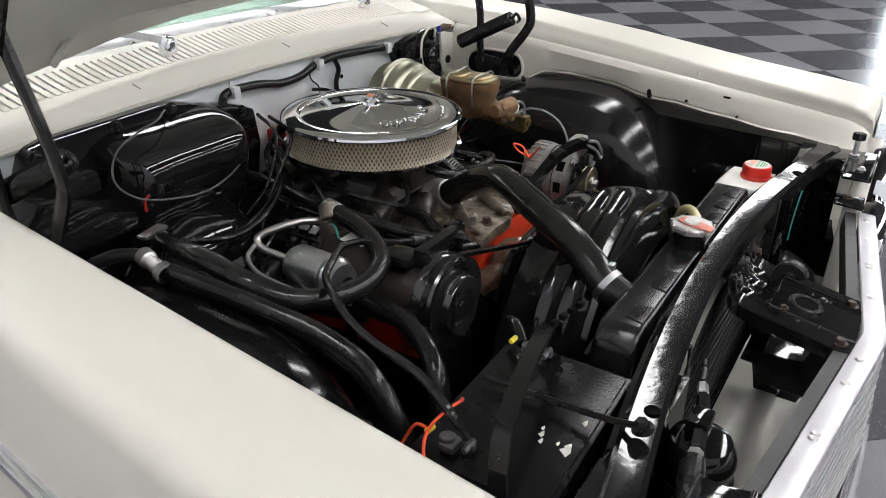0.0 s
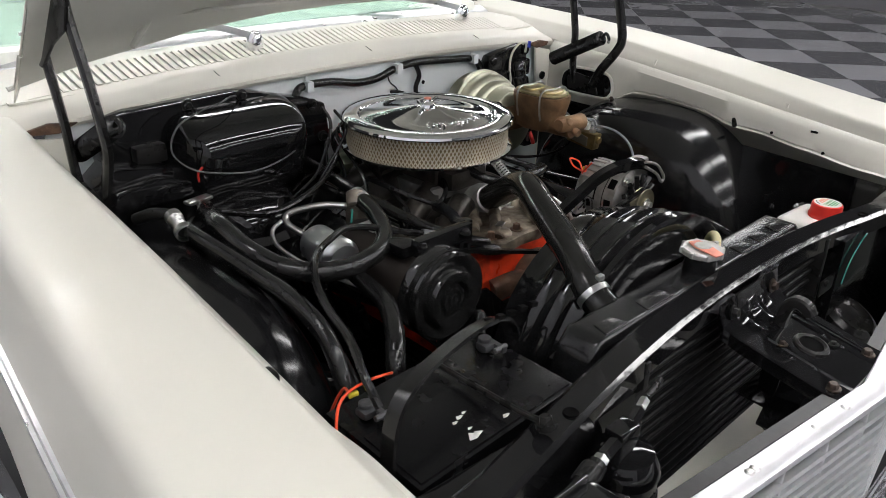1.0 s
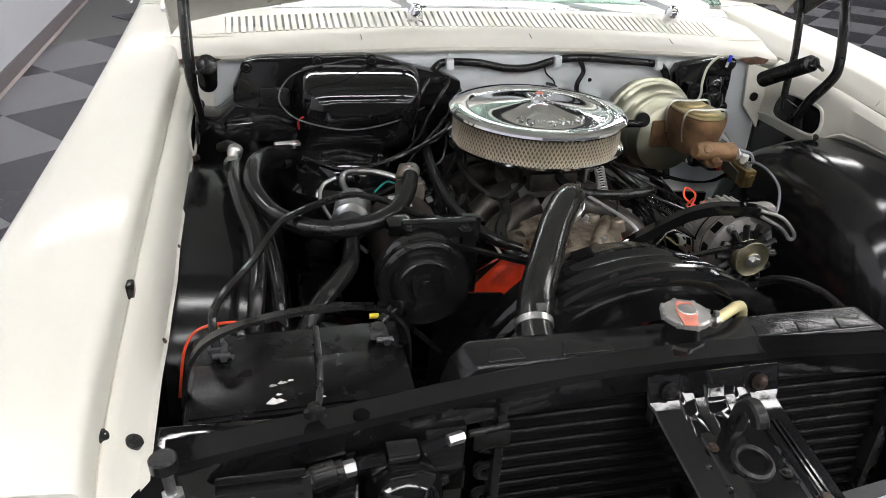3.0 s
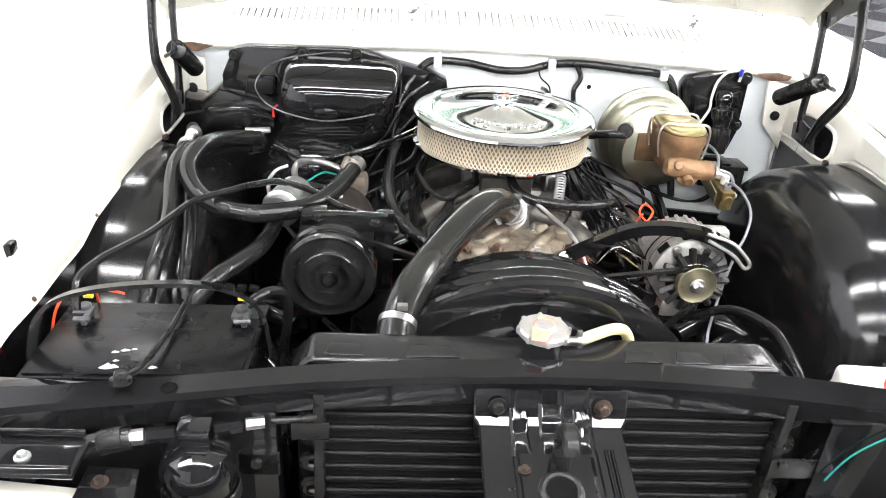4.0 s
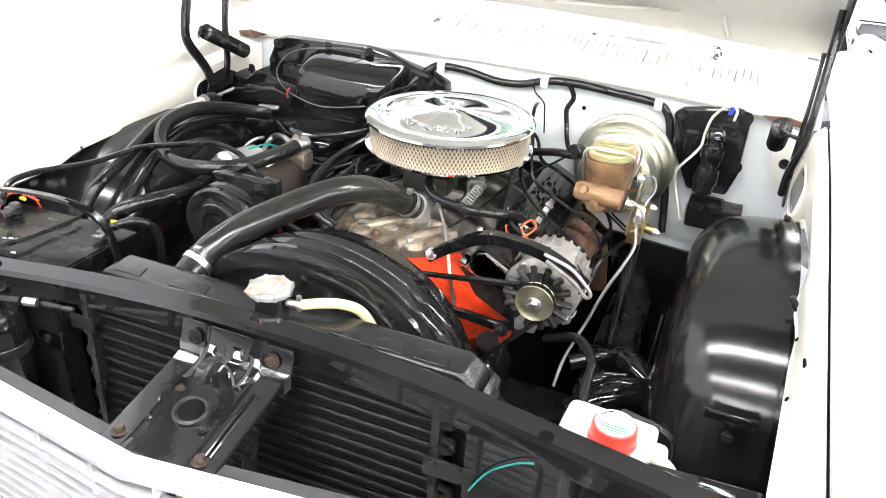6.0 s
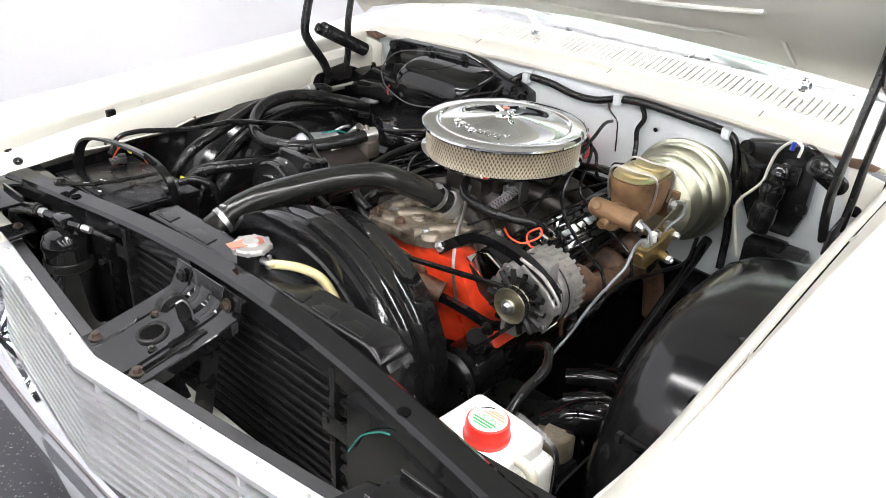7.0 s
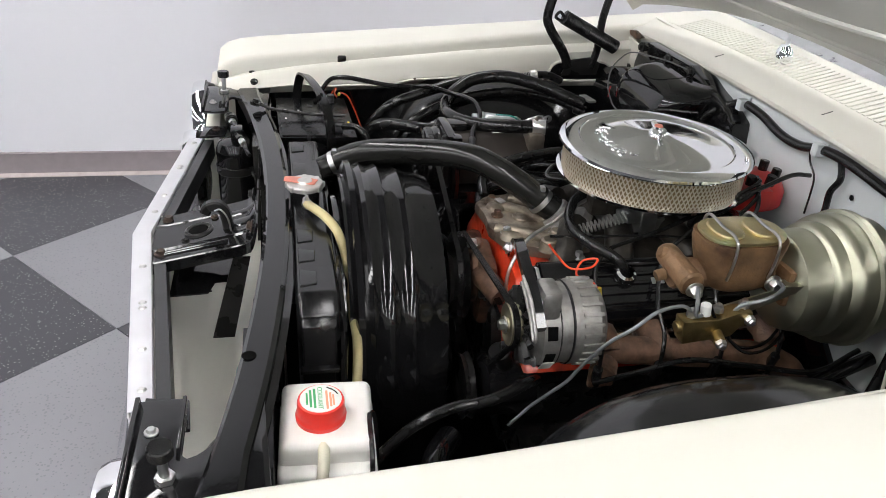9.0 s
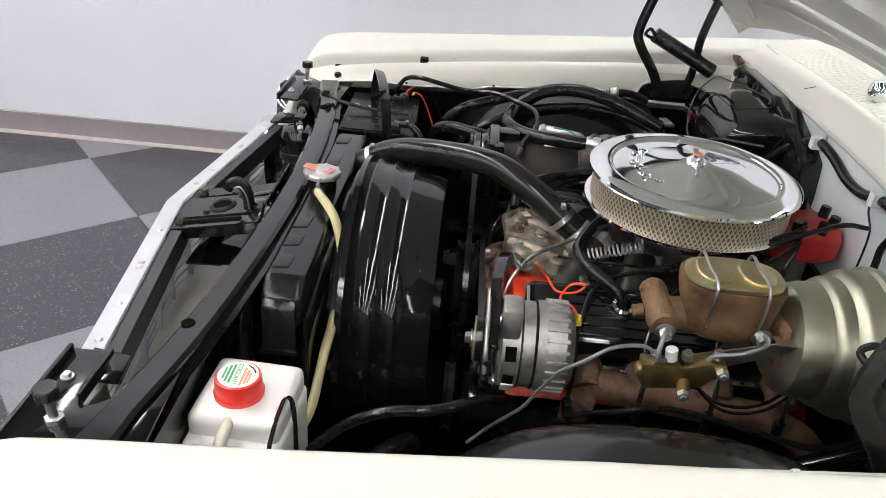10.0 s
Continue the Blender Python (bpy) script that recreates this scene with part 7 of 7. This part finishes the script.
# ---- chassis under the engine ----
chassis = thing("chassis_frame", (CX, 0.5, 0.0), "black chassis frame and steering parts", "frame")
for s in (-1, 1):
    bm = B()
    box(bm, (CX + s * 0.42, 0.45, 0.36), (0.09, 1.2, 0.12), 0.012)
    part("rail", bm, SATIN, chassis)
    bm = B()
    tube(bm, [(CX + s * 0.40, 0.42, 0.46), (CX + s * 0.46, 0.46, 0.50), (CX + s * 0.53, 0.52, 0.48)], 0.035, 12)
    tube(bm, [(CX + s * 0.38, 0.62, 0.46), (CX + s * 0.46, 0.58, 0.50), (CX + s * 0.53, 0.54, 0.48)], 0.03, 12)
    part("control_arm", bm, BLACK, chassis)
    for p, q, r in (((0.374, 0.530, 0.500), (0.476, 0.585, 0.505), 0.017), ((0.410, 0.466, 0.500), (0.484, 0.515, 0.505), 0.014)):
        bm = B()
        p, q = V((s * p[0], p[1], p[2])), V((s * q[0], q[1], q[2]))
        tube(bm, [p, (p + q) / 2 + V((0, 0, 0.008)), q], r, 12)
        part("arm_tube", bm, BLACK, chassis)
    bm = B()
    tube(bm, [(CX + s * 0.34, 0.30, 0.50), (CX + s * 0.42, 0.26, 0.53), (CX + s * 0.50, 0.24, 0.50)], 0.022, 12)
    part("brace_tube", bm, BLACK, chassis)
    bm = B()
    cyl(bm, (CX + s * 0.75, 0.57, 0.33), (CX + s * 0.92, 0.57, 0.33), 0.33, n=48, bev=0.03)
    wheel = part("wheel", bm, RUBBER, chassis, "black road tyre")
    bm = B()
    lathe(bm, [(0, 0.012), (0.10, 0.010), (0.19, 0.002), (0.20, -0.01)], (CX + s * 0.922, 0.57, 0.33), (s, 0, 0), 40)
    part("rim", bm, CHROME, wheel)
bm = B()
box(bm, (CX, 0.55, 0.30), (0.76, 0.14, 0.12), 0.02)
part("crossmember", bm, SATIN, chassis)
# added black sheet, stands in for the shade under the engine
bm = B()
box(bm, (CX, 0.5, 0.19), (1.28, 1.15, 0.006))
part("bay_shade_sheet", bm, DARK, chassis)
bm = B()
cyl(bm, (0.44, 0.46, 0.40), (0.44, 0.46, 0.50), 0.04, n=24)
cyl(bm, (0.44, 0.50, 0.46), (0.42, 0.98, 0.66), 0.012, n=12)
box(bm, (0.44, 0.50, 0.43), (0.09, 0.14, 0.09), 0.015)
part("steering_box", bm, BLACK, chassis)
bm = B()
lathe(bm, [(0, 0.492), (0.016, 0.492), (0.020, 0.486), (0.032, 0.484), (0.036, 0.478), (0.037, 0.44), (0.028, 0.435)], (0.440, 0.400, 0), (0, 0, 1), 28)
part("gear_cap", bm, mat("dusty_tan_casting", (0.20, 0.165, 0.12), 0.6, 0.2, var=0.35, scale=30, bump=0.3), chassis, "dusty tan steering gear cap")
bm = B()
tube(bm, [(0.46, 0.13, 0.52), (0.455, 0.170, 0.575), (0.45, 0.219, 0.624), (0.445, 0.274, 0.648), (0.44, 0.335, 0.654), (0.40, 0.40, 0.645), (0.34, 0.44, 0.60)], 0.0085, 10)
part("steering_hose", bm, RUBBER, chassis)
bm = B()
tube(bm, [(0.47, 0.235, 0.555), (0.47, 0.270, 0.562), (0.47, 0.295, 0.556), (0.47, 0.305, 0.540)], 0.0065, 10)
lathe(bm, [(0.007, 0), (0.010, 0.001), (0.010, 0.018), (0.008, 0.020)], (0.47, 0.238, 0.5545), (0, 0.97, 0.2), 8)
part("hose_fitting", bm, STEEL, chassis)
bm = B()
box(bm, (-0.50, 0.13, 0.545), (0.27, 0.19, 0.01), 0.002)
part("battery_tray", bm, BLACK, chassis)

# ---- floor tiles ----
tile_me = {}
for dark in (0, 1):
    bm = B()
    box(bm, (0, 0, -0.002), (S - 0.002, S - 0.002, 0.004), 0.0006, None, 1)
    tile_me[dark] = mesh_of("tile", bm, TILED if dark else TILEL)
rot = Matrix.Rotation(GA, 4, "Z")
cand = []
for i in range(-16, 30):
    for j in range(-24, 24):
        p = GO + GU * (i + 0.5) * S + GV * (j + 0.5) * S
        if -1.5 < p.x < 9.7 and -7.6 < p.y < 11.6:
            near = (p - V((0.3, 0.3, 0))).length
            cand.append((near, i, j, p))
cand.sort(key=lambda c: c[0])
for near, i, j, p in cand[:260]:
    ob = new("tile", tile_me[(i + j) % 2])
    ob.parent = floor
    ob.matrix_local = Matrix.Translation(p + V((0, 0, 0.002))) @ rot
# tiles cut along the wall
for i in range(-16, 30):
    for j in range(-24, 24):
        p = GO + GU * (i + 0.5) * S + GV * (j + 0.5) * S
        if -2.29 < p.x <= -1.5 and -4.0 < p.y < 5.0:
            bm = B()
            h = S / 2 - 0.001
            bm.faces.new([bm.verts.new(p + GU * a * h + GV * b * h + V((0, 0, 0.002))) for a, b in ((-1, -1), (1, -1), (1, 1), (-1, 1))])
            bmesh.ops.bisect_plane(bm, geom=bm.verts[:] + bm.edges[:] + bm.faces[:], plane_co=(-1.869, 0, 0), plane_no=(-1, 0, 0), clear_outer=True)
            if bm.faces:
                part("tile", bm, TILED if (i + j) % 2 else TILEL, floor)
            else:
                bm.free()
for dark in (0, 1):
    bm = B()
    h = S / 2 - 0.001
    for near, i, j, p in cand[260:]:
        if (i + j) % 2 == dark:
            bm.faces.new([bm.verts.new(p + GU * a * h + GV * b * h + V((0, 0, 0.002))) for a, b in ((-1, -1), (1, -1), (1, 1), (-1, 1))])
    far = part("far_tiles", bm, TILED if dark else TILEL, floor)
    far["kind"] = "stuff"
